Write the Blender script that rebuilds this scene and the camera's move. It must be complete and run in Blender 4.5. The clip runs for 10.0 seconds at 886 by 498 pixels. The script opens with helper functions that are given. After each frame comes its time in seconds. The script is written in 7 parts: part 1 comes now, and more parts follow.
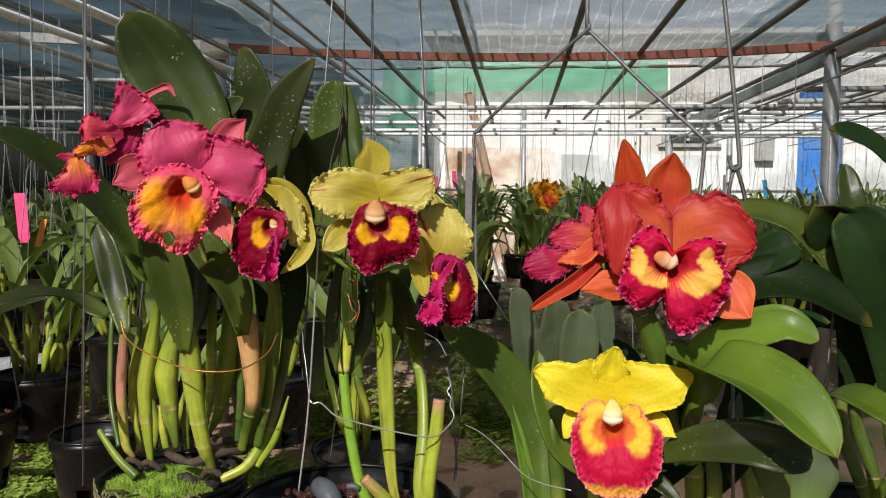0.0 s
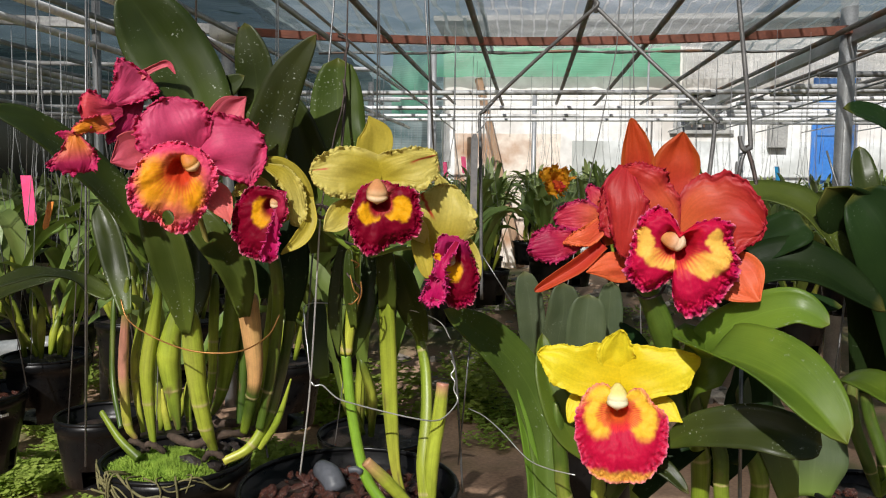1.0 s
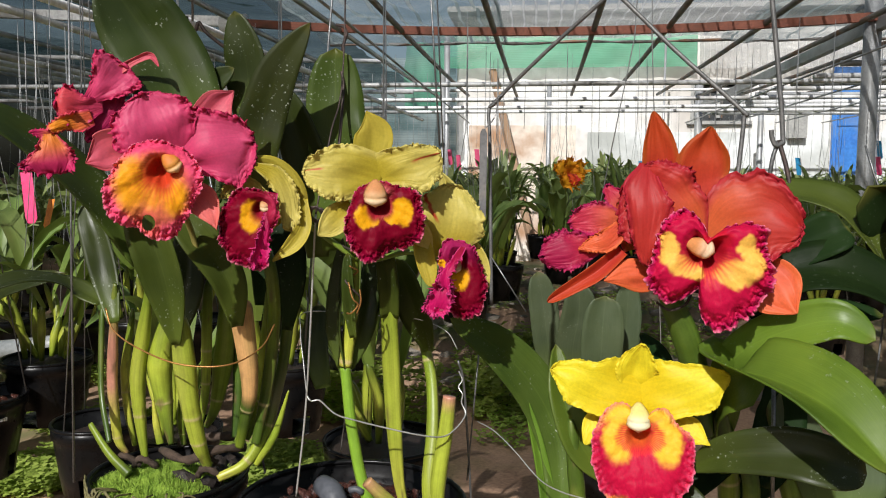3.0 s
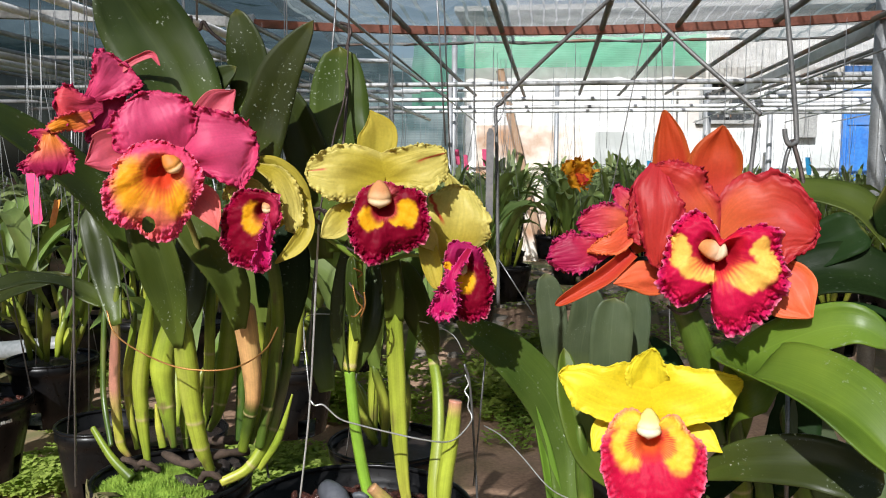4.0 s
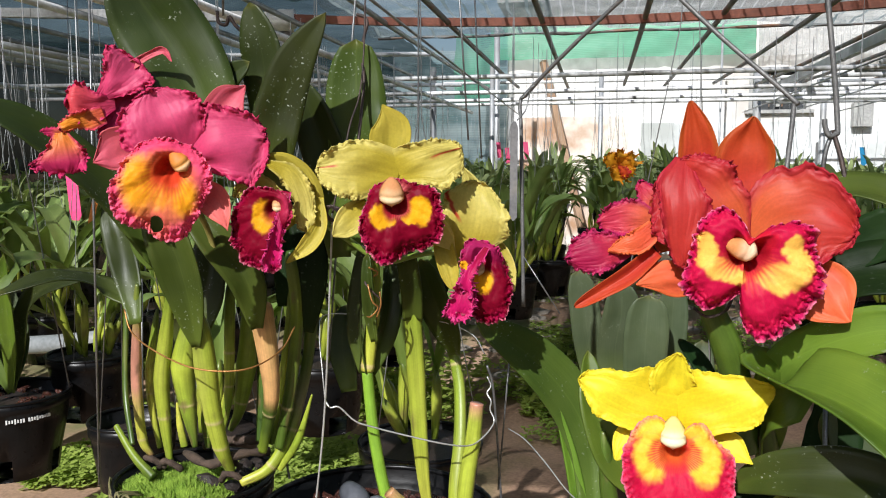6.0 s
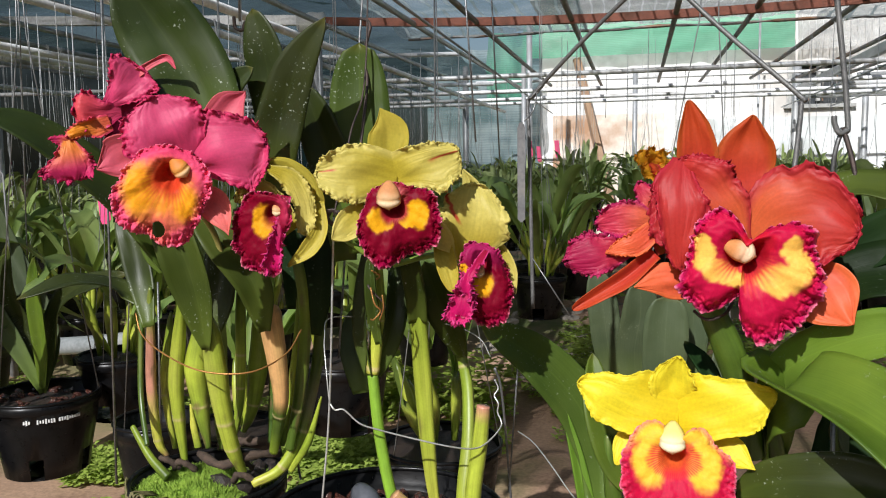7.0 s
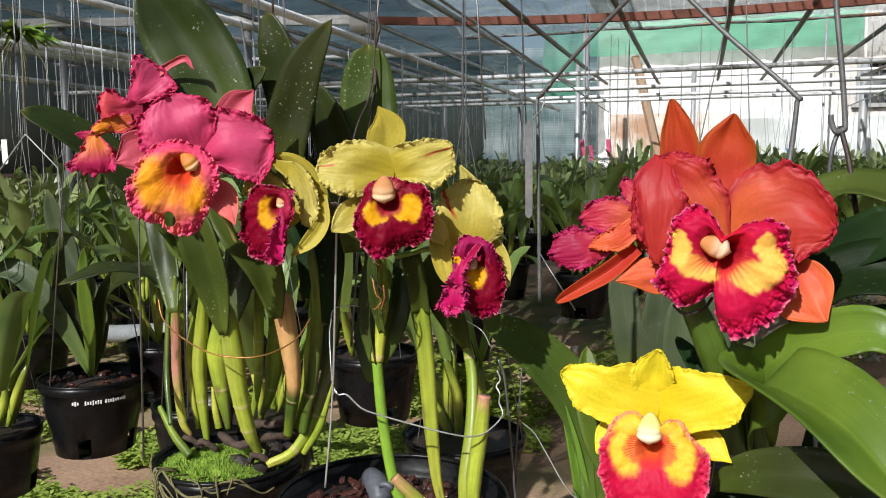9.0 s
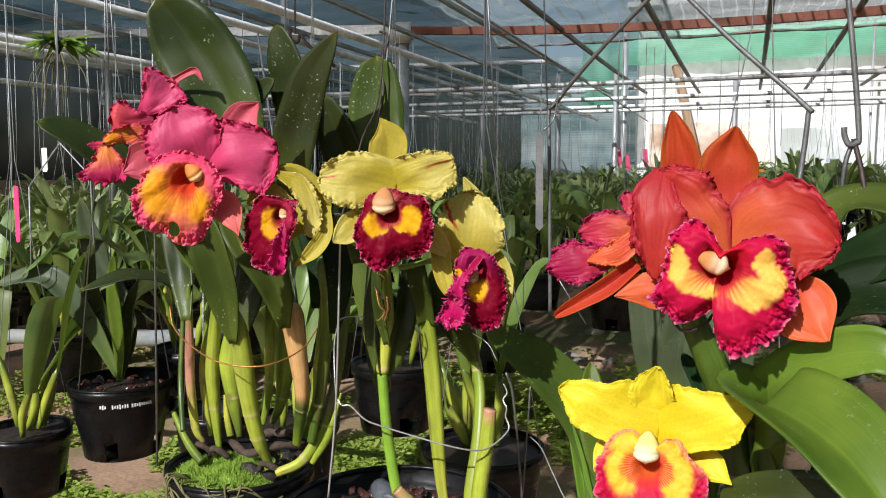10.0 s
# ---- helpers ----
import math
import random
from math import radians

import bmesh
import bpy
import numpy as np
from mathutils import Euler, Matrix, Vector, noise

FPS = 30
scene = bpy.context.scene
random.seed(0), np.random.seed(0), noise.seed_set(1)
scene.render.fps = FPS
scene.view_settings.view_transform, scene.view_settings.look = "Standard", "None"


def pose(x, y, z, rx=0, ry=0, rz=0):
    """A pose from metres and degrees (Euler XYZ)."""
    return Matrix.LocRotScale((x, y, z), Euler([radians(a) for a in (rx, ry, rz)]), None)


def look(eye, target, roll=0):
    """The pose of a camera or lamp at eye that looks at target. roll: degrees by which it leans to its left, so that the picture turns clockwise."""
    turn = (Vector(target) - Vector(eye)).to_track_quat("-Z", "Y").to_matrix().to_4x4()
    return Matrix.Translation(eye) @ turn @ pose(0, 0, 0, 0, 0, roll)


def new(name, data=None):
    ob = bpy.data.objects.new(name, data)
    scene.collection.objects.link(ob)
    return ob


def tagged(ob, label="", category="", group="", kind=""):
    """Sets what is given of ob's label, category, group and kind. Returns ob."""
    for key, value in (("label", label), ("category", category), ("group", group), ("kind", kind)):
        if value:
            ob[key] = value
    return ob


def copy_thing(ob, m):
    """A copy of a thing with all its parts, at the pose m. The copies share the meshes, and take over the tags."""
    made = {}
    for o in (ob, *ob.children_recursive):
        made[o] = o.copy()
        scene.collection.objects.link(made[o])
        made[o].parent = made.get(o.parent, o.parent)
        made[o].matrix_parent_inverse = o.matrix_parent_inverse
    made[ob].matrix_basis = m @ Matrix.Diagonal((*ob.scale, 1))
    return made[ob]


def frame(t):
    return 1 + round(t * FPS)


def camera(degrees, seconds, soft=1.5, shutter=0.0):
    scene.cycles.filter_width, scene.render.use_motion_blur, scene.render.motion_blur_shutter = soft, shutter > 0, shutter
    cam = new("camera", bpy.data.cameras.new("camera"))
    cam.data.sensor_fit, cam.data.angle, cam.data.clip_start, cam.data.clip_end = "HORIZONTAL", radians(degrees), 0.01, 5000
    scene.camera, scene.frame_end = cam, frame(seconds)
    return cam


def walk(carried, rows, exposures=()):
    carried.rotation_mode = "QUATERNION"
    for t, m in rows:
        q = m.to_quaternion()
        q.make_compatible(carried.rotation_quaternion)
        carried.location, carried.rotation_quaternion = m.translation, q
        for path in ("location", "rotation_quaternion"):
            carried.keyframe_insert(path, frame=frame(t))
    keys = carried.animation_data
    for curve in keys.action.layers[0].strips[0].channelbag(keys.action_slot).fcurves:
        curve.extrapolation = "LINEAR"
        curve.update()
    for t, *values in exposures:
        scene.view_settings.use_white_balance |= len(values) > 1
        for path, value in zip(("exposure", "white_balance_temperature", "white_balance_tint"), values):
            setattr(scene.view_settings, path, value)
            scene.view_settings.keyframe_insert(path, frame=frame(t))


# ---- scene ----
cam = camera(59.2, 10.0, 1.1)
PATH = [
    (0, (0.055, 0.095, 1.444), (-0.121, 2.083, 1.321), 0.5),
    (0.5, (0.055, 0.096, 1.443), (-0.123, 2.084, 1.316), 0.6),
    (1, (0.061, 0.109, 1.437), (-0.14, 2.092, 1.28), 0.7),
    (1.5, (0.071, 0.117, 1.44), (-0.15, 2.094, 1.239), 0.4),
    (2, (0.071, 0.137, 1.444), (-0.165, 2.114, 1.249), 0.1),
    (2.5, (0.064, 0.16, 1.445), (-0.171, 2.138, 1.267), 0.4),
    (4, (0.064, 0.19, 1.446), (-0.194, 2.166, 1.268), 0.4),
    (4.5, (0.072, 0.197, 1.446), (-0.207, 2.169, 1.263), 0.4),
    (5, (0.073, 0.201, 1.446), (-0.228, 2.169, 1.258), 0.4),
    (5.5, (0.081, 0.214, 1.446), (-0.254, 2.176, 1.25), 0.2),
    (6, (0.087, 0.221, 1.449), (-0.285, 2.176, 1.253), -0.0),
    (7.5, (0.139, 0.231, 1.452), (-0.374, 2.154, 1.253), -0.9),
    (8, (0.153, 0.228, 1.452), (-0.402, 2.139, 1.25), -0.9),
    (8.5, (0.167, 0.223, 1.449), (-0.412, 2.127, 1.244), -0.6),
    (9, (0.185, 0.218, 1.449), (-0.423, 2.113, 1.249), -0.2),
    (9.5, (0.199, 0.22, 1.451), (-0.453, 2.101, 1.263), -0.0),
    (10, (0.218, 0.234, 1.452), (-0.486, 2.097, 1.274), 0.1),
]
walk(cam, [(t, look(eye, target, roll)) for t, eye, target, roll in PATH],
     [(0, -0.28, 6380, 10), (2.5, -0.28, 6380, 10), (4.2, 0.1, 6060, 10), (5.5, 0.11, 6060, 10), (7.5, -0.06, 6110, 10), (10, 0.02, 6110, 10)])


# ---- daylight ----
SUN_FROM = Vector((-0.2, -0.86, 0.64)).normalized()
world = bpy.data.worlds.new("sky")
scene.world = world
world.use_nodes = True
sky = world.node_tree.nodes.new("ShaderNodeTexSky")
sky.sky_type, sky.sun_disc = "NISHITA", False
sky.sun_elevation = math.asin(SUN_FROM.z)
sky.sun_rotation = math.atan2(SUN_FROM.x, SUN_FROM.y)
sky.air_density, sky.dust_density = 1.2, 2.5
world.node_tree.links.new(sky.outputs[0], world.node_tree.nodes["Background"].inputs[0])
world.node_tree.nodes["Background"].inputs[1].default_value = 0.07
sun = new("sun", bpy.data.lights.new("sun", "SUN"))
sun.data.energy, sun.data.angle, sun.data.color = 5.6, radians(0.6), (1.0, 0.965, 0.91)
sun.matrix_world = look((0, 0, 6), Vector((0, 0, 6)) - SUN_FROM)


# ---- materials ----
def nodes_of(name):
    m = bpy.data.materials.new(name)
    m.use_nodes = True
    n = m.node_tree.nodes
    return m, n, m.node_tree.links, n["Principled BSDF"], n["Material Output"]


def noise_node(n, l, coords, scale, detail=4.0, stretch=None):
    t = n.new("ShaderNodeTexNoise")
    t.inputs["Scale"].default_value, t.inputs["Detail"].default_value = scale, detail
    if stretch:
        mp = n.new("ShaderNodeMapping")
        mp.inputs["Scale"].default_value = stretch
        l.new(coords, mp.inputs[0])
        coords = mp.outputs[0]
    l.new(coords, t.inputs["Vector"])
    return t.outputs[0]


def ramp(n, l, fac, *stops):
    r = n.new("ShaderNodeValToRGB")
    e = r.color_ramp.elements
    while len(e) < len(stops):
        e.new(0.5)
    for k, (p, c) in zip(e, stops):
        k.position, k.color = p, (*c, 1) if len(c) == 3 else c
    l.new(fac, r.inputs[0])
    return r.outputs[0]


def mix(n, l, fac, a, b, mode="MIX"):
    x = n.new("ShaderNodeMix")
    x.data_type, x.blend_type = "RGBA", mode
    for v, k in ((fac, 0), (a, 6), (b, 7)):
        if isinstance(v, (int, float)):
            x.inputs[k].default_value = v
        elif isinstance(v, tuple):
            x.inputs[k].default_value = (*v, 1)
        else:
            l.new(v, x.inputs[k])
    return x.outputs[2]


def bump(n, l, p, height, strength, dist=0.002):
    b = n.new("ShaderNodeBump")
    b.inputs["Strength"].default_value, b.inputs["Distance"].default_value = strength, dist
    l.new(height, b.inputs["Height"])
    l.new(b.outputs[0], p.inputs["Normal"])


def surface(name, a, b, scale=20.0, rough=0.6, metal=0.0, relief=0.3, fine=None, stain=None, stain_scale=3.0, stretch=None, spec=0.5):
    """Two tones by noise at two scales, a third tone in stains, relief, uneven gloss."""
    m, n, l, p, out = nodes_of(name)
    co = n.new("ShaderNodeTexCoord").outputs["Object"]
    big, small = noise_node(n, l, co, scale, 5, stretch), noise_node(n, l, co, fine or scale * 9, 4, stretch)
    c = ramp(n, l, big, (0.35, a), (0.65, b))
    c = mix(n, l, 0.35, c, ramp(n, l, small, (0.3, tuple(0.6 * v for v in a)), (0.7, tuple(min(1, 1.25 * v) for v in b))))
    if stain:
        s = ramp(n, l, noise_node(n, l, co, stain_scale, 6, stretch), (0.5, (0, 0, 0)), (0.68, (1, 1, 1)))
        c = mix(n, l, s, c, stain)
    l.new(c, p.inputs["Base Color"])
    info = n.new("ShaderNodeObjectInfo")
    r = ramp(n, l, small, (0.3, (rough * 0.8,) * 3), (0.7, (min(1, rough * 1.2),) * 3))
    l.new(r, p.inputs["Roughness"])
    p.inputs["Metallic"].default_value, p.inputs["Specular IOR Level"].default_value = metal, spec
    bump(n, l, p, small, relief)
    return m


def leaf_material(name, dark, light, rough=0.45, thin=0.18, dust=0.5, young=0.75, spec=0.32):
    """Strap leaf: lengthwise veins, a midrib, a paler foot, mottling and lime specks."""
    m, n, l, p, out = nodes_of(name)
    tc = n.new("ShaderNodeTexCoord")
    uv, co = tc.outputs["UV"], tc.outputs["Object"]
    info = n.new("ShaderNodeObjectInfo")
    vein = noise_node(n, l, uv, 14, 3, (5.0, 0.25, 1.0))
    c = ramp(n, l, noise_node(n, l, co, 11, 5), (0.32, dark), (0.7, light))
    c = mix(n, l, 0.12, c, ramp(n, l, vein, (0.35, tuple(0.72 * v for v in dark)), (0.65, tuple(1.25 * v for v in light))))
    sep = n.new("ShaderNodeSeparateXYZ")
    l.new(uv, sep.inputs[0])
    rib = ramp(n, l, sep.outputs[0], (0.475, (0, 0, 0)), (0.5, (1, 1, 1)), (0.525, (0, 0, 0)))
    ribfac = n.new("ShaderNodeMath")
    ribfac.operation = "MULTIPLY"
    l.new(rib, ribfac.inputs[0])
    ribfac.inputs[1].default_value = 0.2
    c = mix(n, l, ribfac.outputs[0], c, tuple(1.5 * v for v in light))
    tip = ramp(n, l, sep.outputs[1], (0.93, (0, 0, 0)), (1.0, (0.5, 0.5, 0.5)))
    c = mix(n, l, tip, c, (0.16, 0.15, 0.03))
    foot = ramp(n, l, sep.outputs[1], (0.02, (young, young, young)), (0.4, (0, 0, 0)))
    c = mix(n, l, foot, c, (0.15, 0.215, 0.03))
    vary = n.new("ShaderNodeHueSaturation")
    for k, lo, hi in ((0, 0.485, 0.512), (2, 0.75, 1.2)):
        mr = n.new("ShaderNodeMapRange")
        mr.inputs[3].default_value, mr.inputs[4].default_value = lo, hi
        l.new(info.outputs["Random"], mr.inputs[0])
        l.new(mr.outputs[0], vary.inputs[k])
    l.new(c, vary.inputs[4])
    c = vary.outputs[0]
    patch = ramp(n, l, noise_node(n, l, co, 24, 3), (0.5, (0, 0, 0)), (0.66, (dust, dust, dust)))
    dot = ramp(n, l, noise_node(n, l, co, 330, 2), (0.64, (0, 0, 0)), (0.72, (1, 1, 1)))
    c = mix(n, l, mix(n, l, 1.0, patch, dot, "MULTIPLY"), c, (0.42, 0.47, 0.36))
    l.new(c, p.inputs["Base Color"])
    l.new(ramp(n, l, noise_node(n, l, co, 40, 4), (0.3, (rough * 0.75,) * 3), (0.7, (rough * 1.35,) * 3)), p.inputs["Roughness"])
    p.inputs["Specular IOR Level"].default_value = spec
    bump(n, l, p, mix(n, l, 0.45, vein, noise_node(n, l, co, 160, 3)), 0.2, 0.0013)
    tr = n.new("ShaderNodeBsdfTranslucent")
    l.new(mix(n, l, 0.5, c, (0.22, 0.34, 0.02)), tr.inputs[0])
    sh = n.new("ShaderNodeMixShader")
    sh.inputs[0].default_value = thin
    l.new(p.outputs[0], sh.inputs[1]), l.new(tr.outputs[0], sh.inputs[2]), l.new(sh.outputs[0], out.inputs[0])
    return m


def pigment_material(name, rough=0.5, thin=0.25, veins=0.3, spec=0.4, sheen=0.0):
    """Colour from the mesh's own pigment pattern, with fine lengthwise veins and grain."""
    m, n, l, p, out = nodes_of(name)
    tc = n.new("ShaderNodeTexCoord")
    at = n.new("ShaderNodeVertexColor")
    at.layer_name = "pigment"
    c = at.outputs[0]
    vein = noise_node(n, l, tc.outputs["UV"], 10, 4, (4.0, 0.35, 1.0))
    grain = noise_node(n, l, tc.outputs["Object"], 420, 3)
    c = mix(n, l, veins, c, mix(n, l, 1.0, c, ramp(n, l, vein, (0.35, (0.55, 0.5, 0.5)), (0.68, (1.25, 1.2, 1.2))), "MULTIPLY"))
    c = mix(n, l, 0.25, c, mix(n, l, 1.0, c, ramp(n, l, grain, (0.3, (0.7, 0.7, 0.7)), (0.7, (1.2, 1.2, 1.2))), "MULTIPLY"))
    l.new(c, p.inputs["Base Color"])
    p.inputs["Roughness"].default_value, p.inputs["Specular IOR Level"].default_value = rough, spec
    p.inputs["Sheen Weight"].default_value = sheen
    crinkle = noise_node(n, l, tc.outputs["Object"], 90, 4)
    bump(n, l, p, mix(n, l, 0.6, vein, crinkle), 0.2, 0.0012)
    if thin:
        tr = n.new("ShaderNodeBsdfTranslucent")
        l.new(c, tr.inputs[0])
        sh = n.new("ShaderNodeMixShader")
        sh.inputs[0].default_value = thin
        l.new(p.outputs[0], sh.inputs[1]), l.new(tr.outputs[0], sh.inputs[2]), l.new(sh.outputs[0], out.inputs[0])
    return m


def net_material(name, thread, light, cover, pitch=0.012, streak=6.0, axes=(0, 1), holes=0.45, glow=0.45, seam=None):
    """Knitted shade net: threads over real holes, denser and thinner bands."""
    m, n, l, p, out = nodes_of(name)
    co = n.new("ShaderNodeTexCoord").outputs["Object"]
    band = noise_node(n, l, co, 1.0, 5, (streak * 0.15, streak, streak))
    fold = noise_node(n, l, co, 0.9, 4)
    p.inputs["Roughness"].default_value, p.inputs["Specular IOR Level"].default_value = 0.85, 0.05
    l.new(ramp(n, l, band, (0.35, thread), (0.7, light)), p.inputs["Base Color"])
    rows = []
    for axis, period, twist in ((axes[1], pitch, 1.0), (axes[0], pitch * 0.42, 1.0)):
        wave = n.new("ShaderNodeTexWave")
        wave.bands_direction = "XYZ"[axis]
        wave.inputs["Scale"].default_value, wave.inputs["Distortion"].default_value = 0.314 / period, twist
        wave.inputs["Detail"].default_value, wave.inputs["Detail Scale"].default_value = 3.0, 1.2
        l.new(co, wave.inputs["Vector"])
        rows.append(ramp(n, l, wave.outputs[1], (0.35, (0.0,) * 3), (0.75, (1.0,) * 3)))
    a = mix(n, l, 1.0, rows[0], rows[1], "LIGHTEN")
    b = ramp(n, l, fold, (0.3, (max(0, cover - 0.22),) * 3), (0.7, (min(1, cover + 0.18),) * 3))
    f = mix(n, l, holes, b, a)
    if seam:
        wave = n.new("ShaderNodeTexWave")
        wave.bands_direction = "XYZ"[axes[0]]
        wave.inputs["Scale"].default_value, wave.inputs["Distortion"].default_value = 0.314 / seam, 1.2
        l.new(co, wave.inputs["Vector"])
        f = mix(n, l, 1.0, f, ramp(n, l, wave.outputs[1], (0.86, (0.0,) * 3), (0.97, (1.0,) * 3)), "LIGHTEN")
    tp = n.new("ShaderNodeBsdfTransparent")
    tl = n.new("ShaderNodeBsdfTranslucent")
    l.new(ramp(n, l, band, (0.35, thread), (0.7, light)), tl.inputs[0])
    body = n.new("ShaderNodeMixShader")
    body.inputs[0].default_value = glow
    l.new(p.outputs[0], body.inputs[1]), l.new(tl.outputs[0], body.inputs[2])
    sh = n.new("ShaderNodeMixShader")
    l.new(f, sh.inputs[0]), l.new(tp.outputs[0], sh.inputs[1]), l.new(body.outputs[0], sh.inputs[2]), l.new(sh.outputs[0], out.inputs[0])
    return m


GALV = surface("galvanised_steel", (0.3, 0.31, 0.32), (0.44, 0.45, 0.46), 14, 0.5, 0.4, 0.2, stain=(0.3, 0.3, 0.29), stain_scale=5)
PALE_PIPE = surface("weathered_grey_pipe", (0.66, 0.67, 0.68), (0.82, 0.82, 0.82), 9, 0.55, 0.2, 0.2, stain=(0.3, 0.29, 0.27), stain_scale=4)
DARK_PIPE = surface("dull_dark_pipe", (0.12, 0.115, 0.11), (0.24, 0.22, 0.2), 12, 0.6, 0.3, 0.4, stain=(0.2, 0.1, 0.05), stain_scale=6)
RUST = surface("rusty_red_primer", (0.2, 0.07, 0.045), (0.32, 0.12, 0.08), 10, 0.8, 0.0, 0.6, stain=(0.12, 0.05, 0.03), stain_scale=7)
WIRE = surface("galvanised_wire", (0.15, 0.15, 0.155), (0.28, 0.28, 0.28), 60, 0.4, 0.7, 0.2)
STEEL = surface("dull_steel_rod", (0.09, 0.09, 0.09), (0.17, 0.165, 0.16), 60, 0.45, 0.3, 0.3)
BRIGHT_WIRE = surface("bright_steel_wire", (0.5, 0.5, 0.48), (0.7, 0.7, 0.68), 60, 0.35, 0.6, 0.2)
DARK_WIRE = surface("rusty_dark_wire", (0.035, 0.03, 0.03), (0.09, 0.06, 0.05), 80, 0.55, 0.5, 0.4)
COPPER_WIRE = surface("copper_wire", (0.35, 0.16, 0.05), (0.5, 0.24, 0.07), 80, 0.4, 0.6, 0.2)
BLACK_PLASTIC = surface("black_pot_plastic", (0.003, 0.003, 0.0035), (0.007, 0.007, 0.0075), 9, 0.32, 0.0, 0.15, stain=(0.009, 0.008, 0.008), stain_scale=14, spec=0.2)
GREY_PLASTIC = surface("dull_grey_plastic", (0.05, 0.055, 0.065), (0.09, 0.095, 0.11), 20, 0.5, 0.0, 0.2)
PVC = surface("pale_pvc_pipe", (0.17, 0.185, 0.19), (0.25, 0.265, 0.27), 10, 0.4, 0.0, 0.1, stain=(0.3, 0.3, 0.26))
TAG_GREY = surface("weathered_grey_tag", (0.1, 0.098, 0.1), (0.17, 0.165, 0.165), 30, 0.55, 0.0, 0.1, stain=(0.25, 0.22, 0.18), stain_scale=25)
PINK_TAG = surface("pink_plastic_tag", (0.72, 0.04, 0.16), (0.8, 0.07, 0.22), 30, 0.4, 0.0, 0.05)
BLUE_TAG = surface("blue_plastic_tag", (0.02, 0.26, 0.55), (0.03, 0.34, 0.65), 30, 0.4, 0.0, 0.05)
ORANGE_TAG = surface("orange_plastic_tag", (0.75, 0.22, 0.02), (0.8, 0.28, 0.03), 30, 0.4, 0.0, 0.05)
WHITE_TAG = surface("white_plastic_tag", (0.7, 0.7, 0.68), (0.8, 0.8, 0.78), 30, 0.4, 0.0, 0.05)
WHITE_INK = surface("white_paint_marks", (0.7, 0.7, 0.68), (0.8, 0.8, 0.78), 60, 0.6)
BARK = surface("wet_bark", (0.03, 0.011, 0.008), (0.1, 0.03, 0.018), 70, 0.14, 0.0, 1.0, stain=(0.015, 0.009, 0.008), stain_scale=60, spec=0.9)
DARK_BARK = surface("dark_potting_bark", (0.01, 0.007, 0.006), (0.035, 0.022, 0.016), 60, 0.6, 0.0, 0.8)
RHIZOME = surface("dry_brown_rhizome", (0.035, 0.022, 0.015), (0.1, 0.065, 0.045), 90, 0.8, 0.0, 0.9)
ROOT = surface("olive_orchid_root", (0.1, 0.09, 0.035), (0.2, 0.18, 0.07), 120, 0.7, 0.0, 0.4)
MOSS = surface("bright_moss", (0.15, 0.27, 0.02), (0.34, 0.48, 0.06), 60, 0.8, 0.0, 0.6)
SOIL = surface("trodden_red_soil", (0.21, 0.12, 0.072), (0.46, 0.3, 0.2), 1.3, 0.95, 0.0, 1.0, fine=60, stain=(0.1, 0.13, 0.035), stain_scale=1.1)
WEED = leaf_material("weed_leaf", (0.27, 0.39, 0.06), (0.48, 0.6, 0.13), 0.6, 0.4, 0.0, 0.0)
STONE = surface("dusty_stone", (0.2, 0.17, 0.14), (0.36, 0.32, 0.27), 12, 0.9, 0.0, 0.8)
PLASTER = surface("sunlit_white_plaster", (0.74, 0.73, 0.7), (0.83, 0.82, 0.8), 1.2, 0.85, 0.0, 0.3, stain=(0.5, 0.46, 0.42), stain_scale=0.7)
PEELED = surface("bare_peach_plaster", (0.72, 0.62, 0.52), (0.8, 0.75, 0.68), 1.1, 0.9, 0.0, 0.5, stain=(0.42, 0.25, 0.15), stain_scale=2.2)
PLINTH = surface("pale_blue_grey_wash", (0.66, 0.7, 0.7), (0.78, 0.8, 0.8), 1.5, 0.85, 0.0, 0.3, stain=(0.42, 0.44, 0.42), stain_scale=1.3)
BLUE_PAINT = surface("bright_blue_paint", (0.03, 0.15, 0.5), (0.05, 0.22, 0.62), 4, 0.5, 0.0, 0.2, stain=(0.12, 0.22, 0.45), stain_scale=3)
WINDOW_DARK = surface("dusty_dark_glass", (0.03, 0.035, 0.04), (0.07, 0.075, 0.08), 6, 0.15, 0.0, 0.1)
CONCRETE = surface("grey_concrete_post", (0.3, 0.3, 0.29), (0.42, 0.42, 0.4), 6, 0.85, 0.0, 0.6)
WOOD = surface("weathered_plank", (0.28, 0.17, 0.1), (0.42, 0.28, 0.18), 5, 0.85, 0.0, 0.6, stretch=(4, 4, 0.4))
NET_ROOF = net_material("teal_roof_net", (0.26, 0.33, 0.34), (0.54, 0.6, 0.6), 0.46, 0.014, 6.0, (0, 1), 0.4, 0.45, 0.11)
# Only for the sheet out of view that dims the sun behind.
NET_UNSEEN = net_material("unseen_shading_net", (0.13, 0.2, 0.21), (0.3, 0.36, 0.37), 0.8, 0.02, 6.0, (0, 1), 0.2)
# Left roof net: the shade there is put into this darker colour.
NET_SHADY = net_material("shade_toned_roof_net", (0.022, 0.042, 0.045), (0.085, 0.12, 0.122), 0.8, 0.03, 6.0, (0, 1), 0.15)
NET_PALE = net_material("pale_knit_net", (0.45, 0.46, 0.46), (0.8, 0.8, 0.79), 0.42, 0.014, 6.0, (0, 1), 0.55, 0.6, 0.07)
NET_GREEN = net_material("fresh_green_net", (0.12, 0.42, 0.26), (0.28, 0.58, 0.42), 0.72, 0.02, 3.0, (0, 2), 0.2)
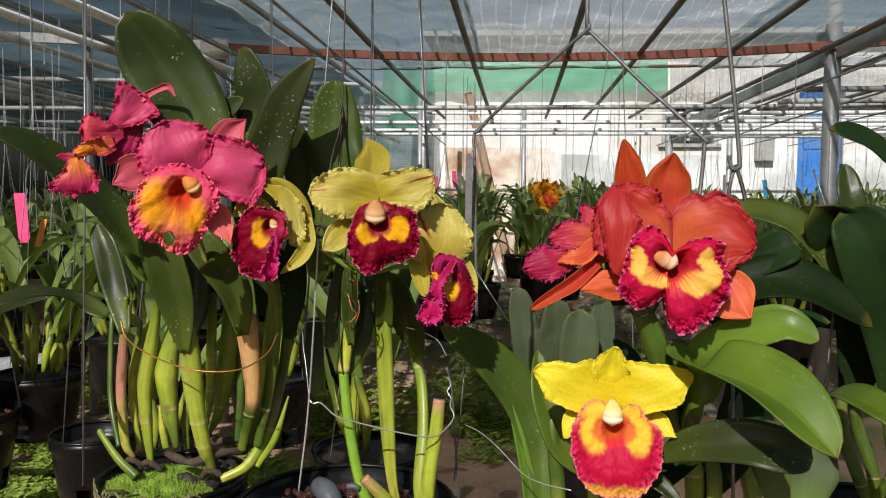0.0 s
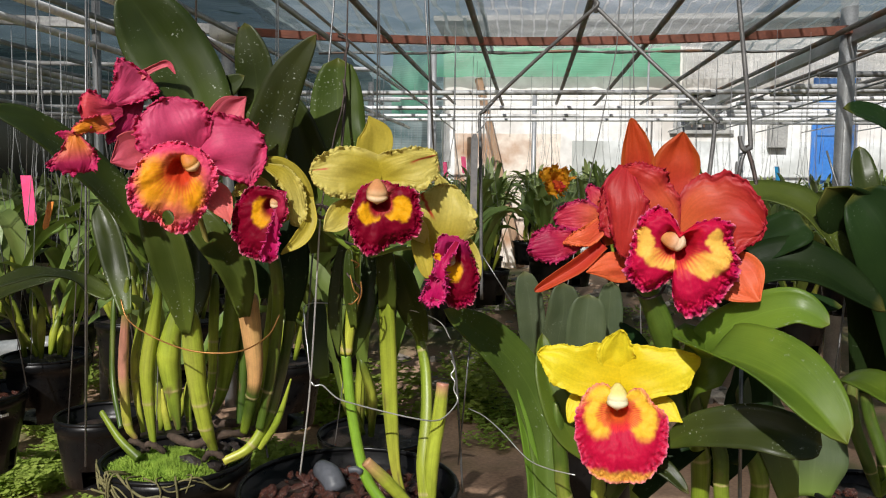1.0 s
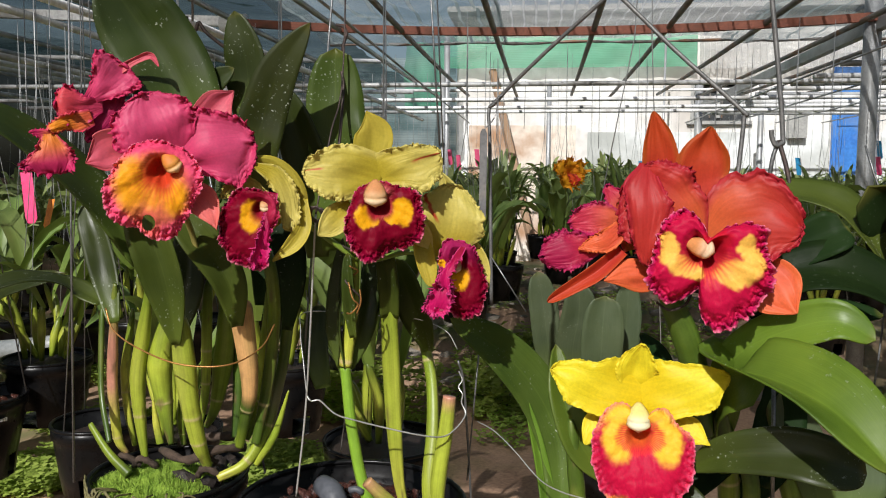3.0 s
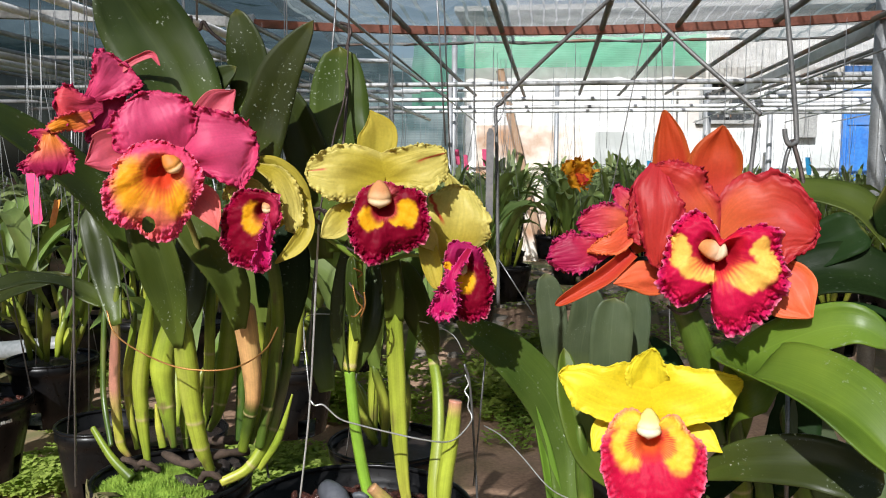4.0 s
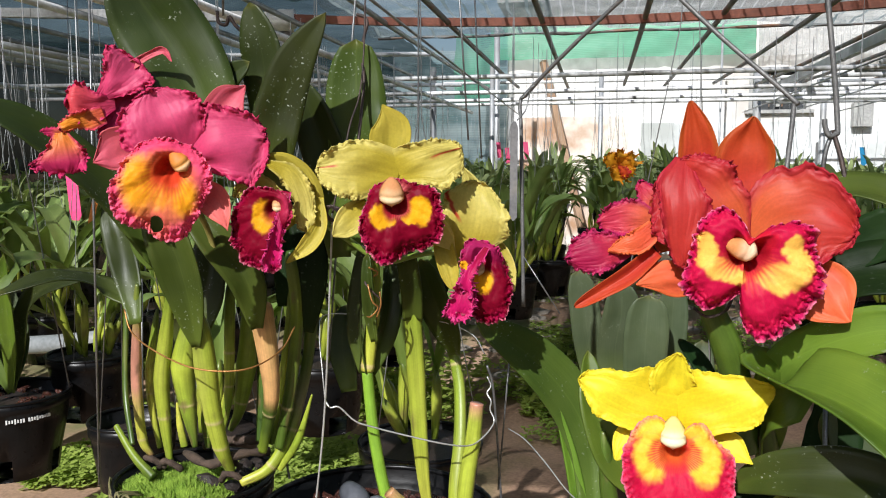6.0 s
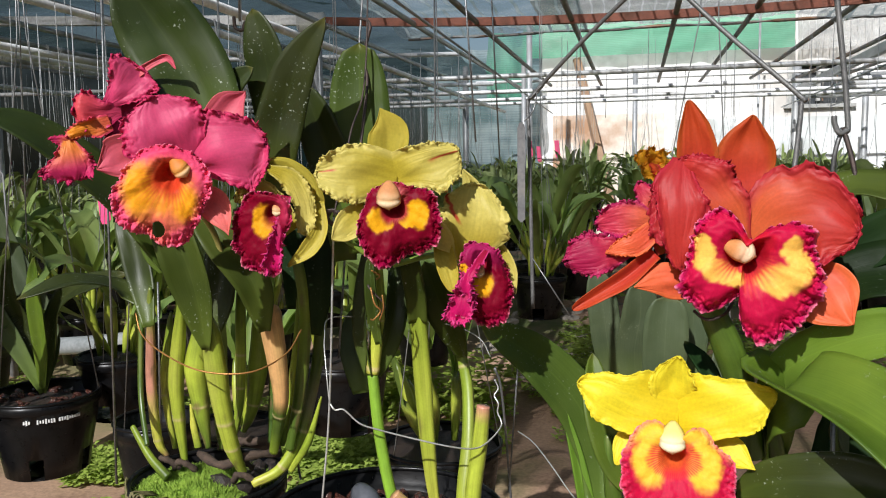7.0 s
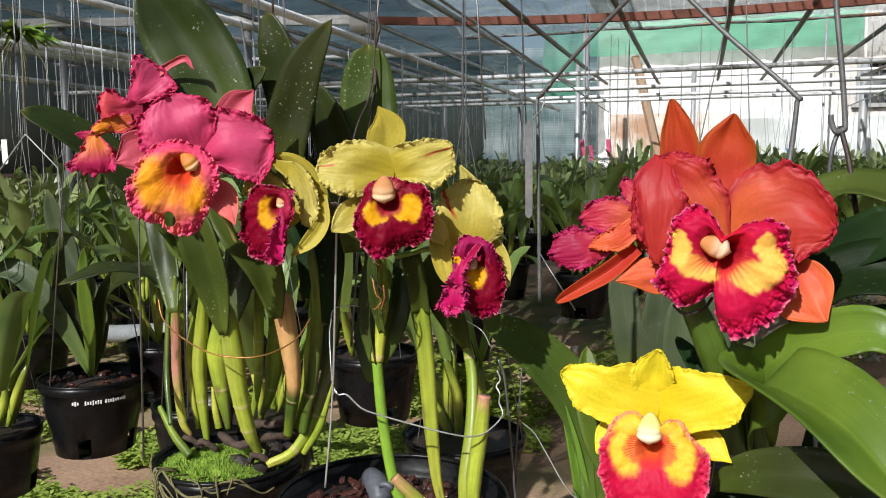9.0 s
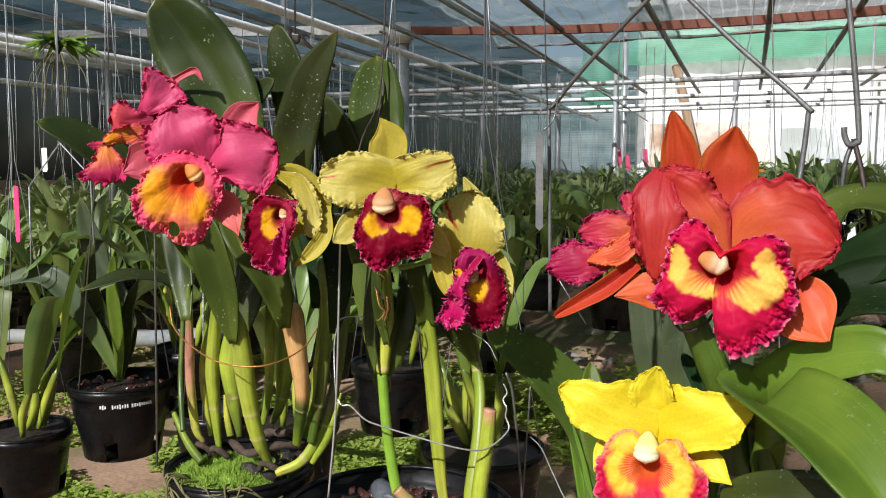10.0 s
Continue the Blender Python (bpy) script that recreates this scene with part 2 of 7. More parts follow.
# Opaque near-black sheet; the shade along the sides is put into its colour.
NET_DARK = net_material("shade_dark_net", (0.0015, 0.006, 0.0065), (0.004, 0.011, 0.012), 1.0, 0.02, 3.0, (0, 2), 0.0, 0.0)
NET_TEAL = net_material("teal_back_net", (0.12, 0.2, 0.215), (0.44, 0.52, 0.53), 0.8, 0.03, 5.0, (0, 2), 0.25)
LEAF = leaf_material("orchid_leaf", (0.02, 0.03, 0.006), (0.042, 0.057, 0.012), 0.38, 0.14, 0.9, 0.45)
LEAF_LOW = leaf_material("speckled_lower_leaf", (0.036, 0.06, 0.009), (0.08, 0.112, 0.019), 0.4, 0.14, 0.8, 0.5, 0.18)
# Near rows: shade is held in the leaf colour itself.
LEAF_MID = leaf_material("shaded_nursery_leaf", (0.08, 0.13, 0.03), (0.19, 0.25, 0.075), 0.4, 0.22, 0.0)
LEAF_BRIGHT = leaf_material("fresh_orchid_leaf", (0.06, 0.12, 0.01), (0.16, 0.25, 0.026), 0.42, 0.25, 0.6)
# Near-black: own dark green with the shade behind the plants put into it.
LEAF_DARK = leaf_material("dark_and_shaded_leaf", (0.006, 0.016, 0.005), (0.015, 0.03, 0.008), 0.45, 0.04, 0.15, 0.05, 0.05)
LEAF_GREY = leaf_material("grey_green_leaf", (0.045, 0.068, 0.03), (0.09, 0.115, 0.055), 0.5, 0.12, 0.2)
# Paler copy for far rows: sun and haze are put into the colour.
LEAF_BACK = leaf_material("sunlit_nursery_leaf", (0.15, 0.21, 0.065), (0.38, 0.44, 0.19), 0.4, 0.3, 0.0)
PETAL = pigment_material("petal", 0.5, 0.28, 0.08, 0.25, 0.0)
LIP = pigment_material("velvet_lip", 0.5, 0.2, 0.1, 0.1, 0.0)
STEM = pigment_material("living_stem", 0.36, 0.0, 0.35, 0.5)


# ---- mesh helpers ----
def smooth(a, b, x):
    k = min(1.0, max(0.0, (x - a) / (b - a)))
    return k * k * (3 - 2 * k)


def mesh_of(name, verts, faces, material, smooth=True, uv=None, colours=None):
    me = bpy.data.meshes.new(name)
    me.from_pydata([tuple(v) for v in verts], [], faces)
    me.materials.append(material)
    if smooth:
        me.polygons.foreach_set("use_smooth", [True] * len(me.polygons))
    if uv is not None or colours is not None:
        li = np.empty(len(me.loops), dtype=np.int32)
        me.loops.foreach_get("vertex_index", li)
    if uv is not None:
        lay = me.uv_layers.new(name="UVMap")
        lay.data.foreach_set("uv", np.asarray(uv, dtype=np.float32)[li].ravel())
    if colours is not None:
        c = np.ones((len(verts), 4), dtype=np.float32)
        c[:, :3] = np.clip(np.asarray(colours, dtype=np.float32), 0.0, 1.0)
        at = me.color_attributes.new("pigment", "FLOAT_COLOR", "POINT")
        at.data.foreach_set("color", c.ravel())
    return me


def thing(name, loc, label, category, group="", kind=""):
    ob = new(name)
    ob.location = loc
    ob.empty_display_size = 0.05
    return tagged(ob, label, category, group, kind)


def hang(name, me, parent=None, label="", solid=0.0):
    """Links a mesh whose points are in world metres, as a part of parent."""
    ob = new(name, me)
    if parent:
        ob.parent = parent
        root = parent
        while root.parent:
            root = root.parent
        if parent is root:
            ob.matrix_parent_inverse = Matrix.Translation(-root.location)
    if label:
        ob["label"] = label
    if solid:
        md = ob.modifiers.new("thickness", "SOLIDIFY")
        md.thickness, md.offset = solid, 0.0
    return ob


def curve_through(pts, n):
    """n points along a Catmull-Rom curve through pts."""
    p = [Vector(q) for q in pts]
    p = [2 * p[0] - p[1], *p, 2 * p[-1] - p[-2]]
    out = []
    for k in range(n):
        s = k / (n - 1) * (len(p) - 3)
        i = min(int(s), len(p) - 4)
        f = s - i
        a, b, c, d = p[i:i + 4]
        out.append(0.5 * (2 * b + (c - a) * f + (2 * a - 5 * b + 4 * c - d) * f * f + (3 * b - a - 3 * c + d) * f ** 3))
    return out


def tube(pts, radii, sides=8, flat=1.0):
    """A closed tube through pts. radii: one for each point, or one number."""
    pts = [Vector(q) for q in pts]
    if isinstance(radii, (int, float)):
        radii = [radii] * len(pts)
    verts, faces, ref = [], [], None
    for i, q in enumerate(pts):
        t = (pts[min(i + 1, len(pts) - 1)] - pts[max(i - 1, 0)]).normalized()
        if ref is None:
            ref = t.cross(Vector((0.3, 1, 0.2))).normalized()
        ref = (ref - t * ref.dot(t)).normalized()
        side = t.cross(ref)
        for k in range(sides):
            a = 2 * math.pi * k / sides
            verts.append(q + (ref * math.cos(a) + side * math.sin(a) * flat) * radii[i])
    for i in range(len(pts) - 1):
        for k in range(sides):
            k2 = (k + 1) % sides
            faces.append((i * sides + k, i * sides + k2, (i + 1) * sides + k2, (i + 1) * sides + k))
    faces.append(tuple(reversed(range(sides))))
    faces.append(tuple(range((len(pts) - 1) * sides, len(pts) * sides)))
    return verts, faces


def join(*pairs):
    verts, faces = [], []
    for v, f in pairs:
        o = len(verts)
        verts += list(v)
        faces += [tuple(i + o for i in q) for q in f]
    return verts, faces


def box(lo, hi):
    (a, b, c), (d, e, f) = lo, hi
    v = [(a, b, c), (d, b, c), (d, e, c), (a, e, c), (a, b, f), (d, b, f), (d, e, f), (a, e, f)]
    return [Vector(q) for q in v], [(3, 2, 1, 0), (4, 5, 6, 7), (0, 1, 5, 4), (1, 2, 6, 5), (2, 3, 7, 6), (3, 0, 4, 7)]


def grid_faces(nu, nv):
    return [(j * nu + i, j * nu + i + 1, (j + 1) * nu + i + 1, (j + 1) * nu + i) for j in range(nv - 1) for i in range(nu - 1)]


def lathe(profile, segs, centre, drop=()):
    """Turns (radius, height) pairs round the upright axis at centre; drop: (row, seg) faces that stay open."""
    cx, cy, cz = centre
    v = [Vector((cx + r * math.cos(2 * math.pi * k / segs), cy + r * math.sin(2 * math.pi * k / segs), cz + h)) for r, h in profile for k in range(segs)]
    f = [(j * segs + k, j * segs + (k + 1) % segs, (j + 1) * segs + (k + 1) % segs, (j + 1) * segs + k)
         for j in range(len(profile) - 1) for k in range(segs) if (j, k) not in drop]
    return v, f


def wire(name, pts, radius, material, parent=None, n=0, sides=6, label=""):
    q = curve_through(pts, n) if n else pts
    return hang(name, mesh_of(name, *tube(q, radius, sides), material), parent, label)


def leaf(pts, width, material, parent, face=(0.0, -0.8, 0.6), fold=0.25, turn=0.0, base=0.35, peak=0.5, tip=0.6, n=22, across=9, thick=0.0016,
         wave=0.0, name="leaf", label="", seed=0):
    """A strap leaf along the curve through pts, half width in metres, folded along its midrib; turn rolls it about its length."""
    rnd = random.Random(seed + int(1000 * width) + int(1000 * pts[0][0]))
    line = curve_through(pts, n)
    key = 31.7 * pts[0][0] + 17.3 * pts[-1][2]
    verts, uv = [], []
    for j, q in enumerate(line):
        v = j / (n - 1)
        t = (line[min(j + 1, n - 1)] - line[max(j - 1, 0)]).normalized()
        nrm = Vector(face)
        nrm = (nrm - t * nrm.dot(t)).normalized()
        nrm = Matrix.Rotation(radians(turn), 3, t) @ nrm
        side = t.cross(nrm)
        w = base + (1 - base) * math.sin(0.5 * math.pi * min(1, v / peak)) if v < peak else max(0.0, 1 - ((v - peak) / (1 - peak)) ** 2) ** tip
        w *= width * (1 + 0.05 * noise.noise((4 * v, key, 0.5)))
        for i in range(across):
            s = 2 * i / (across - 1) - 1
            lift = w * (0.14 * noise.noise((1.3 * s, 3 * v, key)) + 0.16 * s * s * noise.noise((1.5 if s > 0 else 0.0, 4.5 * v, key + 3)))
            lift += fold * w * (abs(s) ** 1.15) + wave * w * s * s * math.sin(9 * v + 2 * s + rnd.random() * 0.15 + seed)
            verts.append(q + side * s * w + nrm * lift)
            uv.append((0.5 + 0.5 * s, v))
    return hang(name, mesh_of(name, verts, grid_faces(across, n), material, uv=uv), parent, label, thick)


def stalk(pts, radii, tones, parent, name="pseudobulb", n=84, sides=12, joints=(), flat=0.85, label=""):
    """A pseudobulb or stem: radii and tones are spread evenly along it; joints are the heights of its dry rings."""
    line = curve_through(pts, n)
    rr, cc = [], []
    for j in range(n):
        v = j / (n - 1)
        x = v * (len(radii) - 1)
        i = min(int(x), len(radii) - 2)
        r = radii[i] + (radii[i + 1] - radii[i]) * (x - i)
        x = v * (len(tones) - 1)
        i = min(int(x), len(tones) - 2) if len(tones) > 1 else 0
        a, b = Vector(tones[i]), Vector(tones[min(i + 1, len(tones) - 1)])
        c = a.lerp(b, x - i)
        for k in joints:
            d = abs(v - k)
            if d < 0.6 / n:
                r, c = r * 1.07, c.lerp(Vector((0.5, 0.4, 0.2)), 0.75)
        if v > 0.9 and name == "pseudobulb":
            r *= 1 - 0.55 * ((v - 0.9) / 0.1) ** 2
        rr.append(r)
        cc.append(c)
    sides = 18 if name in ("pseudobulb", "cut_bulb") and n == 84 else sides
    step = 20 / n
    verts, faces = tube(line, rr, sides, flat)
    col = []
    key = line[0].x * 37 + line[0].y * 11
    for i, q in enumerate(verts):
        j, k = min(i // sides, n - 1), i % sides
        jj = j * step
        grain = noise.noise((k * 1.9, jj * 0.12 + key, 1.0)) + 0.6 * noise.noise((k * 0.5, jj * 0.9, key))
        c = Vector(cc[j]) * (1 + 0.3 * grain)
        if name == "pseudobulb":
            verts[i] = line[j] + (Vector(q) - line[j]) * (1 + 0.05 * noise.noise((k * 1.3, key, 0.1 * jj)))
            c = c.lerp(Vector((0.13, 0.085, 0.04)), 0.7 * smooth(0.32, 0.6, noise.noise((k * 0.45 + 9, jj * 0.45, key))))
            c = c.lerp(Vector((0.36, 0.34, 0.09)), 0.2 * smooth(0.1, 0.5, noise.noise((k * 0.2, jj * 0.16, key + 5))))
        col.append(c)
    uv = [((i % sides) / sides, (i // sides) / n) for i in range(len(verts))]
    return hang(name, mesh_of(name, verts, faces, STEM, uv=uv, colours=col), parent, label)


def plant_pot(parent, centre, top, height, segs=40, slots=True, material=None, name="pot", taper=0.78, label=""):
    """A round plastic pot with a rolled rim and drain slots at its foot; centre is the middle of its rim."""
    cx, cy, cz = centre
    prof = [(0.01, -height), (top * taper * 0.7, -height), (top * taper, -height), (top * (taper + 0.06), -height * 0.72), (top * 0.93, -height * 0.3),
            (top * 0.95, -0.022), (top, -0.02), (top, 0.0)]
    drop = {(2, k) for k in range(segs) if slots and k % 8 in (0, 1)}
    body = hang(name, mesh_of(name, *lathe(prof, segs, centre, drop), material or BLACK_PLASTIC), parent, label, 0.0025)
    ring = [(cx + top * math.cos(2 * math.pi * k / segs), cy + top * math.sin(2 * math.pi * k / segs), cz) for k in range(segs)]
    v, f = tube([*ring, ring[0], ring[1]], 0.0035, 6)
    hang("rim", mesh_of("rim", v, f, material or BLACK_PLASTIC), body)
    return body


# ---- the ground ----
def ground_z(x, y):
    rise = min(1.0, max(0.0, (y - 3.5) / 5.0))
    return 0.2 + 0.28 * rise * rise * (3 - 2 * rise)


def build_ground():
    xs = [-400, -120, -40, -15, *[-8 + 0.2 * k for k in range(81)], 15, 40, 120, 400]
    ys = [-400, -120, -40, -12, -5, *[-2 + 0.2 * k for k in range(66)], 15, 40, 120, 400]
    v = []
    for y in ys:
        for x in xs:
            near = abs(x) < 9 and -3 < y < 12
            v.append((x, y, ground_z(x, y) + (0.035 * noise.noise((x * 1.7, y * 1.7, 0)) + 0.02 * noise.noise((x * 5, y * 5, 3)) if near else 0)))
    return tagged(new("ground", mesh_of("ground", v, grid_faces(len(xs), len(ys)), SOIL)),
                  "bare trodden reddish-brown soil floor of a shade house", "ground", kind="structure")


build_ground()


def weed_patch(name, spots, count, seed, size=0.02, tall=0.07):
    """Low creeping weeds: many three-part leaflets on short stems."""
    rnd = random.Random(seed)
    v, f, uv = [], [], []
    for _ in range(count):
        cx, cy, r = rnd.choice(spots)
        a, d = rnd.random() * 6.28, r * math.sqrt(rnd.random())
        x, y = cx + d * math.cos(a), cy + d * math.sin(a)
        if noise.noise((x * 2.3, y * 2.3, 7)) < 0.02:
            continue
        z = ground_z(x, y) + 0.01 + rnd.random() * tall
        for k in range(3):
            b = a + k * 2.1
            s = size * rnd.uniform(0.6, 1.4)
            dx, dy, up = math.cos(b) * s, math.sin(b) * s, rnd.uniform(-0.3, 0.6) * s
            o = len(v)
            v += [(x, y, z), (x + 0.6 * dx - 0.5 * dy, y + 0.6 * dy + 0.5 * dx, z + up + 0.002), (x + 1.2 * dx, y + 1.2 * dy, z + up), (x + 0.6 * dx + 0.5 * dy, y + 0.6 * dy - 0.5 * dx, z + up - 0.002)]
            uv += [(0.5, 0), (0, 0.5), (0.5, 0.9), (1, 0.5)]
            f.append((o, o + 1, o + 2, o + 3))
    ob = new(name, mesh_of(name, v, f, WEED, uv=uv))
    return tagged(ob, "low bright green creeping weeds on damp soil", "weeds", kind="stuff")


weed_patch("weeds", [(-2.6, 3.6, 1.1), (-1.8, 3.0, 0.9), (-3.2, 4.6, 1.2), (-1.2, 3.6, 0.8), (-2.2, 2.4, 0.7), (-1.4, 2.7, 0.8), (-1.5, 3.2, 0.7)], 30000, 1, 0.02)
weed_patch("weeds", [(0.0, 4.2, 0.5), (-0.1, 5.2, 0.6), (0.5, 5.5, 0.7), (1.2, 6.0, 1.0), (0.3, 7.0, 0.9)], 5000, 2, 0.022)
weed_patch("weeds", [(0.1, 4.6, 0.3), (0.35, 5.0, 0.5), (-0.2, 4.2, 0.25)], 1100, 4, 0.03, 0.25)
weed_patch("weeds", [(-1.25, 4.4, 0.3), (-0.95, 3.9, 0.25), (0.05, 4.7, 0.3), (-0.55, 4.2, 0.25)], 1500, 3, 0.035, 0.3)


def stones():
    rnd = random.Random(5)
    v, f = [], []
    for _ in range(160):
        x, y = rnd.uniform(-0.9, 1.6), rnd.uniform(4.5, 9.2)
        r = rnd.uniform(0.02, 0.1)
        bm = bmesh.new()
        bmesh.ops.create_icosphere(bm, subdivisions=1, radius=r)
        o = len(v)
        for q in bm.verts:
            j = 1 + 0.35 * noise.noise(q.co * 9 + Vector((x * 7, y * 5, 0)))
            v.append((x + q.co.x * j * 1.3, y + q.co.y * j, ground_z(x, y) + q.co.z * j * 0.6))
        f += [tuple(o + q.index for q in p.verts) for p in bm.faces]
        bm.free()
    return tagged(new("rubble", mesh_of("rubble", v, f, STONE, False)), "dusty brown stones and broken bricks on soil", "stones", kind="stuff")


stones()


# ---- the frame of the shade house ----
def pipe(name, a, b, r, material, label, category="pipe", sides=10, sag=0.0, group=""):
    a, b = Vector(a), Vector(b)
    n = 9 if sag else 2
    pts = [a.lerp(b, k / (n - 1)) - Vector((0, 0, sag * 4 * (k / (n - 1)) * (1 - k / (n - 1)))) for k in range(n)]
    ob = new(name, mesh_of(name, *tube(pts, r, sides), material))
    return tagged(ob, label, category, group, "structure")


def flat_bar(name, a, b, wide, high, material, label, sag=0.0):
    a, b = Vector(a), Vector(b)
    t = (b - a).normalized()
    s = t.cross(Vector((0, 0, 1))).normalized() * wide / 2
    n = 13
    v, f = [], []
    for k in range(n):
        x = k / (n - 1)
        q = a.lerp(b, x) - Vector((0, 0, sag * 4 * x * (1 - x)))
        u = Vector((0, 0, high / 2))
        v += [q - s - u, q + s - u, q + s + u, q - s + u]
    for k in range(n - 1):
        o = 4 * k
        f += [(o + i, o + (i + 1) % 4, o + 4 + (i + 1) % 4, o + 4 + i) for i in range(4)]
    f += [(3, 2, 1, 0), tuple(4 * n - 4 + i for i in range(4))]
    return tagged(new(name, mesh_of(name, v, f, material, False)), label, "beam", kind="structure")


flat_bar("rusty_beam", (-1.5, 4.2, 2.255), (2.05, 4.2, 2.265), 0.03, 0.04, RUST, "rusty red primed steel beam, sagging slightly", 0.072)
flat_bar("grey_beam", (-5.0, 4.2, 2.44), (-1.56, 4.2, 2.262), 0.04, 0.05, PALE_PIPE, "pale galvanised square tube beam")
flat_bar("side_beam", (1.66, 2.6, 2.2), (1.72, 8.6, 2.22), 0.045, 0.06, GALV, "grey galvanised square tube beam along the rows")
for x, y, r, top in ((-1.53, 4.23, 0.036, 2.3), (1.655, 4.24, 0.04, 2.6), (-2.28, 4.24, 0.024, 2.5), (-3.6, 4.24, 0.024, 2.5), (0.16, 8.05, 0.024, 2.4), (-1.5, 8.05, 0.03, 2.5),
                     (-2.3, 8.05, 0.024, 2.5), (-0.72, 6.6, 0.02, 2.3), (1.72, 8.7, 0.04, 2.5), (2.35, 8.7, 0.03, 2.5), (1.41, 9.0, 0.012, 3.0), (-0.9, 8.4, 0.03, 3.0), (3.4, 6.0, 0.03, 2.5)):
    pipe("post", (x, y, ground_z(x, y) - 0.1), (x, y, top), r, GALV, "upright dull galvanised steel post", "post", 12, group="posts of the shade house")
clamp = new("post_clamp", mesh_of("post_clamp", *join(tube([(-1.6, 4.19, 2.24), (-1.46, 4.19, 2.25)], 0.05, 10), tube([(-1.53, 4.23, 2.19), (-1.53, 4.23, 2.3)], 0.048, 12)), WHITE_TAG))
tagged(clamp, "pale pipe clamp at the top of a post", "clamp", kind="structure")
# roof pipes along the rows
for k in range(16):
    x = -4.05 + 0.43 * k + 0.045 * math.sin(k * 2.1)
    pipe("roof_pipe", (x, 1.0, 2.2 + 0.02 * math.cos(k)), (x + 0.05 * math.sin(k * 1.3) + 0.06, 8.05 + 0.15 * math.sin(3 * k), 2.27), 0.014, DARK_PIPE if x > -0.8 else GALV,
         "dark weathered steel roof pipe", group="roof pipes", sag=0.03)
# rails across the rows
for k, (y, z, x0, x1) in enumerate(((5.2, 2.06, -4.6, 4.6), (6.15, 2.06, -4.6, 4.6), (6.8, 2.06, -4.6, 4.6), (7.2, 2.06, -4.6, 4.6), (8.1, 2.25, -4.6, 4.6), (8.6, 2.4, -1.5, 4.6))):
    pipe("cross_rail", (x0, y, z), (x1, y, z + 0.02), 0.015, PALE_PIPE, "pale galvanised rail across the rows", group="hanging rails", sag=0.02)
for k in range(9):
    y = 4.7 + 0.42 * k
    pipe("short_rail", (1.68, y, 2.09 + 0.015 * math.sin(5 * k)), (5.2, y + 0.06, 2.11), 0.016, PALE_PIPE if k % 2 else GALV, "pale galvanised hanging rail", group="hanging rails")
for k in range(7):
    x = -1.2 - 0.42 * k
    pipe("long_rail", (x, 1.2, 1.98 + 0.05 * (k % 3)), (x + 0.1, 8.0, 2.04 + 0.05 * (k % 3)), 0.016, PALE_PIPE, "pale galvanised hanging rail along the rows", group="hanging rails")
for k in (0, 5, 6, 7, 8, 9, 10):
    x = -0.68 + 0.45 * k
    pipe("thin_rail", (x, 1.5 if k == 0 else 5.15 if x < 1.2 else 2.7, 2.045), (x, 8.6, 2.05), 0.006, GALV, "thin galvanised rail that pots hang on", group="hanging rails", sides=6)
for k, (z, y) in enumerate(((2.28, 5.2), (2.2, 6.4))):
    pipe("brace", (-4.6, y, z), (-1.0, y + 0.4, z - 0.02), 0.016, PALE_PIPE, "pale galvanised cross brace", group="braces")


# ---- nets ----
def sheet(name, origin, du, dv, nu, nv, ripple, material, label, seed=0):
    o, a, b = Vector(origin), Vector(du), Vector(dv)
    n = a.cross(b).normalized()
    v = [o + a * (i / (nu - 1)) + b * (j / (nv - 1)) + n * ripple * (noise.noise((i * 0.37 + seed, j * 0.31, seed)) + 0.5 * noise.noise((i * 1.1, j * 0.9 + seed, 2))) for j in range(nv) for i in range(nu)]
    ob = new(name, mesh_of(name, v, grid_faces(nu, nv), material))
    return tagged(ob, label, "net", kind="structure")


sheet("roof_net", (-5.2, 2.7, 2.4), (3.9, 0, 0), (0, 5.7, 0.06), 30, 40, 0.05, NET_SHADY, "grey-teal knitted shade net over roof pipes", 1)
sheet("roof_net", (-1.35, 2.7, 2.33), (1.2, 0, 0), (0, 2.75, 0.02), 20, 30, 0.05, NET_ROOF, "grey-teal knitted shade net over roof pipes", 12)
# Unseen sheet overhead, added to shade the ground and rows behind.
sheet("roof_net", (-1.2, 0.4, 2.3), (7.0, 0, 0), (0, 2.3, 0.03), 40, 16, 0.03, NET_UNSEEN, "grey-teal knitted shade net over roof pipes", 21)
sheet("roof_net", (-0.2, 2.7, 2.35), (1.45, 0, 0), (0, 2.7, 0.02), 20, 30, 0.05, NET_PALE, "pale knitted shade net over roof pipes", 2)
sheet("roof_net", (1.2, 2.7, 2.33), (4.6, 0, 0), (0, 2.75, 0.02), 30, 30, 0.05, NET_ROOF, "grey-teal knitted shade net over roof pipes", 3)
net_edge = new("net_edge", mesh_of("net_edge", *tube(curve_through([(-1.35 + 0.33 * k, 5.43, 2.345 + 0.006 * math.sin(2.7 * k)) for k in range(22)], 90), [0.009 + 0.004 * math.sin(1.9 * k) * math.sin(0.7 * k) for k in range(90)], 6), DARK_PIPE))
tagged(net_edge, "dark rolled edge of the shade net", "net", kind="structure")
sheet("green_net", (-1.12, 9.55, 2.76), (2.97, 0, 0.0), (0, 0.04, 0.42), 40, 10, 0.05, NET_GREEN, "bright green shade net hung along the eaves", 4)
sheet("green_net", (-1.4, 8.7, 2.2), (0.4, 0.3, 0.0), (0, 0.04, 0.75), 12, 10, 0.05, NET_GREEN, "bright green shade net gathered at a corner", 9)
sheet("pale_net", (1.88, 9.56, 2.74), (4.8, 0, 0.0), (0, 0.04, 0.4), 40, 10, 0.05, NET_PALE, "pale greenish shade net hung along the eaves", 5)
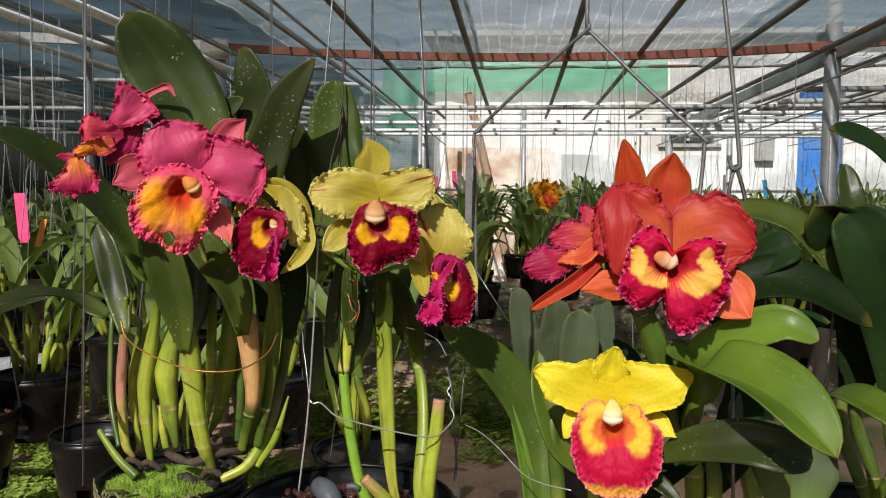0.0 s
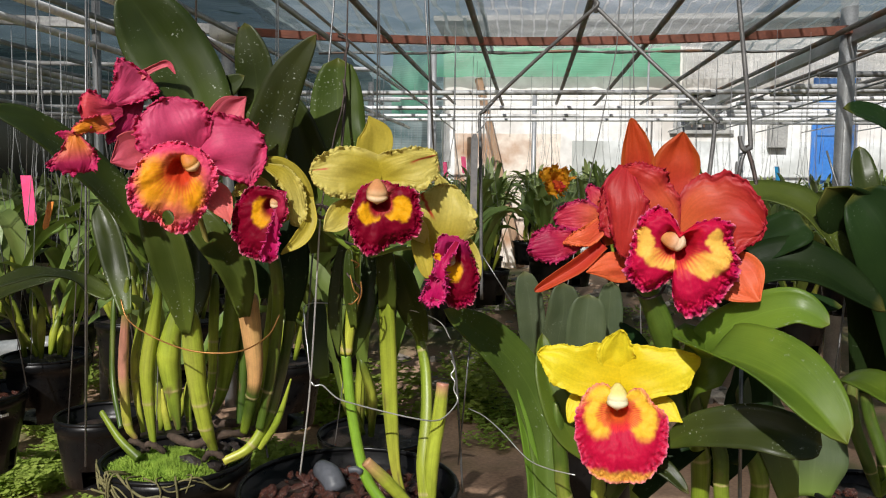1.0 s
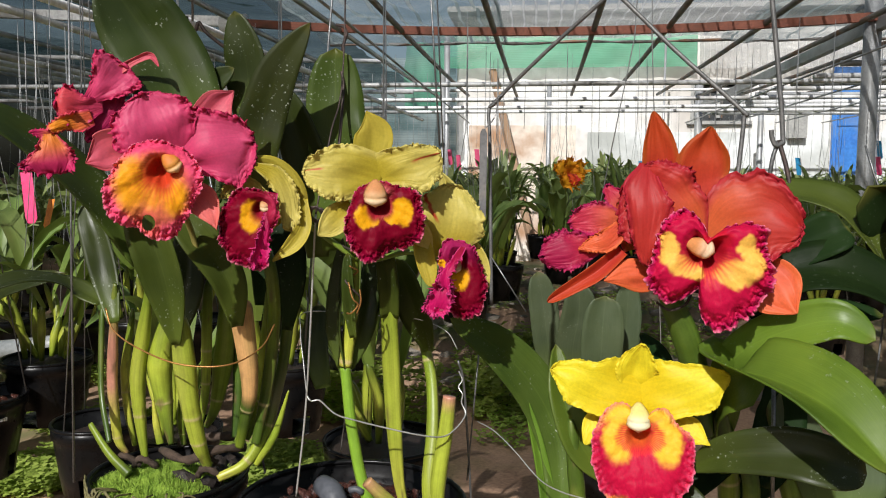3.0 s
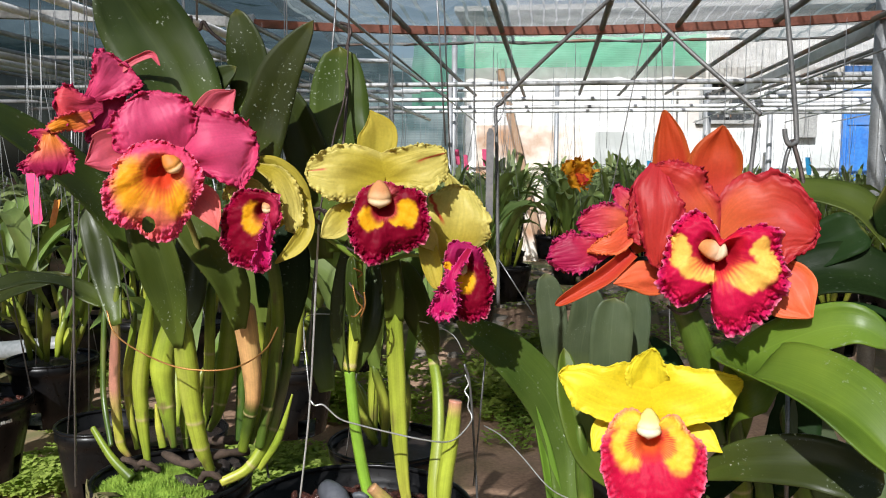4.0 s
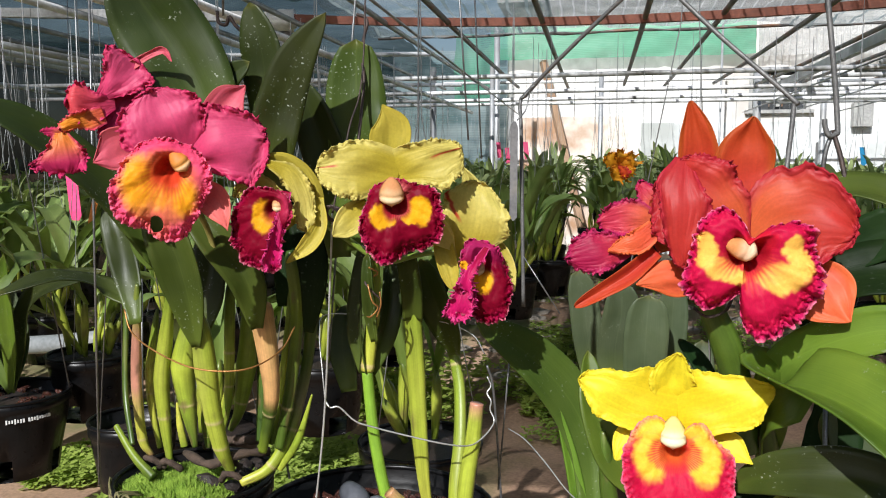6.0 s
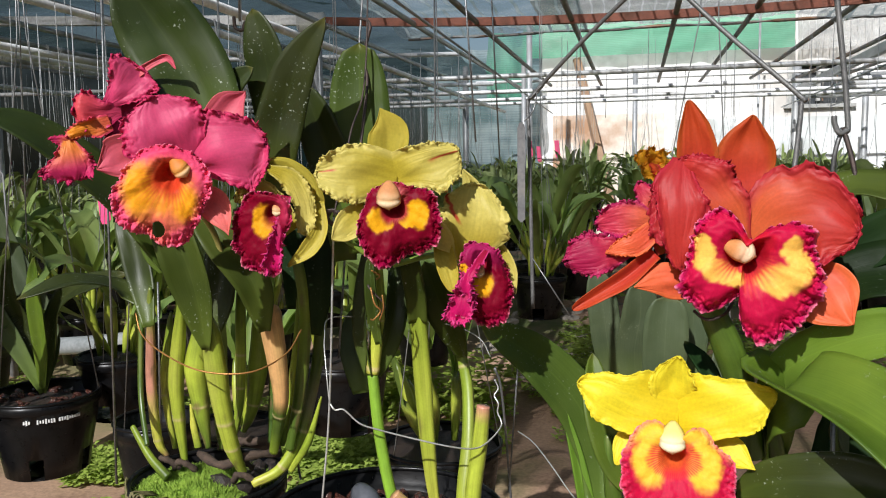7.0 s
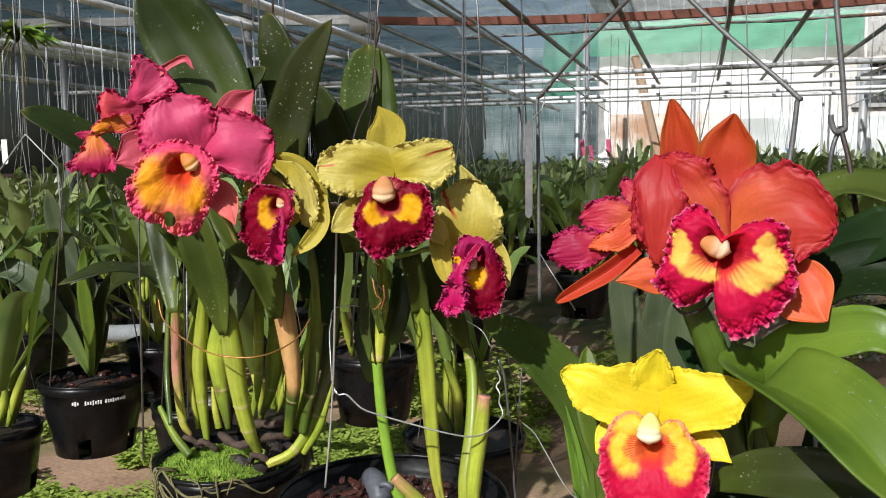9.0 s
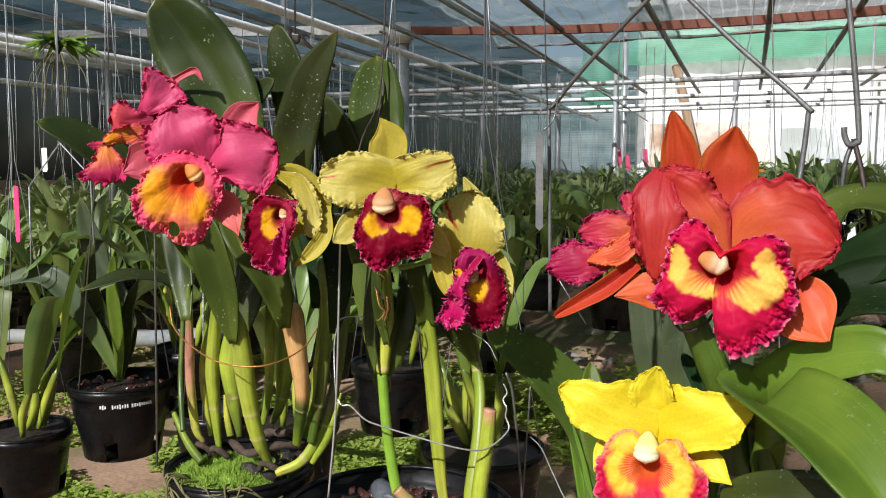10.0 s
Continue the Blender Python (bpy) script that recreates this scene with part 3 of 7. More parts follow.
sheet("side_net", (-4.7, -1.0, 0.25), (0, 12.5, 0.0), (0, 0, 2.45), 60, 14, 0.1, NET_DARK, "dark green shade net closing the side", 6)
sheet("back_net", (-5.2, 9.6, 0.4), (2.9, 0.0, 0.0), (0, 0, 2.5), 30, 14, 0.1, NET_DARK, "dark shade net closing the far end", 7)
sheet("back_net", (-2.3, 9.6, 0.4), (1.37, 0.0, 0.0), (0, 0, 2.5), 20, 14, 0.1, NET_TEAL, "teal shade net closing the far end", 17)
# The next two sheets stand out of view, added to close the place.
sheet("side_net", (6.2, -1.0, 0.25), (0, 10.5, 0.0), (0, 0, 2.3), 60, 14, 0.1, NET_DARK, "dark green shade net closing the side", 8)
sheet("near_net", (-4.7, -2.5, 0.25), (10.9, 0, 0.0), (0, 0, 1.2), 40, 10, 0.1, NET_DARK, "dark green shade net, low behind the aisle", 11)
# ---- the building beyond ----
WX, WY = -0.93, 9.7


def wall_piece(x0, x1, z0, z1, material, proud=0.0, name="wall_far", depth=0.22):
    ob = new(name, mesh_of(name, *box((x0, WY - proud, z0), (x1, WY + depth, z1)), material, False))
    return tagged(ob, "white lime-washed plaster wall in full sun, stained", "wall", kind="structure")


wall_piece(WX, 1.82, 0.2, 3.4, PLASTER)
wall_piece(1.82, 2.47, 0.2, 2.15, PLASTER)
wall_piece(1.82, 2.47, 2.62, 3.4, PLASTER)
wall_piece(2.47, 3.4, 0.2, 3.4, PLASTER)
wall_piece(3.4, 3.92, 2.8, 3.4, PLASTER)
wall_piece(3.92, 9.0, 0.2, 3.4, PLASTER)
tagged(new("wall_patch", mesh_of("wall_patch", *box((-0.78, WY - 0.006, 0.3), (0.5, WY, 2.1)), PEELED, False)), "peach-brown patch where the wash has peeled", "plaster patch", kind="structure")
tagged(new("wall_plinth", mesh_of("wall_plinth", *box((0.64, WY - 0.012, 0.3), (3.38, WY, 2.02)), PLINTH, False)), "pale blue-grey washed lower wall", "plinth", kind="structure")
tagged(new("wall_plinth", mesh_of("wall_plinth", *box((3.94, WY - 0.012, 0.3), (9.0, WY, 2.02)), PLINTH, False)), "pale blue-grey washed lower wall", "plinth", kind="structure")
window = tagged(new("window_1", mesh_of("window_1", *box((1.82, WY + 0.12, 2.15), (2.47, WY + 0.14, 2.62)), WINDOW_DARK, False)), "small dusty window with grey frame and bars", "window", kind="structure")
for lo, hi in (((1.82, WY - 0.01, 2.15), (1.86, WY + 0.1, 2.62)), ((2.43, WY - 0.01, 2.15), (2.47, WY + 0.1, 2.62)), ((1.86, WY - 0.01, 2.58), (2.43, WY + 0.1, 2.62)), ((2.12, WY + 0.02, 2.19), (2.16, WY + 0.08, 2.58))):
    hang("window_frame", mesh_of("window_frame", *box(lo, hi), CONCRETE, False), window)
hang("window_sill", mesh_of("window_sill", *box((1.78, WY - 0.06, 2.11), (2.51, WY + 0.1, 2.15)), CONCRETE, False), window)
for k in range(4):
    hang("bar", mesh_of("bar", *box((1.9 + 0.14 * k, WY + 0.03, 2.19), (1.912 + 0.14 * k, WY + 0.042, 2.58)), DARK_PIPE, False), window)
door = tagged(new("door_1", mesh_of("door_1", *box((3.42, WY + 0.05, 0.45), (3.9, WY + 0.09, 2.8)), BLUE_PAINT, False)), "bright blue painted steel door, closed", "door", kind="structure")
for z in (0.6, 1.35, 2.1):
    hang("panel", mesh_of("panel", *box((3.48, WY + 0.035, z), (3.84, WY + 0.05, z + 0.6)), BLUE_PAINT, False), door)
hang("door_handle", mesh_of("door_handle", *tube([(3.5, WY + 0.0, 1.4), (3.5, WY + 0.0, 1.55)], 0.012, 8), GALV), door)
tagged(new("roof_edge", mesh_of("roof_edge", *box((WX - 0.1, WY - 0.25, 3.4), (9.2, WY + 3.0, 3.46)), CONCRETE, False)), "grey concrete roof edge of the building", "roof", kind="structure")
plank = new("leaning_plank", mesh_of("leaning_plank", *tube([(0.05, 9.35, 0.5), (-0.5, 9.62, 2.75)], 0.05, 4), WOOD, False))
tagged(plank, "weathered brown plank leaning on the white wall", "plank")
for k, (x, z) in enumerate(((5.0, 2.0), (2.9, 1.95))):
    box_ob = new("meter_box", mesh_of("meter_box", *box((x, WY - 0.12, z), (x + 0.2, WY - 0.012, z + 0.26)), CONCRETE, False))
    tagged(box_ob, "small grey box fixed to the wall", "meter box")
pvc = new("water_pipe", mesh_of("water_pipe", *tube(curve_through([(-3.4, 2.45, 0.8), (-2.2, 2.4, 0.86), (-1.6, 2.3, 0.92), (-1.3, 2.27, 0.96)], 16), 0.028, 12), PVC))
tagged(pvc, "pale plastic water pipe under hanging pots", "pipe")


# ---- the orchids in front: pots, bulbs, leaves, wires ----
G1, G2, G3 = (0.065, 0.11, 0.013), (0.195, 0.27, 0.022), (0.34, 0.4, 0.04)
YEL, TAN, PNK = (0.45, 0.45, 0.06), (0.58, 0.33, 0.13), (0.48, 0.22, 0.15)
DK = (0.05, 0.1, 0.015)


def moss_mound(parent, centre, r, h, count, seed):
    rnd = random.Random(seed)
    cx, cy, cz = centre
    v, f = lathe([(0.002, h), (r * 0.3, h * 0.9), (r * 0.6, h * 0.6), (r * 0.85, h * 0.2), (r, -0.01)], 28, centre)
    v = [q + Vector((0, 0, 0.006 * noise.noise(q * 60))) for q in v]
    for _ in range(count):
        d, a = r * math.sqrt(rnd.random()), rnd.random() * 6.28
        k = d / r
        p = Vector((cx + d * math.cos(a), cy + d * math.sin(a), cz + h * (1 - k * k) - 0.003))
        t = Vector((rnd.gauss(0, 0.5), rnd.gauss(0, 0.5), 1)).normalized() * rnd.uniform(0.004, 0.011)
        s = t.cross(Vector((rnd.random() - 0.5, rnd.random() - 0.5, 0.1))).normalized() * 0.0011
        o = len(v)
        v += [p - s, p + s, p + t]
        f.append((o, o + 1, o + 2))
    ob = hang("moss", mesh_of("moss", v, f, MOSS, False), parent, "bright green moss cushion")
    ob["kind"] = "stuff"


def chunk_meshes(name, material, seed, size):
    out = []
    for k in range(6):
        bm = bmesh.new()
        bmesh.ops.create_icosphere(bm, subdivisions=1, radius=size)
        v = [q.co * (1 + 0.5 * noise.noise(q.co * (0.9 / size) + Vector((seed, k * 3.1, 0)))) for q in bm.verts]
        v = [Vector((q.x * (1 + 0.2 * k), q.y, q.z * 0.6)) for q in v]
        out.append(mesh_of(name, v, [tuple(x.index for x in p.verts) for p in bm.faces], material, False))
        bm.free()
    return out


def fill(parent, centre, r, count, meshes, seed, name="bark_chunk"):
    rnd = random.Random(seed)
    cx, cy, cz = centre
    for k in range(count):
        d, a = r * math.sqrt(rnd.random()), rnd.random() * 6.28
        ob = new(name, rnd.choice(meshes))
        ob.parent = parent
        ob.matrix_parent_inverse = Matrix.Translation(-parent.location)
        ob.matrix_basis = Matrix.LocRotScale((cx + d * math.cos(a), cy + d * math.sin(a), cz + rnd.uniform(-0.008, 0.006)), Euler((rnd.uniform(-0.6, 0.6), rnd.uniform(-0.6, 0.6), rnd.random() * 6)), Vector((1, 1, 1)) * rnd.uniform(0.6, 1.3))


def soil_disc(parent, centre, r, material, name="potting_mix"):
    v, f = lathe([(0.002, 0.006), (r * 0.5, 0.003), (r, -0.003)], 24, centre)
    v = [q + Vector((0, 0, 0.007 * noise.noise(q * 70))) for q in v]
    return hang(name, mesh_of(name, v, f, material), parent)


BARK_BITS = chunk_meshes("bark_chunk", BARK, 1, 0.0075)

# --- the plant with pink flowers ---
PA = Vector((-0.395, 1.090, 1.071))
pink = thing("potted_orchid", PA, "hanging potted orchid with pink ruffled flowers and mossy pot", "orchid", "orchids in front")
plant_pot(pink, PA, 0.0960, 0.15)
soil_disc(pink, PA + Vector((0, 0, -0.012)), 0.0915, DARK_BARK)
moss_mound(pink, PA + Vector((-0.012, -0.012, -0.012)), 0.074, 0.017, 15000, 3)
moss_mound(pink, PA + Vector((0.045, 0.03, -0.01)), 0.035, 0.012, 1200, 4)
fill(pink, PA + Vector((0.045, 0.01, 0.0)), 0.045, 26, chunk_meshes("bark_chunk", DARK_BARK, 2, 0.008), 4)
# olive roots that spill over the rim
rnd = random.Random(12)
for k in range(8):
    a = rnd.uniform(4.0, 5.9)
    c, s = math.cos(a), math.sin(a)
    R = 0.0960
    wob = [rnd.uniform(-0.035, 0.035) for _ in range(4)]
    wire("root", [PA + Vector((c * R * 0.75, s * R * 0.75, 0.0)), PA + Vector((c * R * 1.03, s * R * 1.03, 0.006)),
                  PA + Vector(((c + wob[0] * 4) * R * 1.08, s * R * 1.03, -0.02 + wob[1] * 0.4)), PA + Vector(((c + wob[2] * 7) * R * 1.02, s * R * 1.01, -0.05 + wob[3]))], rnd.uniform(0.0008, 0.0015), ROOT, pink, 14)
for k in range(11):
    a0 = rnd.uniform(3.5, 5.3)
    wind, fall = rnd.uniform(0.25, 0.8), rnd.uniform(0.01, 0.05)
    wire("root", [PA + Vector((math.cos(a0 + wind * q) * 0.098, math.sin(a0 + wind * q) * 0.098, 0.004 - fall * q + 0.006 * math.sin(7 * q + k))) for q in (0, 0.25, 0.5, 0.75, 1.0)], rnd.uniform(0.0009, 0.0018), ROOT, pink, 18)
wire("rhizome", [(-0.395, 1.070, 1.108), (-0.348, 1.040, 1.108), (-0.318, 1.050, 1.118), (-0.291, 1.080, 1.113)], [0.004 + 0.002 * abs(math.sin(2.1 * k)) for k in range(12)], RHIZOME, pink, 12, 8)
wire("rhizome", [(-0.389, 1.110, 1.103), (-0.352, 1.100, 1.116), (-0.313, 1.100, 1.119)], [0.004 + 0.003 * abs(math.sin(1.7 * k + 1)) for k in range(10)], RHIZOME, pink, 10, 8)
for k, foot in enumerate([(-0.443, 1.072, 1.094), (-0.422, 1.076, 1.090), (-0.326, 1.050, 1.092), (-0.340, 1.066, 1.104)]):
    f = Vector(foot)
    wire("rhizome", [f + Vector((-0.014, 0.004, -0.008)), f + Vector((-0.004, -0.005, 0.004)), f + Vector((0.006, -0.003, 0.002)), f + Vector((0.017, 0.004, -0.009))], [0.0028 + 0.002 * abs(math.sin(1.9 * j + k)) for j in range(12)], RHIZOME, pink, 12, 8)
stalk([(-0.443, 1.075, 1.099), (-0.453, 1.072, 1.120), (-0.454, 1.065, 1.182), (-0.450, 1.060, 1.223), (-0.441, 1.050, 1.272), (-0.432, 1.040, 1.319)], [0.0033, 0.0062, 0.0069, 0.0069, 0.0051, 0.0047], [(0.2, 0.1, 0.06), YEL, YEL, PNK, PNK, PNK, G2, G1], pink, joints=(0.2,), label="pinkish drying pseudobulb")
stalk([(-0.438, 1.085, 1.106), (-0.447, 1.085, 1.157), (-0.448, 1.085, 1.202), (-0.441, 1.085, 1.246), (-0.435, 1.085, 1.282)], [0.0033, 0.0051, 0.0062, 0.0051, 0.0033], [G2, YEL, YEL, G2, G1], pink, joints=(0.35,))
stalk([(-0.422, 1.080, 1.093), (-0.427, 1.080, 1.143), (-0.426, 1.075, 1.196), (-0.410, 1.060, 1.252), (-0.395, 1.045, 1.297), (-0.385, 1.030, 1.325)], [0.0044, 0.0080, 0.0106, 0.0091, 0.0058, 0.0044], [G2, G3, G3, G3, G2, G1], pink, joints=(0.22,), label="plump green pseudobulb")
stalk([(-0.382, 1.070, 1.116), (-0.389, 1.070, 1.163), (-0.394, 1.070, 1.215), (-0.385, 1.070, 1.262), (-0.376, 1.070, 1.294)], [0.0037, 0.0106, 0.0161, 0.0117, 0.0055], [G1, G2, G3, G2, G1], pink, joints=(0.28,), label="plump olive-green pseudobulb")
stalk([(-0.396, 1.070, 1.116), (-0.401, 1.070, 1.142), (-0.404, 1.070, 1.170)], [0.0051, 0.0047, 0.0015], [G2, YEL, YEL], pink, "shoot")
stalk([(-0.326, 1.050, 1.098), (-0.330, 1.035, 1.132), (-0.335, 1.025, 1.181), (-0.338, 1.020, 1.227), (-0.339, 1.012, 1.274), (-0.345, 1.005, 1.300)], [0.0058, 0.0099, 0.0117, 0.0139, 0.0117, 0.0080], [G2, G3, G3, G3, G2, G2], pink, joints=(0.2, 0.34), label="plump green pseudobulb")
stalk([(-0.346, 1.070, 1.137), (-0.337, 1.070, 1.177), (-0.334, 1.070, 1.224), (-0.332, 1.070, 1.279), (-0.330, 1.070, 1.322)], [0.0040, 0.0055, 0.0066, 0.0066, 0.0055], [G2, G2, G3, G2, G1], pink, joints=(0.35, 0.55))
stalk([(-0.345, 1.090, 1.133), (-0.332, 1.090, 1.160), (-0.322, 1.090, 1.213), (-0.316, 1.090, 1.265), (-0.316, 1.090, 1.316)], [0.0040, 0.0073, 0.0131, 0.0117, 0.0073], [G1, G2, G2, G2, G1], pink, joints=(0.3,))
stalk([(-0.290, 1.060, 1.121), (-0.274, 1.045, 1.170), (-0.266, 1.035, 1.200), (-0.265, 1.025, 1.244), (-0.269, 1.018, 1.296), (-0.270, 1.018, 1.305)], [0.0055, 0.0080, 0.0099, 0.0124, 0.0146, 0.0110], [G2, G1, G1, TAN, TAN, TAN, TAN, TAN, TAN], pink, joints=(0.22,), label="pseudobulb in tan papery sheath")
stalk([(-0.284, 1.070, 1.127), (-0.271, 1.070, 1.167), (-0.263, 1.070, 1.219), (-0.256, 1.070, 1.273), (-0.252, 1.070, 1.320)], [0.0040, 0.0062, 0.0073, 0.0066, 0.0051], [G1, G2, G3, G2, G1], pink, joints=(0.3,))
stalk([(-0.313, 1.050, 1.084), (-0.282, 1.060, 1.101), (-0.261, 1.073, 1.139), (-0.251, 1.080, 1.177), (-0.241, 1.083, 1.225), (-0.232, 1.080, 1.288), (-0.225, 1.070, 1.320)], [0.0055, 0.0066, 0.0069, 0.0066, 0.0066, 0.0073, 0.0080], [YEL, G3, G2, (0.22, 0.2, 0.1), G1, G1, DK], pink, joints=(0.18, 0.36))
stalk([(-0.271, 1.065, 1.098), (-0.247, 1.065, 1.136), (-0.229, 1.065, 1.191)], [0.0040, 0.0051, 0.0011], [G3, G2, G3], pink, "shoot")
stalk([(-0.427, 1.050, 1.082), (-0.458, 1.060, 1.103), (-0.491, 1.075, 1.134)], [0.0069, 0.0055, 0.0040], [G1, G2, G2], pink, "shoot", label="green cut-off shoot")
stalk([(-0.375, 1.090, 1.109), (-0.378, 1.090, 1.142), (-0.374, 1.090, 1.178)], [0.0037, 0.0058, 0.0044], [G1, G2, G1], pink, joints=(0.2,))
stalk([(-0.269, 1.060, 1.126), (-0.252, 1.060, 1.207), (-0.244, 1.060, 1.295), (-0.251, 1.060, 1.360)], [0.0059, 0.0078, 0.0078, 0.0091], [G1, G1, G2, DK], pink, joints=(0.2,))
stalk([(-0.306, 1.090, 1.122), (-0.305, 1.100, 1.212), (-0.309, 1.100, 1.288)], [0.0059, 0.0078, 0.0078], [DK, G1, G1], pink)
stalk([(-0.440, 1.030, 1.129), (-0.466, 1.060, 1.186), (-0.473, 1.080, 1.287)], [0.0033, 0.0039, 0.0039], [DK, G1, G1], pink)
# leaves
leaf([(-0.280, 0.955, 1.458), (-0.303, 0.950, 1.533), (-0.340, 0.938, 1.600), (-0.367, 0.920, 1.645)], 0.0430, LEAF, pink, (0.1, -1, 0.1), 0.3, 12, 0.5, 0.5, 0.55, label="broad upright dark green leaf")
leaf([(-0.374, 0.990, 1.350), (-0.398, 0.970, 1.411), (-0.430, 0.930, 1.462), (-0.462, 0.893, 1.498), (-0.487, 0.868, 1.513)], 0.024, LEAF, pink, (0.2, -0.6, 0.8), 0.3, -10, 0.35, 0.45, 0.6, label="long dark leaf arching out sideways")
leaf([(-0.238, 0.985, 1.492), (-0.241, 0.980, 1.544), (-0.244, 0.975, 1.580), (-0.252, 0.970, 1.618)], 0.0235, LEAF, pink, (0, -1, 0.1), 0.2, -6, 0.75, 0.4, 0.6)
leaf([(-0.233, 0.965, 1.434), (-0.221, 0.955, 1.490), (-0.199, 0.948, 1.548), (-0.162, 0.940, 1.599)], 0.0245, LEAF, pink, (0, -1, 0.1), 0.25, 8, 0.7, 0.4, 0.75)
leaf([(-0.308, 0.975, 1.506), (-0.282, 0.965, 1.536), (-0.249, 0.960, 1.558)], 0.0150, LEAF, pink, (0, -1, 0.3), 0.25, 10, 0.6, 0.45, 0.6)
leaf([(-0.181, 1.030, 1.357), (-0.188, 1.020, 1.447), (-0.201, 1.010, 1.500), (-0.213, 1.000, 1.545)], 0.0235, LEAF, pink, (0.2, -1, 0.1), 0.3, 0, 0.5, 0.5, 0.6)
leaf([(-0.429, 1.030, 1.274), (-0.449, 1.050, 1.322), (-0.470, 1.060, 1.379), (-0.487, 1.070, 1.411)], 0.0170, LEAF, pink, (0.3, -1, 0.1), 0.3, 0, 0.4, 0.5, 0.6)
leaf([(-0.339, 1.003, 1.257), (-0.342, 0.994, 1.312), (-0.354, 0.985, 1.371), (-0.378, 0.985, 1.421)], 0.0241, LEAF_LOW, pink, (0.1, -1, 0.25), 0.5, 0, 0.2, 0.62, 0.55)
leaf([(-0.266, 1.000, 1.281), (-0.271, 0.990, 1.332), (-0.300, 0.980, 1.379), (-0.338, 0.985, 1.418)], 0.0215, LEAF_LOW, pink, (0.2, -1, 0.4), 0.5, 8, 0.3, 0.55, 0.6)
leaf([(-0.379, 0.990, 1.344), (-0.387, 0.990, 1.374), (-0.382, 1.000, 1.411), (-0.371, 1.020, 1.459)], 0.0196, LEAF_LOW, pink, (0.2, -1, 0.2), 0.4, 0, 0.25, 0.55, 0.6)
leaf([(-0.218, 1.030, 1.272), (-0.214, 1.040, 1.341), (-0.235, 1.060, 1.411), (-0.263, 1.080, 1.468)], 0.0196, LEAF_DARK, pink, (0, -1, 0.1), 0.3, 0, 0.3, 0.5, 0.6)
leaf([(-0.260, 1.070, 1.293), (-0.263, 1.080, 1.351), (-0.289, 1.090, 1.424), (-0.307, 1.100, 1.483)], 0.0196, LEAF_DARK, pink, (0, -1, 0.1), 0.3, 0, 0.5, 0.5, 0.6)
leaf([(-0.362, 1.050, 1.258), (-0.350, 1.060, 1.322), (-0.361, 1.080, 1.394)], 0.0235, LEAF, pink, (0, -1, 0.2), 0.3, 0, 0.5, 0.5, 0.6)
leaf([(-0.150, 1.025, 1.366), (-0.154, 1.025, 1.460), (-0.159, 1.025, 1.528), (-0.159, 1.025, 1.588)], 0.0333, LEAF_LOW, pink, (0.1, -1, 0.05), 0.22, 0, 0.7, 0.5, 0.42, label="upright rounded matt green leaf")
leaf([(-0.544, 1.200, 1.268), (-0.588, 1.200, 1.288), (-0.626, 1.150, 1.306), (-0.676, 1.100, 1.288)], 0.0207, LEAF, pink, (0, -0.5, 1), 0.3, 0, 0.5, 0.5, 0.6)
# its wires
wire("tie_wire", [(-0.404, 0.970, 1.302), (-0.390, 0.960, 1.280), (-0.350, 0.940, 1.265), (-0.295, 0.920, 1.255), (-0.248, 0.930, 1.254), (-0.228, 0.970, 1.264), (-0.223, 1.000, 1.284)], 0.0009, COPPER_WIRE, pink, 40)
for a, b in (((-0.500, 1.050, 1.068), (-0.483, 1.050, 1.735)), ((-0.265, 1.080, 1.081), (-0.396, 1.150, 1.648)), ((-0.502, 1.150, 1.097), (-0.495, 1.150, 1.309))):
    wire("hanger_wire", [a, b], 0.0014, WIRE, pink)
wire("hanger_hook", [(-0.512, 1.420, 1.708), (-0.510, 1.420, 1.690), (-0.497, 1.420, 1.686), (-0.491, 1.420, 1.698), (-0.476, 1.420, 1.679), (-0.426, 1.420, 1.642)], 0.003, DARK_WIRE, pink, 26)
wire("hanger_wire", [(-0.502, 1.420, 1.700), (-0.498, 1.420, 1.901)], 0.002, WIRE, pink)

# --- the plant with pale yellow flowers ---
PB = Vector((-0.154, 1.070, 1.054))
pale = thing("potted_orchid", PB, "hanging potted orchid with pale yellow crimson-lipped flowers", "orchid", "orchids in front")
plant_pot(pale, PB, 0.1390, 0.17)
soil_disc(pale, PB + Vector((0, 0, -0.025)), 0.1266, DARK_BARK)
fill(pale, PB + Vector((0, -0.01, -0.018)), 0.1196, 290, BARK_BITS, 7)
cup = stalk([(-0.204, 1.120, 1.054), (-0.186, 1.100, 1.052), (-0.173, 1.085, 1.038)], [0.0130, 0.0157, 0.0137], [(0.06, 0.065, 0.075)], pale, "fertiliser_cup", 8, 16, (), 1.0, "small grey plastic fertiliser cup")
cup.data.materials[0] = GREY_PLASTIC
wire("cup_lip", [(-0.135, 0.985, 1.105), (-0.127, 0.985, 1.107), (-0.120, 0.985, 1.103)], 0.004, GREY_PLASTIC, pale, 6)
stalk([(-0.094, 0.985, 1.065), (-0.118, 0.990, 1.101), (-0.134, 0.995, 1.168), (-0.143, 1.000, 1.238)], [0.0073, 0.0069, 0.0066, 0.0062], [(0.14, 0.27, 0.02), (0.2, 0.36, 0.03), (0.2, 0.36, 0.03)], pale, "flower_stem")
stalk([(-0.143, 1.000, 1.240), (-0.137, 1.000, 1.286), (-0.131, 0.990, 1.321), (-0.125, 0.970, 1.370), (-0.112, 0.950, 1.381)], [0.0072, 0.0078, 0.0065, 0.0052, 0.0039], [YEL, G3, G2, G2, G2], pale, "flower_stem", joints=(0.03, 0.35))
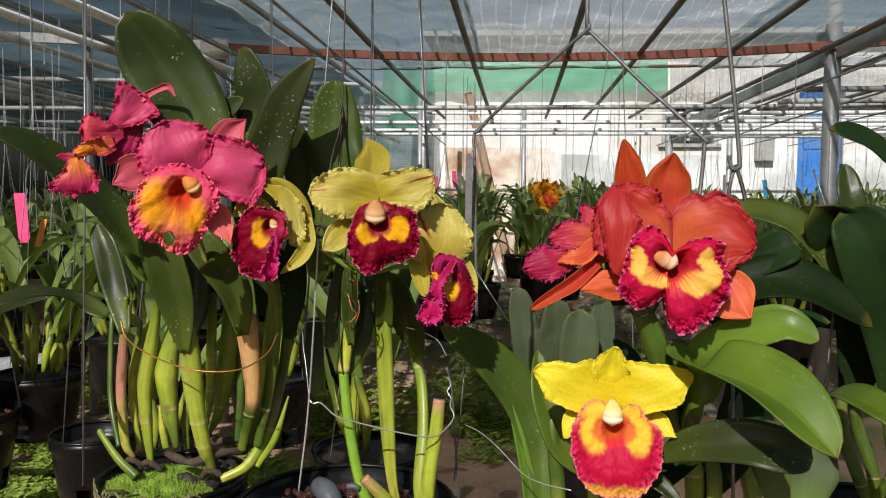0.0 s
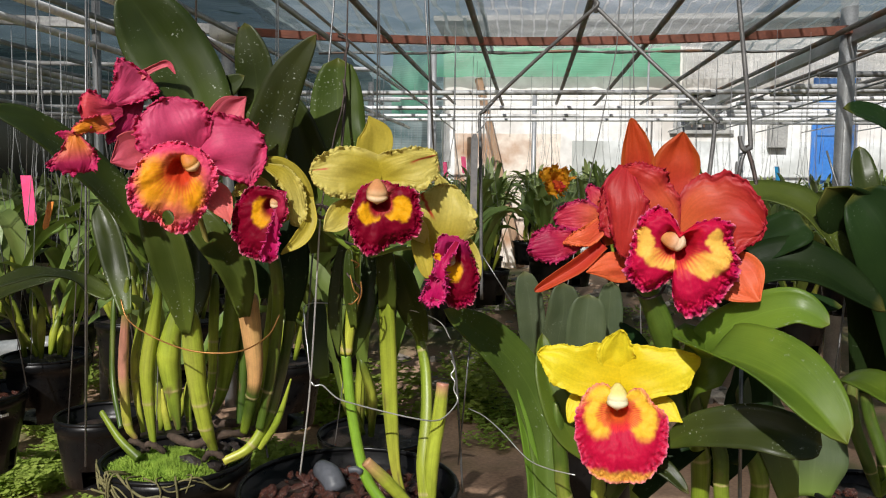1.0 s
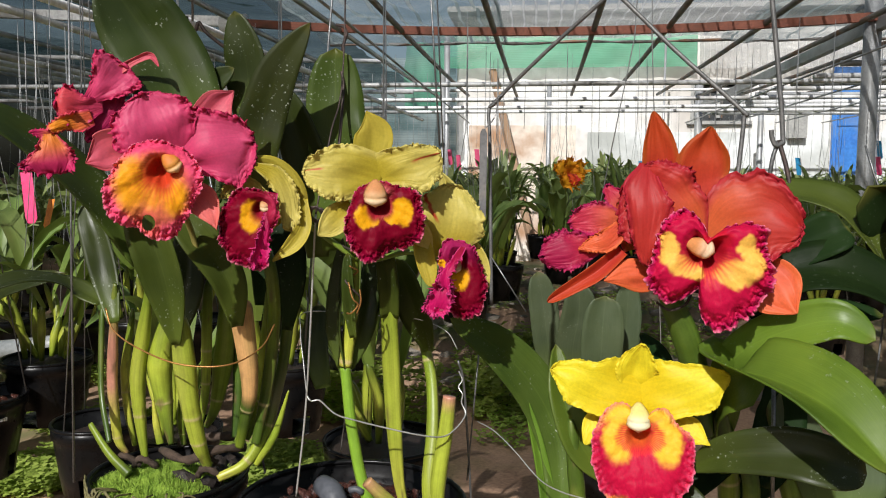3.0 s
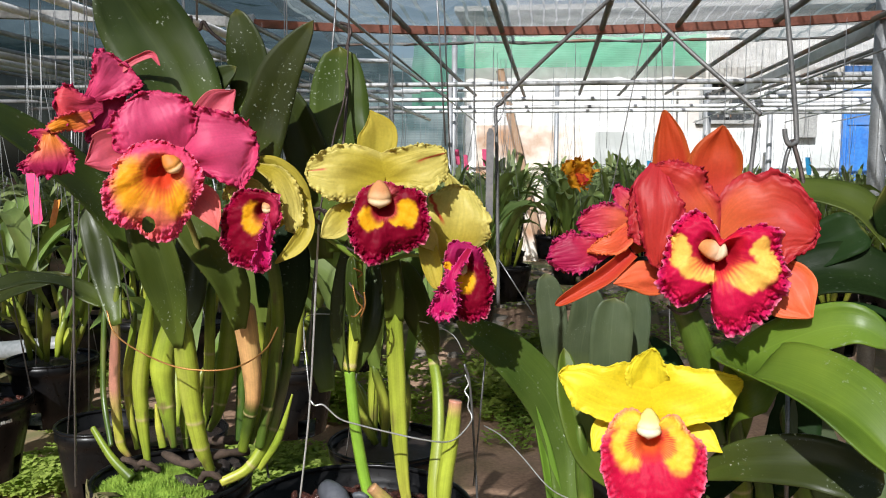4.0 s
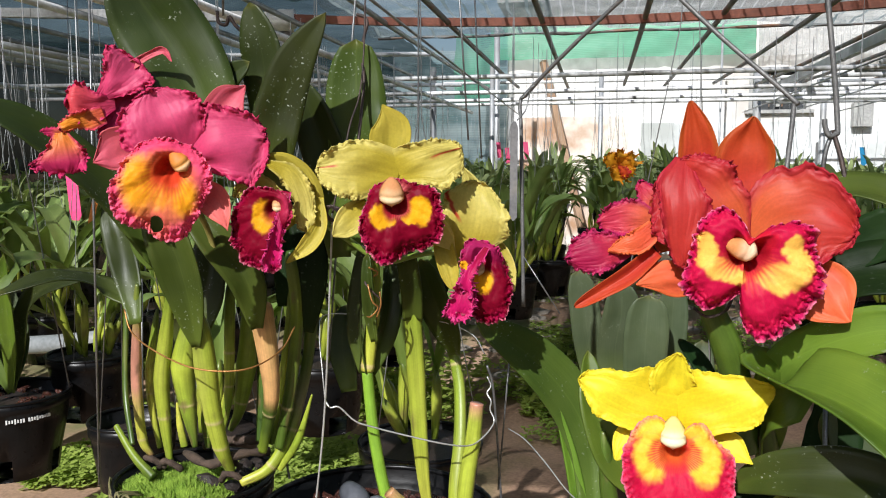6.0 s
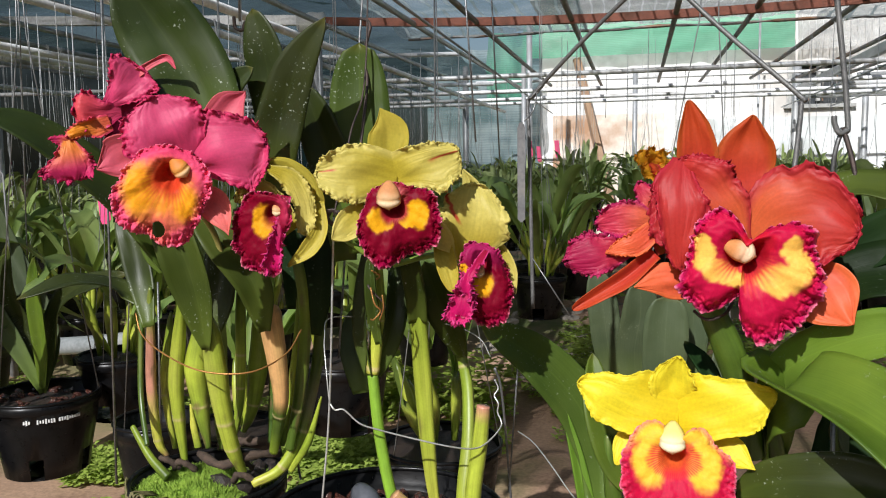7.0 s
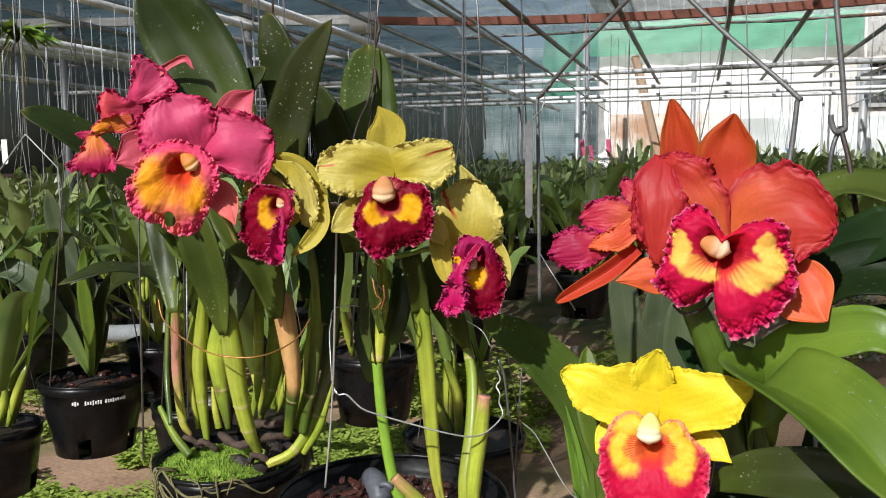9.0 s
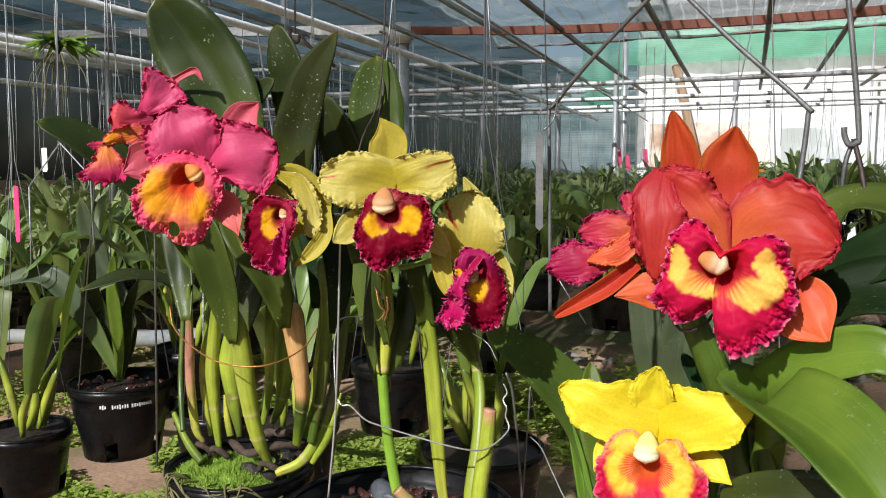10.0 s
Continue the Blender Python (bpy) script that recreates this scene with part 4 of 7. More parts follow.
stalk([(-0.078, 1.060, 1.034), (-0.091, 1.055, 1.082), (-0.097, 1.050, 1.153), (-0.099, 1.040, 1.231), (-0.099, 1.020, 1.307), (-0.102, 1.010, 1.337)], [0.0044, 0.0069, 0.0099, 0.0113, 0.0102, 0.0110], [G3, YEL, G3, G3, G2, G2], pale, joints=(0.08,), flat=0.6, label="flat upright pseudobulb")
stalk([(-0.052, 1.040, 1.044), (-0.057, 1.050, 1.093), (-0.055, 1.070, 1.149), (-0.059, 1.090, 1.201), (-0.069, 1.100, 1.242), (-0.081, 1.100, 1.273), (-0.093, 1.080, 1.303)], [0.0073, 0.0080, 0.0080, 0.0073, 0.0066, 0.0131, 0.0110], [G3, G3, G2, G2, G2, G1, G1], pale, joints=(0.05, 0.6), flat=0.7)
stalk([(-0.046, 1.044, 1.046), (-0.044, 1.044, 1.100), (-0.036, 1.044, 1.157), (-0.032, 1.044, 1.198)], [0.0073, 0.0095, 0.0088, 0.0077], [G3, G3, G3, G3, G3, G3, PNK], pale, "cut_bulb", label="pseudobulb cut flat at the top")
stalk([(-0.068, 0.990, 1.068), (-0.090, 0.980, 1.096), (-0.112, 0.970, 1.122)], [0.0073, 0.0084, 0.0069], [G3, G3, (0.45, 0.25, 0.12)], pale, "shoot")
leaf([(-0.144, 1.000, 1.238), (-0.150, 1.000, 1.279), (-0.148, 1.000, 1.333), (-0.140, 1.000, 1.387)], 0.0130, LEAF, pale, (-0.4, -1, 0.1), 0.6, -20, 0.5, 0.5, 0.6)
leaf([(-0.144, 1.010, 1.236), (-0.127, 1.010, 1.278), (-0.122, 1.020, 1.325), (-0.127, 1.030, 1.379)], 0.0130, LEAF, pale, (0.4, -1, 0.1), 0.6, 20, 0.5, 0.5, 0.6)
leaf([(-0.061, 1.075, 1.244), (-0.066, 1.050, 1.276), (-0.076, 1.030, 1.314), (-0.092, 1.030, 1.357)], 0.0185, LEAF_LOW, pale, (-0.15, -1, 0.1), 0.35, 0, 0.3, 0.62, 0.5)
leaf([(-0.097, 1.020, 1.294), (-0.094, 1.000, 1.327), (-0.094, 0.985, 1.353), (-0.096, 0.985, 1.371)], 0.0112, LEAF_LOW, pale, (0.1, -1, 0.1), 0.45, 0, 0.9, 0.5, 0.3)
leaf([(-0.130, 0.988, 1.275), (-0.130, 0.975, 1.306), (-0.130, 0.965, 1.337), (-0.131, 0.965, 1.369)], 0.0072, LEAF_LOW, pale, (-0.2, -1, 0.1), 0.6, 0, 0.55, 0.5, 0.4, label="young olive leaf sheathing its stem")
leaf([(-0.095, 1.050, 1.300), (-0.090, 1.060, 1.356), (-0.079, 1.080, 1.412)], 0.0235, LEAF_LOW, pale, (-0.1, -1, 0.1), 0.3, 0, 0.6, 0.5, 0.5)
leaf([(-0.210, 1.150, 1.172), (-0.223, 1.160, 1.233), (-0.219, 1.170, 1.280)], 0.0174, LEAF_GREY, pale, (0, -1, 0.1), 0.3, 0, 0.6, 0.5, 0.5)
# its wires
wire("tie_wire", [(-0.127, 0.955, 1.356), (-0.118, 0.955, 1.351), (-0.127, 0.965, 1.345), (-0.137, 0.975, 1.345)], 0.0009, COPPER_WIRE, pale, 18)
wire("tie_wire", [(-0.128, 0.955, 1.339), (-0.123, 0.952, 1.323), (-0.118, 0.955, 1.316), (-0.125, 0.955, 1.307), (-0.132, 0.965, 1.305)], 0.0009, COPPER_WIRE, pale, 18)
wire("tie_wire", [(-0.116, 0.955, 1.332), (-0.115, 0.955, 1.319), (-0.120, 0.958, 1.306)], 0.0009, COPPER_WIRE, pale, 18)
wire("hanger_wire", [(-0.184, 0.950, 1.110), (-0.170, 0.944, 1.222), (-0.155, 0.930, 1.410)], 0.0011, BRIGHT_WIRE, pale, 24)
wire("hanger_wire", [(-0.155, 0.930, 1.410), (-0.149, 0.965, 1.490), (-0.147, 1.010, 1.560), (-0.146, 1.030, 1.782)], 0.0010, DARK_WIRE, pale, 24)
wire("hanger_wire", [(-0.220, 1.100, 1.229), (-0.206, 1.120, 1.462), (-0.189, 1.150, 1.744)], 0.0014, WIRE, pale, 12)
wire("hanger_hook", [(-0.162, 1.040, 1.616), (-0.152, 1.035, 1.612), (-0.148, 1.030, 1.604), (-0.151, 1.030, 1.593), (-0.155, 1.030, 1.573), (-0.149, 1.020, 1.548), (-0.146, 1.000, 1.513), (-0.144, 0.980, 1.479)], 0.0017, DARK_WIRE, pale, 40)
loop = []
for k in range(26):
    a = k * 1.9
    loop.append(Vector((-0.153, 0.925, 1.410)) + Vector((0.009 * math.cos(a) * (1 + 0.3 * math.sin(k)), 0.005 * math.sin(2.3 * a), 0.008 * math.sin(a))))
wire("tie_wire", loop, 0.0011, DARK_WIRE, pale, 120)
wire("tie_wire", [(-0.174, 0.955, 1.219), (-0.168, 0.953, 1.213), (-0.159, 0.955, 1.213), (-0.144, 0.960, 1.198), (-0.126, 0.970, 1.189), (-0.094, 0.985, 1.177), (-0.061, 1.000, 1.166), (-0.039, 1.020, 1.158), (-0.027, 1.040, 1.159), (-0.015, 1.060, 1.172), (-0.020, 1.065, 1.185), (-0.019, 1.065, 1.195), (-0.024, 1.068, 1.203), (-0.020, 1.070, 1.211), (-0.024, 1.070, 1.221)], 0.0009, BRIGHT_WIRE, pale, 90)
wire("tie_wire", [(-0.170, 0.944, 1.222), (-0.175, 0.950, 1.255), (-0.184, 0.970, 1.284), (-0.186, 1.000, 1.299), (-0.127, 1.030, 1.292), (-0.073, 1.040, 1.288), (-0.037, 1.040, 1.275), (-0.023, 1.040, 1.254)], 0.0006, BRIGHT_WIRE, pale, 50)
wire("tie_wire", [(-0.132, 0.985, 1.349), (-0.134, 0.965, 1.341), (-0.126, 0.960, 1.332), (-0.118, 0.965, 1.322), (-0.122, 0.970, 1.311), (-0.136, 0.980, 1.302)], 0.0012, DARK_WIRE, pale, 24)
wire("tie_wire", [(-0.142, 0.970, 1.377), (-0.124, 0.955, 1.373), (-0.114, 0.960, 1.377)], 0.0014, DARK_WIRE, pale, 12)
wire("hanger_wire", [(-0.011, 1.120, 1.031), (-0.020, 1.100, 1.190), (-0.027, 1.090, 1.229)], 0.0016, WIRE, pale, 12)
wire("hanger_wire", [(-0.059, 1.150, 1.487), (-0.077, 1.150, 1.757)], 0.0012, WIRE, pale)
wire("hanger_wire", [(-0.120, 1.700, 1.474), (-0.141, 1.700, 1.920)], 0.0016, WIRE, pale)

# --- the plant with orange and clear yellow flowers ---
PC = Vector((0.235, 1.0, 1.0))
orange = thing("potted_orchid", PC, "hanging potted orchid with orange and bright yellow flowers", "orchid", "orchids in front")
plant_pot(orange, PC, 0.125, 0.17)
soil_disc(orange, PC + Vector((0, 0, -0.02)), 0.118, DARK_BARK)
fill(orange, PC + Vector((0, -0.01, -0.012)), 0.1, 60, BARK_BITS, 9)
stalk([(0.225, 0.930, 1.204), (0.219, 0.920, 1.248), (0.203, 0.905, 1.299), (0.187, 0.900, 1.337), (0.183, 0.900, 1.363)], [0.0116, 0.0116, 0.0133, 0.0110, 0.0070], [DK, DK, G1, G1, G2], orange, "flower_sheath", label="thick green flower sheath")
stalk([(0.147, 0.930, 1.111), (0.148, 0.920, 1.149), (0.159, 0.900, 1.186), (0.161, 0.885, 1.215)], [0.0081, 0.0070, 0.0052, 0.0041], [G3, G2, G2, G2], orange, "flower_stem")
for pts, r in (((PC + Vector((0.03, 0, 0)), (0.262, 0.970, 1.129), (0.247, 0.950, 1.198), (0.237, 0.940, 1.250)), 15), ((PC + Vector((0.07, 0.02, 0)), (0.334, 1.000, 1.094), (0.319, 1.000, 1.160), (0.304, 1.000, 1.225)), 14),
               ((PC + Vector((-0.02, 0.0, 0)), (0.195, 0.970, 1.100), (0.201, 0.980, 1.162), (0.212, 0.980, 1.227)), 13), ((PC + Vector((0.06, -0.03, 0)), (0.277, 0.940, 1.116), (0.274, 0.940, 1.159), (0.260, 0.940, 1.196)), 11),
               ((PC + Vector((-0.06, 0.0, 0)), (0.120, 0.980, 1.079), (0.109, 0.970, 1.136), (0.102, 0.970, 1.200)), 12)):
    stalk(pts, [0.0065, 0.72e-3 * r, 0.72e-3 * r, 0.5e-3 * r], [G2, G2, G1, G1], orange, joints=(0.4,))
leaf([(0.097, 1.030, 1.045), (0.097, 1.040, 1.097), (0.092, 1.055, 1.148), (0.067, 1.060, 1.202), (0.023, 1.040, 1.255), (-0.029, 1.015, 1.294)], 0.0275, LEAF_LOW, orange, (0.15, -0.8, 0.6), 0.3, -8, 0.36, 0.66, 0.6, 34, label="long leaf arching over sideways")
leaf([(0.080, 1.030, 1.048), (0.080, 1.040, 1.089), (0.070, 1.045, 1.142), (0.054, 1.050, 1.200)], 0.0085, LEAF_BRIGHT, orange, (0.2, -1, 0.2), 0.5, 0, 0.6, 0.4, 0.6)
leaf([(0.137, 0.970, 1.143), (0.112, 0.970, 1.175), (0.093, 0.980, 1.224), (0.086, 1.000, 1.272)], 0.0183, LEAF_BRIGHT, orange, (0.3, -1, 0.2), 0.4, 0, 0.5, 0.4, 0.6)
leaf([(0.246, 0.960, 1.189), (0.238, 0.920, 1.245), (0.243, 0.868, 1.282), (0.285, 0.792, 1.276), (0.322, 0.745, 1.237)], 0.0345, LEAF_BRIGHT, orange, (0.2, -0.8, 0.6), 0.6, 0, 0.3, 0.66, 0.6, 34, 13, label="broad bright leaf bending towards the aisle")
leaf([(0.232, 0.930, 1.240), (0.248, 0.900, 1.289), (0.283, 0.870, 1.319), (0.313, 0.850, 1.330), (0.340, 0.840, 1.317)], 0.0196, LEAF_BRIGHT, orange, (0.0, -0.85, 0.5), 0.3, 5, 0.5, 0.5, 0.5, 28, 9)
leaf([(0.211, 0.900, 1.182), (0.235, 0.870, 1.205), (0.274, 0.845, 1.217), (0.305, 0.830, 1.215), (0.335, 0.830, 1.208)], 0.0225, LEAF, orange, (0.1, -0.75, 0.6), 0.35, 12, 0.25, 0.6, 0.45, 28, 9, label="dark leaf with wet drops")
leaf([(0.257, 1.020, 1.372), (0.304, 1.020, 1.428), (0.354, 1.000, 1.426), (0.388, 0.990, 1.395), (0.422, 0.980, 1.340)], 0.0248, LEAF_LOW, orange, (0.2, -0.6, 0.8), 0.3, 0, 0.5, 0.5, 0.6, 28)
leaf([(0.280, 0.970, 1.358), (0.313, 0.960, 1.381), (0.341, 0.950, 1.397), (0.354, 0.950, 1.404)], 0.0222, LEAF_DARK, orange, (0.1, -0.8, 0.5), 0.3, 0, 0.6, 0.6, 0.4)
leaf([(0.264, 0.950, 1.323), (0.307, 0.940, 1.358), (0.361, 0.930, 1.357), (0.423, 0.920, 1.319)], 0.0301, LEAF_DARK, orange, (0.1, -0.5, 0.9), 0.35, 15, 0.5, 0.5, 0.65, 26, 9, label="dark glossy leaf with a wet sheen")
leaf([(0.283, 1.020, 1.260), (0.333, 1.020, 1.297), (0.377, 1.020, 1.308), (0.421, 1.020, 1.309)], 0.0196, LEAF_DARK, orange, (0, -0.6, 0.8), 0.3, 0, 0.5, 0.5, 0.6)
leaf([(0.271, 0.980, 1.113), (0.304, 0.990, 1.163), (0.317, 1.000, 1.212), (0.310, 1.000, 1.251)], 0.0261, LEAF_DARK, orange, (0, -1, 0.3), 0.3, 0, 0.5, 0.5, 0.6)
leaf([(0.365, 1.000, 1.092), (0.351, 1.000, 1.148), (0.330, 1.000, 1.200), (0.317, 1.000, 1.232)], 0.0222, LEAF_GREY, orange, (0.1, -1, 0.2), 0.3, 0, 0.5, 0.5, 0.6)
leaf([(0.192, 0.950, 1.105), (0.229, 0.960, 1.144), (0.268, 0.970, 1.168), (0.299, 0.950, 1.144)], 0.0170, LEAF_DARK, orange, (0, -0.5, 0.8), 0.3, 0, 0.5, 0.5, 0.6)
leaf([(0.405, 1.040, 1.081), (0.406, 1.040, 1.136), (0.392, 1.050, 1.174)], 0.0344, LEAF_GREY, orange, (0, -1, 0.2), 0.2, 0, 0.6, 0.5, 0.5)
leaf([(0.155, 0.900, 1.120), (0.170, 0.890, 1.149), (0.197, 0.880, 1.165), (0.226, 0.860, 1.146)], 0.0116, LEAF, orange, (0, -0.6, 0.8), 0.4, 0, 0.5, 0.5, 0.6)
leaf([(0.207, 0.950, 1.235), (0.191, 0.970, 1.267), (0.173, 1.000, 1.287)], 0.0086, LEAF_DARK, orange, (0, -0.6, 0.8), 0.4, 0, 0.5, 0.5, 0.6)
# triangle hanger
wire("hanger_frame", [(0.008, 1.160, 1.286), (0.003, 1.165, 1.487), (0.001, 1.168, 1.530), (0.010, 1.165, 1.544), (0.069, 1.120, 1.595), (0.141, 1.080, 1.653), (0.147, 1.080, 1.653), (0.209, 1.050, 1.584), (0.272, 1.025, 1.520), (0.275, 1.025, 1.510), (0.270, 1.020, 1.454), (0.261, 1.010, 1.379)],
     0.0024, STEEL, orange, 120, 8)
wire("hanger_wire", [(0.144, 1.080, 1.649), (0.143, 1.080, 1.671), (0.142, 1.080, 1.773)], 0.0028, STEEL, orange)
coil = []
for k in range(40):
    s = k / 39
    p = Vector((0.005, 1.166, 1.537)).lerp(Vector((0.018, 1.160, 1.551)), s)
    coil.append(p + Vector((0.0042 * math.cos(k * 1.05), 0.0042 * math.sin(k * 1.05), 0.002 * math.cos(k * 1.05))))
wire("tie_wire", [*coil, Vector((0.009, 1.160, 1.524)), Vector((-0.001, 1.150, 1.510))], 0.0009, WIRE, orange, 130, 5)
wire("hanger_wire", [(0.052, 1.160, 1.279), (0.007, 1.160, 1.348)], 0.0009, WIRE, orange)
wire("hanger_wire", [(-0.002, 1.120, 1.265), (-0.019, 1.140, 1.062)], 0.0012, WIRE, orange)
wire("tie_wire", [(-0.005, 1.120, 1.146), (0.018, 1.080, 1.148), (0.044, 1.020, 1.146), (0.071, 0.970, 1.135), (0.092, 0.930, 1.139), (0.120, 0.900, 1.144)], 0.0007, BRIGHT_WIRE, orange, 24)
wire("tie_wire", [(0.172, 0.885, 1.337), (0.181, 0.875, 1.332), (0.195, 0.880, 1.336), (0.202, 0.890, 1.344)], 0.0014, DARK_WIRE, orange, 14)
wire("stake", [(0.293, 0.930, 1.117), (0.289, 0.930, 1.254)], 0.002, WIRE, orange)
hook_pts = [(0.291, 1.050, 1.740), (0.312, 1.042, 1.563), (0.319, 1.040, 1.494), (0.317, 1.038, 1.486), (0.311, 1.036, 1.484), (0.307, 1.036, 1.492), (0.306, 1.036, 1.500)]
wire("hanger_hook", hook_pts, 0.0026, STEEL, orange, 60, 8)
wire("hanger_wire", [(0.315, 1.040, 1.489), (0.322, 1.030, 1.457), (0.329, 1.020, 1.407)], 0.0024, DARK_WIRE, orange, 14)
wire("hanger_wire", [(0.315, 1.040, 1.489), (0.308, 1.040, 1.457), (0.307, 1.050, 1.363)], 0.0022, WIRE, orange, 14)
tag = thing("name_tag", (-0.002, 1.140, 1.509), "blank grey plastic strip tag hung on wire", "plant tag")
a, b = Vector((-0.008, 1.142, 1.502)), Vector((0.001, 1.142, 1.502))
c, d = Vector((-0.000, 1.150, 1.395)), Vector((-0.009, 1.150, 1.395))
outline = [a, a.lerp(b, 0.3) + Vector((0, 0, 0.006)), a.lerp(b, 0.7) + Vector((0, 0, 0.006)), b, c, c.lerp(d, 0.5) - Vector((0, 0, 0.004)), d]
hang("strip", mesh_of("strip", outline, [tuple(range(7))], TAG_GREY, False), tag, "", 0.001)

# --- the dark-leaved plant at the side ---
PE = Vector((0.485, 1.050, 1.083))
dark = thing("potted_orchid", PE, "hanging potted orchid with dark broad leaves, no flowers", "orchid", "orchids in front")
plant_pot(dark, PE, 0.075, 0.12)
soil_disc(dark, PE + Vector((0, 0, -0.012)), 0.07, DARK_BARK)
fill(dark, PE + Vector((0, -0.01, -0.005)), 0.055, 30, BARK_BITS, 19)
for pts in ((PE, (0.464, 1.030, 1.122), (0.444, 1.030, 1.175), (0.440, 1.030, 1.228)), (PE, (0.488, 1.050, 1.123), (0.474, 1.060, 1.174), (0.463, 1.060, 1.222)), (PE, (0.496, 1.020, 1.133), (0.491, 1.020, 1.186), (0.479, 1.020, 1.258))):
    stalk(pts, [0.0052, 0.0072, 0.0072, 0.0059], [G2, G1, G1, DK], dark, joints=(0.3,))
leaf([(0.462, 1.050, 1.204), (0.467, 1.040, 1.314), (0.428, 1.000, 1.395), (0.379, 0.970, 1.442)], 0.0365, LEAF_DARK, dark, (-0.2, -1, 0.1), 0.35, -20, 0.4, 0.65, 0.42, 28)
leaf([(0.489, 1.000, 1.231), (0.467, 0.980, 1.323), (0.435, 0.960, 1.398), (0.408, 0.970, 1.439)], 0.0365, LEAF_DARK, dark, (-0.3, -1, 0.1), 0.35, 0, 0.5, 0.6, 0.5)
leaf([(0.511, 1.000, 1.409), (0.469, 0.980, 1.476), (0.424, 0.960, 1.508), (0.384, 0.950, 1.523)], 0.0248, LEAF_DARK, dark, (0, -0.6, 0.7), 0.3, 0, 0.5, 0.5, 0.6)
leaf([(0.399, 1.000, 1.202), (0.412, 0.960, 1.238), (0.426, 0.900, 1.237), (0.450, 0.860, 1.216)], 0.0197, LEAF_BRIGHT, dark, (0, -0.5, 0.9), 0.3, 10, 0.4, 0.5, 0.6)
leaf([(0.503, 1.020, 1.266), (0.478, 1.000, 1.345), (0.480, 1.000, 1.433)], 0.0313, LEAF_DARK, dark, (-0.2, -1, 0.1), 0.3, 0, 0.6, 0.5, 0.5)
leaf([(0.575, 1.300, 1.396), (0.553, 1.300, 1.454), (0.551, 1.320, 1.505)], 0.0191, LEAF, dark, (0, -1, 0.2), 0.3, 0, 0.5, 0.5, 0.6)
wire("hanger_wire", [PE + Vector((-0.07, 0, 0)), (0.449, 1.080, 1.363), (0.425, 1.100, 1.487)], 0.0012, WIRE, dark, 8)


# ---- flowers ----
EYE_SIDE = Vector((0.1, 0.15, 1.445))


def lerp3(a, b, k):
    return tuple(x + (y - x) * k for x, y in zip(a, b))


def facing(centre, yaw, pitch, roll=0.0):
    """Right, up and outward axes of a flower that looks to the aisle, turned by yaw (to the right), pitch (up) and roll."""
    out = (EYE_SIDE - Vector(centre)).normalized()
    right = Vector((0, 0, 1)).cross(out).normalized()
    up = out.cross(right)
    m = Matrix((right, up, out)).transposed() @ Euler((radians(-pitch), radians(yaw), 0)).to_matrix() @ Euler((0, 0, radians(roll))).to_matrix()
    return m.col[0].copy(), m.col[1].copy(), m.col[2].copy()


def spline(values, x, closed=False):
    """A smooth value at x (0 to 1) along evenly spread values."""
    n = len(values)
    t = x * (n if closed else n - 1)
    i = math.floor(t) if closed else min(int(t), n - 2)
    f = t - i
    a, b, c, d = (values[k % n] if closed else values[min(n - 1, max(0, k))] for k in (i - 1, i, i + 1, i + 2))
    return 0.5 * (2 * b + (c - a) * f + (2 * a - 5 * b + 4 * c - d) * f * f + (3 * b - a - 3 * c + d) * f ** 3)


def spot(place, x, y, n):
    """The point at x to the right, y up and n out of a flower, in millimetres."""
    c, (R, U, N) = place
    return c + (R * x + U * y + N * n) * 0.001


